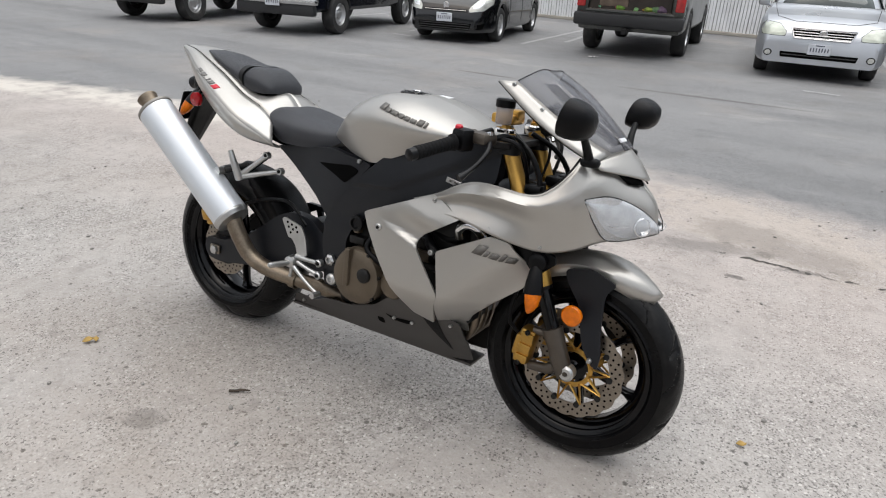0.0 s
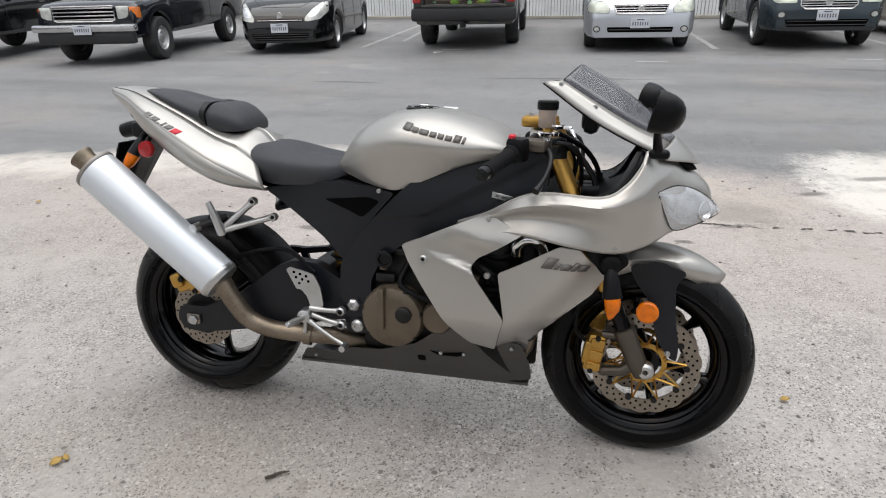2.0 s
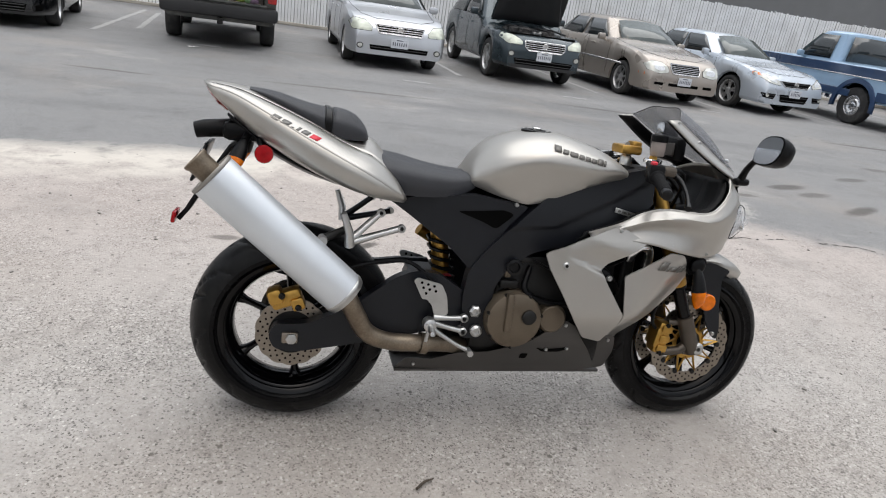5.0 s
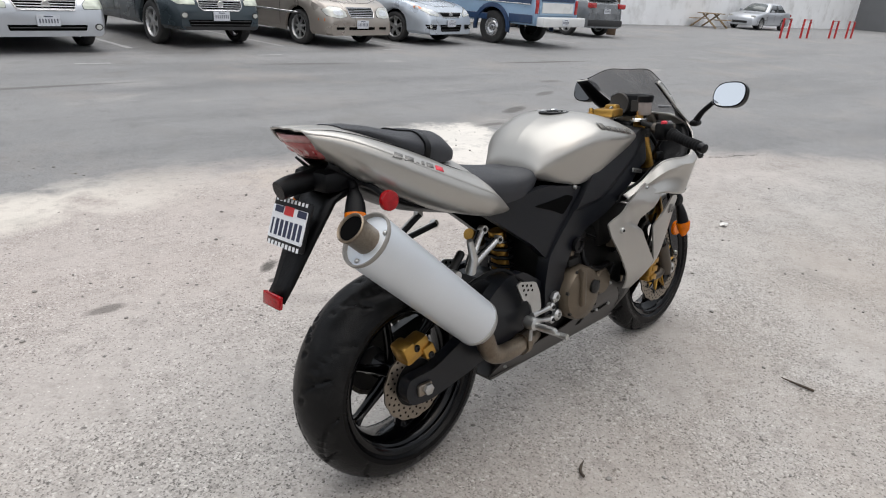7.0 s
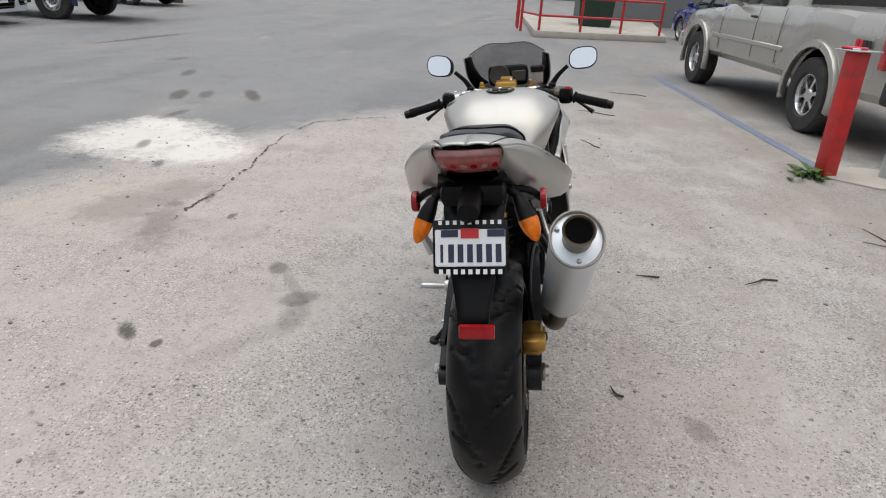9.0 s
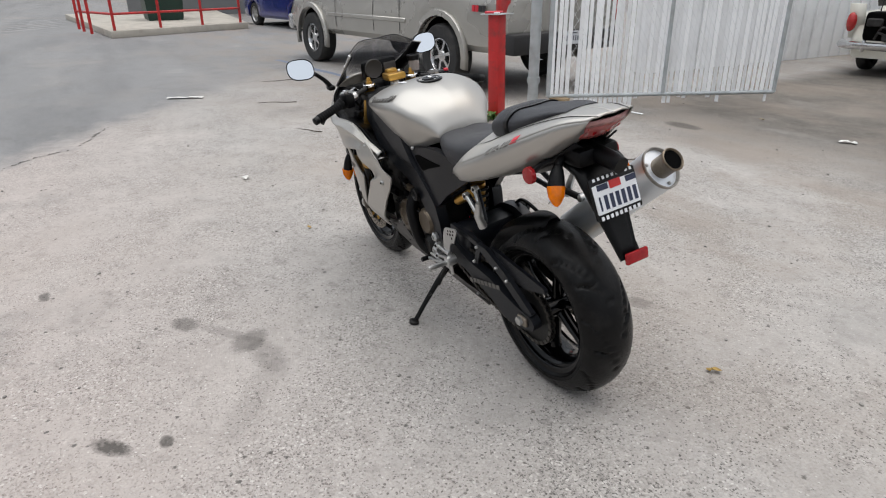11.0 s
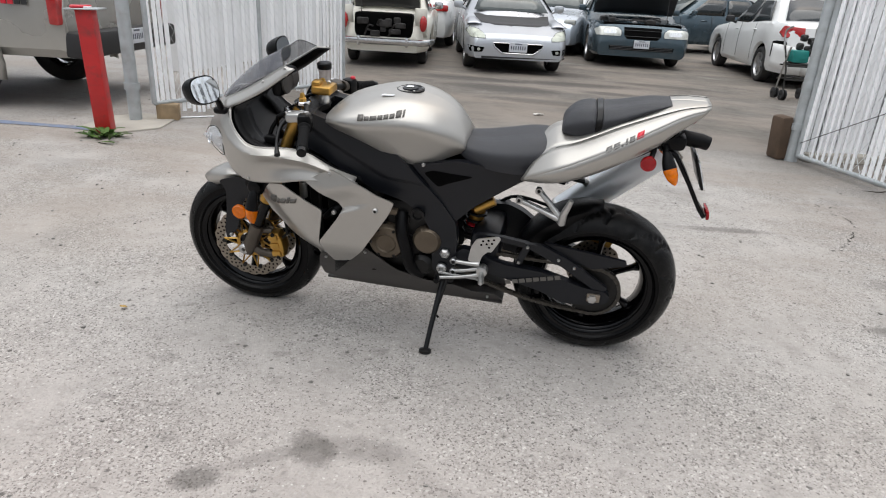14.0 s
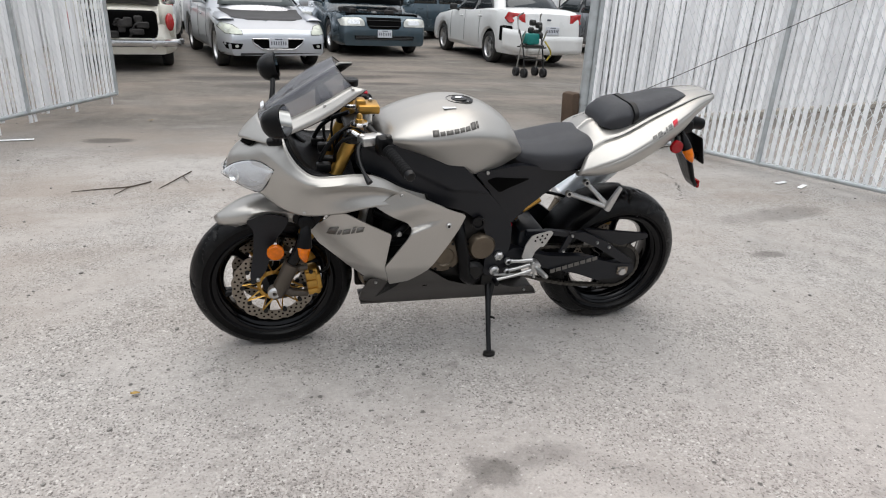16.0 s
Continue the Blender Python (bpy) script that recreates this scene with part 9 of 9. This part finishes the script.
    for f, k in ((0.0, 1.0), (-0.02, 0.99), (-0.035, 0.93), (-0.052, 0.78), (-0.064, 0.5), (-0.070, 0.12)):
        rows.append([m @ Vector((f, 0.061 * k * (abs(math.cos(w)) ** 0.7) * (1 if math.cos(w) > 0 else -1), 0.047 * k * (abs(math.sin(w)) ** 0.8) * (1 if math.sin(w) > 0 else -1) + 0.006 * k * math.cos(w) * -s)) for w in [2 * math.pi * j / 28 for j in range(28)]])
    mir = part("mirror_shell", rows_mesh(bm_new(), rows, close_u=True, cap=True), BLACK_PLASTIC, bike, "black mirror")
    disc_ = bm_new()
    disc_.faces.new([disc_.verts.new(m @ Vector((0.0025, 0.0565 * (abs(math.cos(w)) ** 0.7) * (1 if math.cos(w) > 0 else -1), 0.0425 * (abs(math.sin(w)) ** 0.8) * (1 if math.sin(w) > 0 else -1) + 0.006 * math.cos(w) * -s))) for w in [2 * math.pi * (j + 0.5) / 40 for j in range(40)]])
    part("mirror_glass", disc_, MIRROR, mir, "bright mirror glass")
    # side fairing, two panels round the vent
    def flank(x, z):
        y = 0.150 + 0.094 * step01(z, 0.27, 0.46) - 0.045 * step01(x, 1.05, 1.36) - 0.020 * step01(z, 0.66, 0.745)
        return y - 0.012 * step01(x, 0.82, 0.74)
    REAR = [(0.746, 0.640), (0.758, 0.648), (0.870, 0.697), (0.981, 0.745), (1.079, 0.695), (1.006, 0.648), (0.958, 0.618), (0.940, 0.595), (0.961, 0.558), (1.036, 0.454), (1.004, 0.336), (0.935, 0.354), (0.873, 0.428), (0.765, 0.595)]
    def rear_y(x, z):
        d = z - (0.62 - (x - 0.847) * 0.385)
        wing = step01(x, 0.80, 0.95) * step01(d, 0.0, 0.014) * (1 - step01(d, 0.035, 0.11))
        return flank(x, z) - 0.020 * wing
    fa = part("side_fairing", draped(soft(REAR, 0.008), rear_y, s, 0.006, 0.012), SILVER, bike, "silver side fairing", smooth=60)
    FRONT = [(1.017, 0.586), (1.174, 0.668), (1.228, 0.660), (1.296, 0.575), (1.262, 0.520), (1.186, 0.456), (1.122, 0.394), (1.094, 0.352), (1.088, 0.308), (1.005, 0.334), (1.037, 0.454)]
    def front_y(x, z):
        return flank(x, z) + 0.001 - 0.060 * step01(x - (1.094 + (z - 0.352) * 0.92), -0.14, 0.02)
    fp = part("front_panel", draped(soft(FRONT, 0.008), front_y, s, 0.006, 0.016), SILVER, fa, smooth=60)
    # near-black sheet behind the vent, added to paint its depth of shade
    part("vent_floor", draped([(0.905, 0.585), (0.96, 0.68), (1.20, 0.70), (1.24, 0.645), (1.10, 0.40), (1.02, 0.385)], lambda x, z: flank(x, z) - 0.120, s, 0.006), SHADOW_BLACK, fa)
    part("fork_shroud", draped(soft([(1.222, 0.668), (1.345, 0.642), (1.352, 0.620), (1.315, 0.585), (1.286, 0.586)], 0.008), lambda x, z: flank(x, z) - 0.030, s, 0.012), BLACK_PLASTIC, fa)
    for x, z, r in ((0.812, 0.610, 0.011), (0.985, 0.728, 0.006), (1.168, 0.690, 0.006), (1.312, 0.668, 0.006)):
        bolt(fa, (x, s * (rear_y(x, z) + (0.006 if x > 1.1 else 0.002)), z), r, s)
        if r > 0.01:
            bolt(fa, (x, s * (rear_y(x, z) + 0.004), z), 0.006, s, DARK_METAL)
    part("vent_stay", tube(bm_new(), [(0.935, s * 0.165, 0.60), (0.985, s * 0.192, 0.568), (1.03, s * 0.165, 0.52)], 0.016, 10, smooth=10), BLACK_PLASTIC, fa)
    bolt(fa, (0.983, s * 0.210, 0.567), 0.010, s)
    # front signal pod below the nose
    bm = tube(bm_new(), [(1.306, s * 0.186, 0.612), (1.308, s * 0.194, 0.596), (1.312, s * 0.202, 0.570), (1.316, s * 0.208, 0.536)], [0.012, 0.018, 0.023, 0.028], 14, flat=0.8)
    pod = part("front_turn_signal", bm, BLACK_PLASTIC, bike, "black turn signal")
    bm = tube(bm_new(), [(1.316, s * 0.208, 0.536), (1.317, s * 0.209, 0.530), (1.318, s * 0.212, 0.506), (1.314, s * 0.214, 0.486), (1.312, s * 0.214, 0.478)], [0.0278, 0.0282, 0.024, 0.012, 0.003], 14, flat=0.8)
    part("signal_lens", bm, AMBER, pod)
    part("signal_boot", lathe(bm_new(), [(0.026, s * 0.178), (0.026, s * 0.192), (0.018, s * 0.198), (0.010, s * 0.198)], 18, "y", (1.306, 0, 0.620)), BLACK_PLASTIC, pod)
    # lettering on the flank
    st_, en_ = ((1.128, 0.612), (1.243, 0.600)) if s < 0 else ((1.238, 0.578), (1.118, 0.602))
    wordmark(fp, s, st_, en_, 0.020, (0.75, 0.28, 0.62, 0.30, 0.62), DECAL, 0.55, (1.5, 0.85, 0.85, 1.15, 0.85), None, 0.12)
    # belly pan
    def pan_y(x, z):
        return 0.058 + 0.104 * step01(z, 0.13, 0.36) - 0.02 * step01(x, 0.98, 1.12)
    BELLY = [(0.335, 0.172), (0.372, 0.226), (0.462, 0.222), (0.536, 0.258), (0.64, 0.267), (0.761, 0.314), (0.819, 0.361), (0.882, 0.400), (0.938, 0.372), (0.995, 0.362), (1.076, 0.345), (1.098, 0.27), (1.100, 0.195), (1.03, 0.186), (0.797, 0.178), (0.606, 0.170)]
    pan = part("belly_pan", draped(soft(BELLY, 0.010), pan_y, s, 0.006, 0.03), GREY_PAINT, bike, "dark grey belly pan", smooth=60)
    # SHADOW_BLACK slots and holes are patches laid on the pan as painted shade
    def sunk(nm, outline, mat, lift=0.002):
        part(nm, draped(soft(outline, 0.005), lambda x, z: pan_y(x, z) + lift, s, 0.004, 0.04), mat, pan)
    if s < 0:
        sunk("pan_slot", [(0.800, 0.292), (0.833, 0.286), (0.908, 0.298), (0.914, 0.290), (0.884, 0.277), (0.826, 0.275)], SHADOW_BLACK)
        sunk("pan_hole", [(0.757, 0.262), (0.782, 0.263), (0.781, 0.239), (0.757, 0.240)], SHADOW_BLACK)
    else:
        sunk("pan_slot", [(0.842, 0.300), (0.858, 0.300), (0.866, 0.294), (0.850, 0.294)], SHADOW_BLACK)
    sunk("pan_vent", [(0.935, 0.352), (1.006, 0.340), (1.040, 0.224), (0.992, 0.285)], BLACK_PLASTIC)
    for x, z in ((0.40, 0.20), (0.882, 0.385), (1.050, 0.332)) + (((0.836, 0.288), (0.908, 0.294)) if s < 0 else ()):
        bolt(pan, (x, s * (pan_y(x, z) + 0.004), z), 0.006, s)
part("pan_floor", prism(bm_new(), [(0.34, -0.075), (1.09, -0.05), (1.09, 0.05), (0.34, 0.075)], 0.168, 0.176, 0, "z"), GREY_PAINT, bike)
part("cockpit_tray", loft(bm_new(), [[(1.12, y, 0.735 + 0.6 * y * y), (1.24, y, 0.765 + 0.8 * y * y), (1.33, y * 0.96, 0.83), (1.375, y * 0.8, 0.905)] for y in (-0.19, -0.1, 0, 0.1, 0.19)], 14, 4), BLACK_PLASTIC, bike, thick=0.004)
for y in (-0.12, -0.06, 0.07, 0.13):
    part("loom_plug", box(bm_new(), (1.20 + 0.3 * abs(y), y, 0.80), (0.05, 0.035, 0.03), 0.007, None, 2), BLACK_SATIN, bike)
# screen
s0 = [(1.446, 0, 0.944), (1.376, 0, 1.016), (1.295, 0, 1.080), (1.200, 0, 1.129)]
for nm in ("screen",):
    cs = []
    for y, d in ((-1, 1), (-0.55, 0.5), (0, 0), (0.55, 0.5), (1, 1)):
        e = [(1.425, 0.100, 0.935), (1.332, 0.132, 0.979), (1.242, 0.150, 1.031), (1.154, 0.154, 1.085)]
        cs.append([(c[0] + (q[0] - c[0]) * d * abs(y) if abs(y) == 1 else c[0] + (q[0] - c[0]) * 0.28, q[1] * y, c[2] + (q[2] - c[2]) * (1 if abs(y) == 1 else 0.24)) for c, q in zip(s0, e)])
    scr = part("screen", loft(bm_new(), cs, 22, 5), SCREEN, bike, "tinted smoke windscreen", thick=0.003, shadow=False)
    part("screen_edge", tube(bm_new(), [c[-1] for c in cs], 0.0016, 6, smooth=24), DARK_METAL, scr)
beak = [[(1.398, -0.160, 0.908), (1.430, -0.08, 0.930), (1.444, 0, 0.940), (1.430, 0.08, 0.930), (1.398, 0.160, 0.908)],
        [(1.414, -0.156, 0.898), (1.462, -0.070, 0.904), (1.482, 0, 0.906), (1.462, 0.070, 0.904), (1.414, 0.156, 0.898)],
        [(1.420, -0.150, 0.892), (1.486, -0.060, 0.878), (1.512, 0, 0.868), (1.486, 0.060, 0.878), (1.420, 0.150, 0.892)]]
part("nose_beak", loft(bm_new(), beak, 24, 4), SILVER, bike, "silver nose piece below the screen", thick=0.004, smooth=60)
for s in (1, -1):
    part("ram_intake", loft(bm_new(), [[(1.452, s * 0.100, 0.884), (1.476, s * 0.06, 0.882), (1.492, s * 0.02, 0.874)], [(1.478, s * 0.074, 0.860), (1.494, s * 0.05, 0.858), (1.506, s * 0.024, 0.856)]], 8, 2), SHADOW_BLACK, bike, thick=0.004)
part("screen_sticker", box(bm_new(), (0, 0, 0), (0.006, 0.05, 0.012), 0.001, pose(1.428, -0.032, 0.966, 0, -46, 0)), WHITE_PLATE, bike)
m = pose(1.018, -0.166, 0.776, 90, 12, 4)
part("maker_badge", box(bm_new(), (0, 0, 0), (0.074, 0.016, 0.003), 0.001, m), ALLOY, bike)
bm = bars(bm_new(), [(-0.022, 0.01), (-0.002, 0.018), (0.018, 0.014)], 0.006, 0.003, m)
part("badge_marks", bm, DECAL, bike)

# ---------------- small litter and cracks on the ground ----------------
TWIG = material("dry_twig", (0.06, 0.045, 0.033), 0.85, vary=0.3, size=40)
DRY_LEAF = material("dry_leaf", (0.42, 0.27, 0.07), 0.7, vary=0.35, size=40)
PAPER = material("waste_paper", (0.72, 0.71, 0.68), 0.8, vary=0.08, size=20)
STONE = material("loose_stone", (0.30, 0.285, 0.265), 0.9, vary=0.25, size=30, per_object=0.3)


def twig(x, y, ln, turn, branch=False):
    rnd = random.Random(int(x * 100 + y * 37))
    t = thing("twig", pose(x, y, 0, 0, 0, turn), "thin dry dark twig lying on the asphalt", "twig", "twigs on the ground")
    pts = [(ln * (f - 0.5), rnd.uniform(-0.03, 0.03) * ln * 3, 0.006 + rnd.uniform(0, 0.008)) for f in (0, 0.3, 0.6, 1)]
    part("stem", tube(bm_new(), pts, [0.005, 0.005, 0.004, 0.002], 6, smooth=8), TWIG, t)
    if branch:
        part("side_shoot", tube(bm_new(), [pts[1], (pts[1][0] + ln * 0.25, pts[1][1] + ln * 0.3, 0.01)], [0.004, 0.002], 6), TWIG, t)


for x, y, ln, turn, br in ((0.42, -0.45, 0.07, 40, 0), (1.51, -0.68, 0.12, 100, 0), (7.7, -1.1, 0.5, 80, 0), (2.48, -2.25, 0.5, 20, 1), (2.1, -2.4, 0.45, 60, 1),
                           (1.62, -1.25, 0.22, 120, 0), (6.0, -0.6, 0.45, 70, 0), (-2.3, -3.2, 0.35, 10, 0), (4.4, -0.5, 0.3, 30, 0)):
    twig(x, y, ln, turn, br)


def dry_leaf(x, y, size, turn):
    t = thing("fallen_leaf", pose(x, y, 0.004, 8, -6, turn), "curled yellow-brown fallen leaf on the asphalt", "leaf", "fallen leaves")
    rows = []
    for f in np.linspace(0, 1, 7):
        w = size * 0.38 * math.sin(math.pi * min(1, f * 0.92 + 0.04))
        rows.append([(size * (f - 0.5), -w, 0.006 + w * 0.35), (size * (f - 0.5), 0, 0.004 + 0.01 * f), (size * (f - 0.5), w, 0.006 + w * 0.35)])
    part("blade", rows_mesh(bm_new(), rows), DRY_LEAF, t, thick=0.001)


for x, y, sz, turn in ((-0.27, -0.57, 0.040, 60), (-0.255, -0.55, 0.026, 150), (1.9, 0.3, 0.03, 20), (-2.4, 1.4, 0.04, 10), (2.6, -4.6, 0.05, 70)):
    dry_leaf(x, y, sz, turn)


def paper(x, y, ln, wd, turn):
    t = thing("paper_scrap", pose(x, y, 0.004, 0, 0, turn), "torn white paper scrap lying flat on the asphalt", "paper", "paper scraps")
    rnd = random.Random(int(x * 51))
    rows = [[(ln * (i / 6 - 0.5), wd * (j - 0.5) + rnd.uniform(-0.1, 0.1) * wd, rnd.uniform(0.002, 0.02)) for j in (0, 0.5, 1)] for i in range(7)]
    part("sheet", rows_mesh(bm_new(), rows), PAPER, t, thick=0.001)


for x, y, ln, wd, turn in ((6.9, 0.28, 0.42, 0.10, 70), (-2.03, 9.41, 0.16, 0.1, 0), (1.6, -4.4, 0.14, 0.06, 30), (-2.4, -3.4, 0.16, 0.06, -20), (0.6, -5.2, 0.12, 0.05, 10), (3.1, 0.4, 0.06, 0.04, 0)):
    paper(x, y, ln, wd, turn)

# loose stones, too many to count
rnd = random.Random(77)
bm = bm_new()
for k in range(900):
    x, y = rnd.uniform(-3, 5), rnd.uniform(-5, 4)
    r = rnd.choice((0.003, 0.004, 0.005, 0.007)) * rnd.uniform(0.7, 1.4)
    bmesh.ops.create_icosphere(bm, subdivisions=1, radius=r, matrix=at_pose(x, y, r * 0.4, 0, 0, rnd.uniform(0, 360), (1.3, 0.9, 0.7)))
stones = new("gravel", mesh_of("gravel", bm, STONE))
tagged(stones, "loose stone chips scattered on the asphalt", "gravel", kind="stuff")

# cracks with crumbled edges
CRACK = material("crack_dirt", (0.085, 0.078, 0.070), 0.95, vary=0.3, size=30)


def crack(pts, w, seed, broken=0.45):
    """A crooked crack, open in places and closed in others."""
    rnd_ = random.Random(seed)
    n = 140
    path_ = spline([(x, y, 0.003) for x, y in pts], n)
    side_, width, rows, bm = 0.0, 0.0, [], bm_new()
    for i, p in enumerate(path_):
        q = path_[min(i + 1, n - 1)] - path_[max(i - 1, 0)]
        nrm = Vector((-q.y, q.x, 0)).normalized()
        side_ = side_ * 0.8 + rnd_.uniform(-0.012, 0.012)
        width = w * rnd_.uniform(0.1, 1.1) * min(1, i / 8, (n - 1 - i) / 8)
        if rnd_.random() < broken * 0.3:
            width = 0.0
        if width > 0.0005:
            rows.append([p + nrm * (side_ - width), p + nrm * (side_ + width)])
        if (width <= 0.0005 or i == n - 1) and rows:
            if len(rows) > 2:
                rows_mesh(bm, rows)
            rows = []
    o = new("ground_crack", mesh_of("ground_crack", bm, CRACK))
    tagged(o, "narrow dirt-filled crack in the asphalt", "crack", kind="structure")


crack([(3.66, 2.14), (4.2, 2.08), (4.57, 1.75), (4.81, 1.46), (5.6, 1.2)], 0.010, 1)
crack([(1.47, 1.91), (1.75, 1.93), (2.10, 1.95), (2.73, 2.015), (3.2, 2.09), (3.66, 2.14)], 0.012, 2, 0.5)
crack([(-1.4, -1.5), (-1.6, -1.8), (-1.75, -2.2), (-1.6, -2.7)], 0.006, 5, 0.8)
crack([(7.2, 7.9), (8.4, 7.55), (9.6, 7.45), (10.6, 7.2)], 0.016, 4, 0.5)
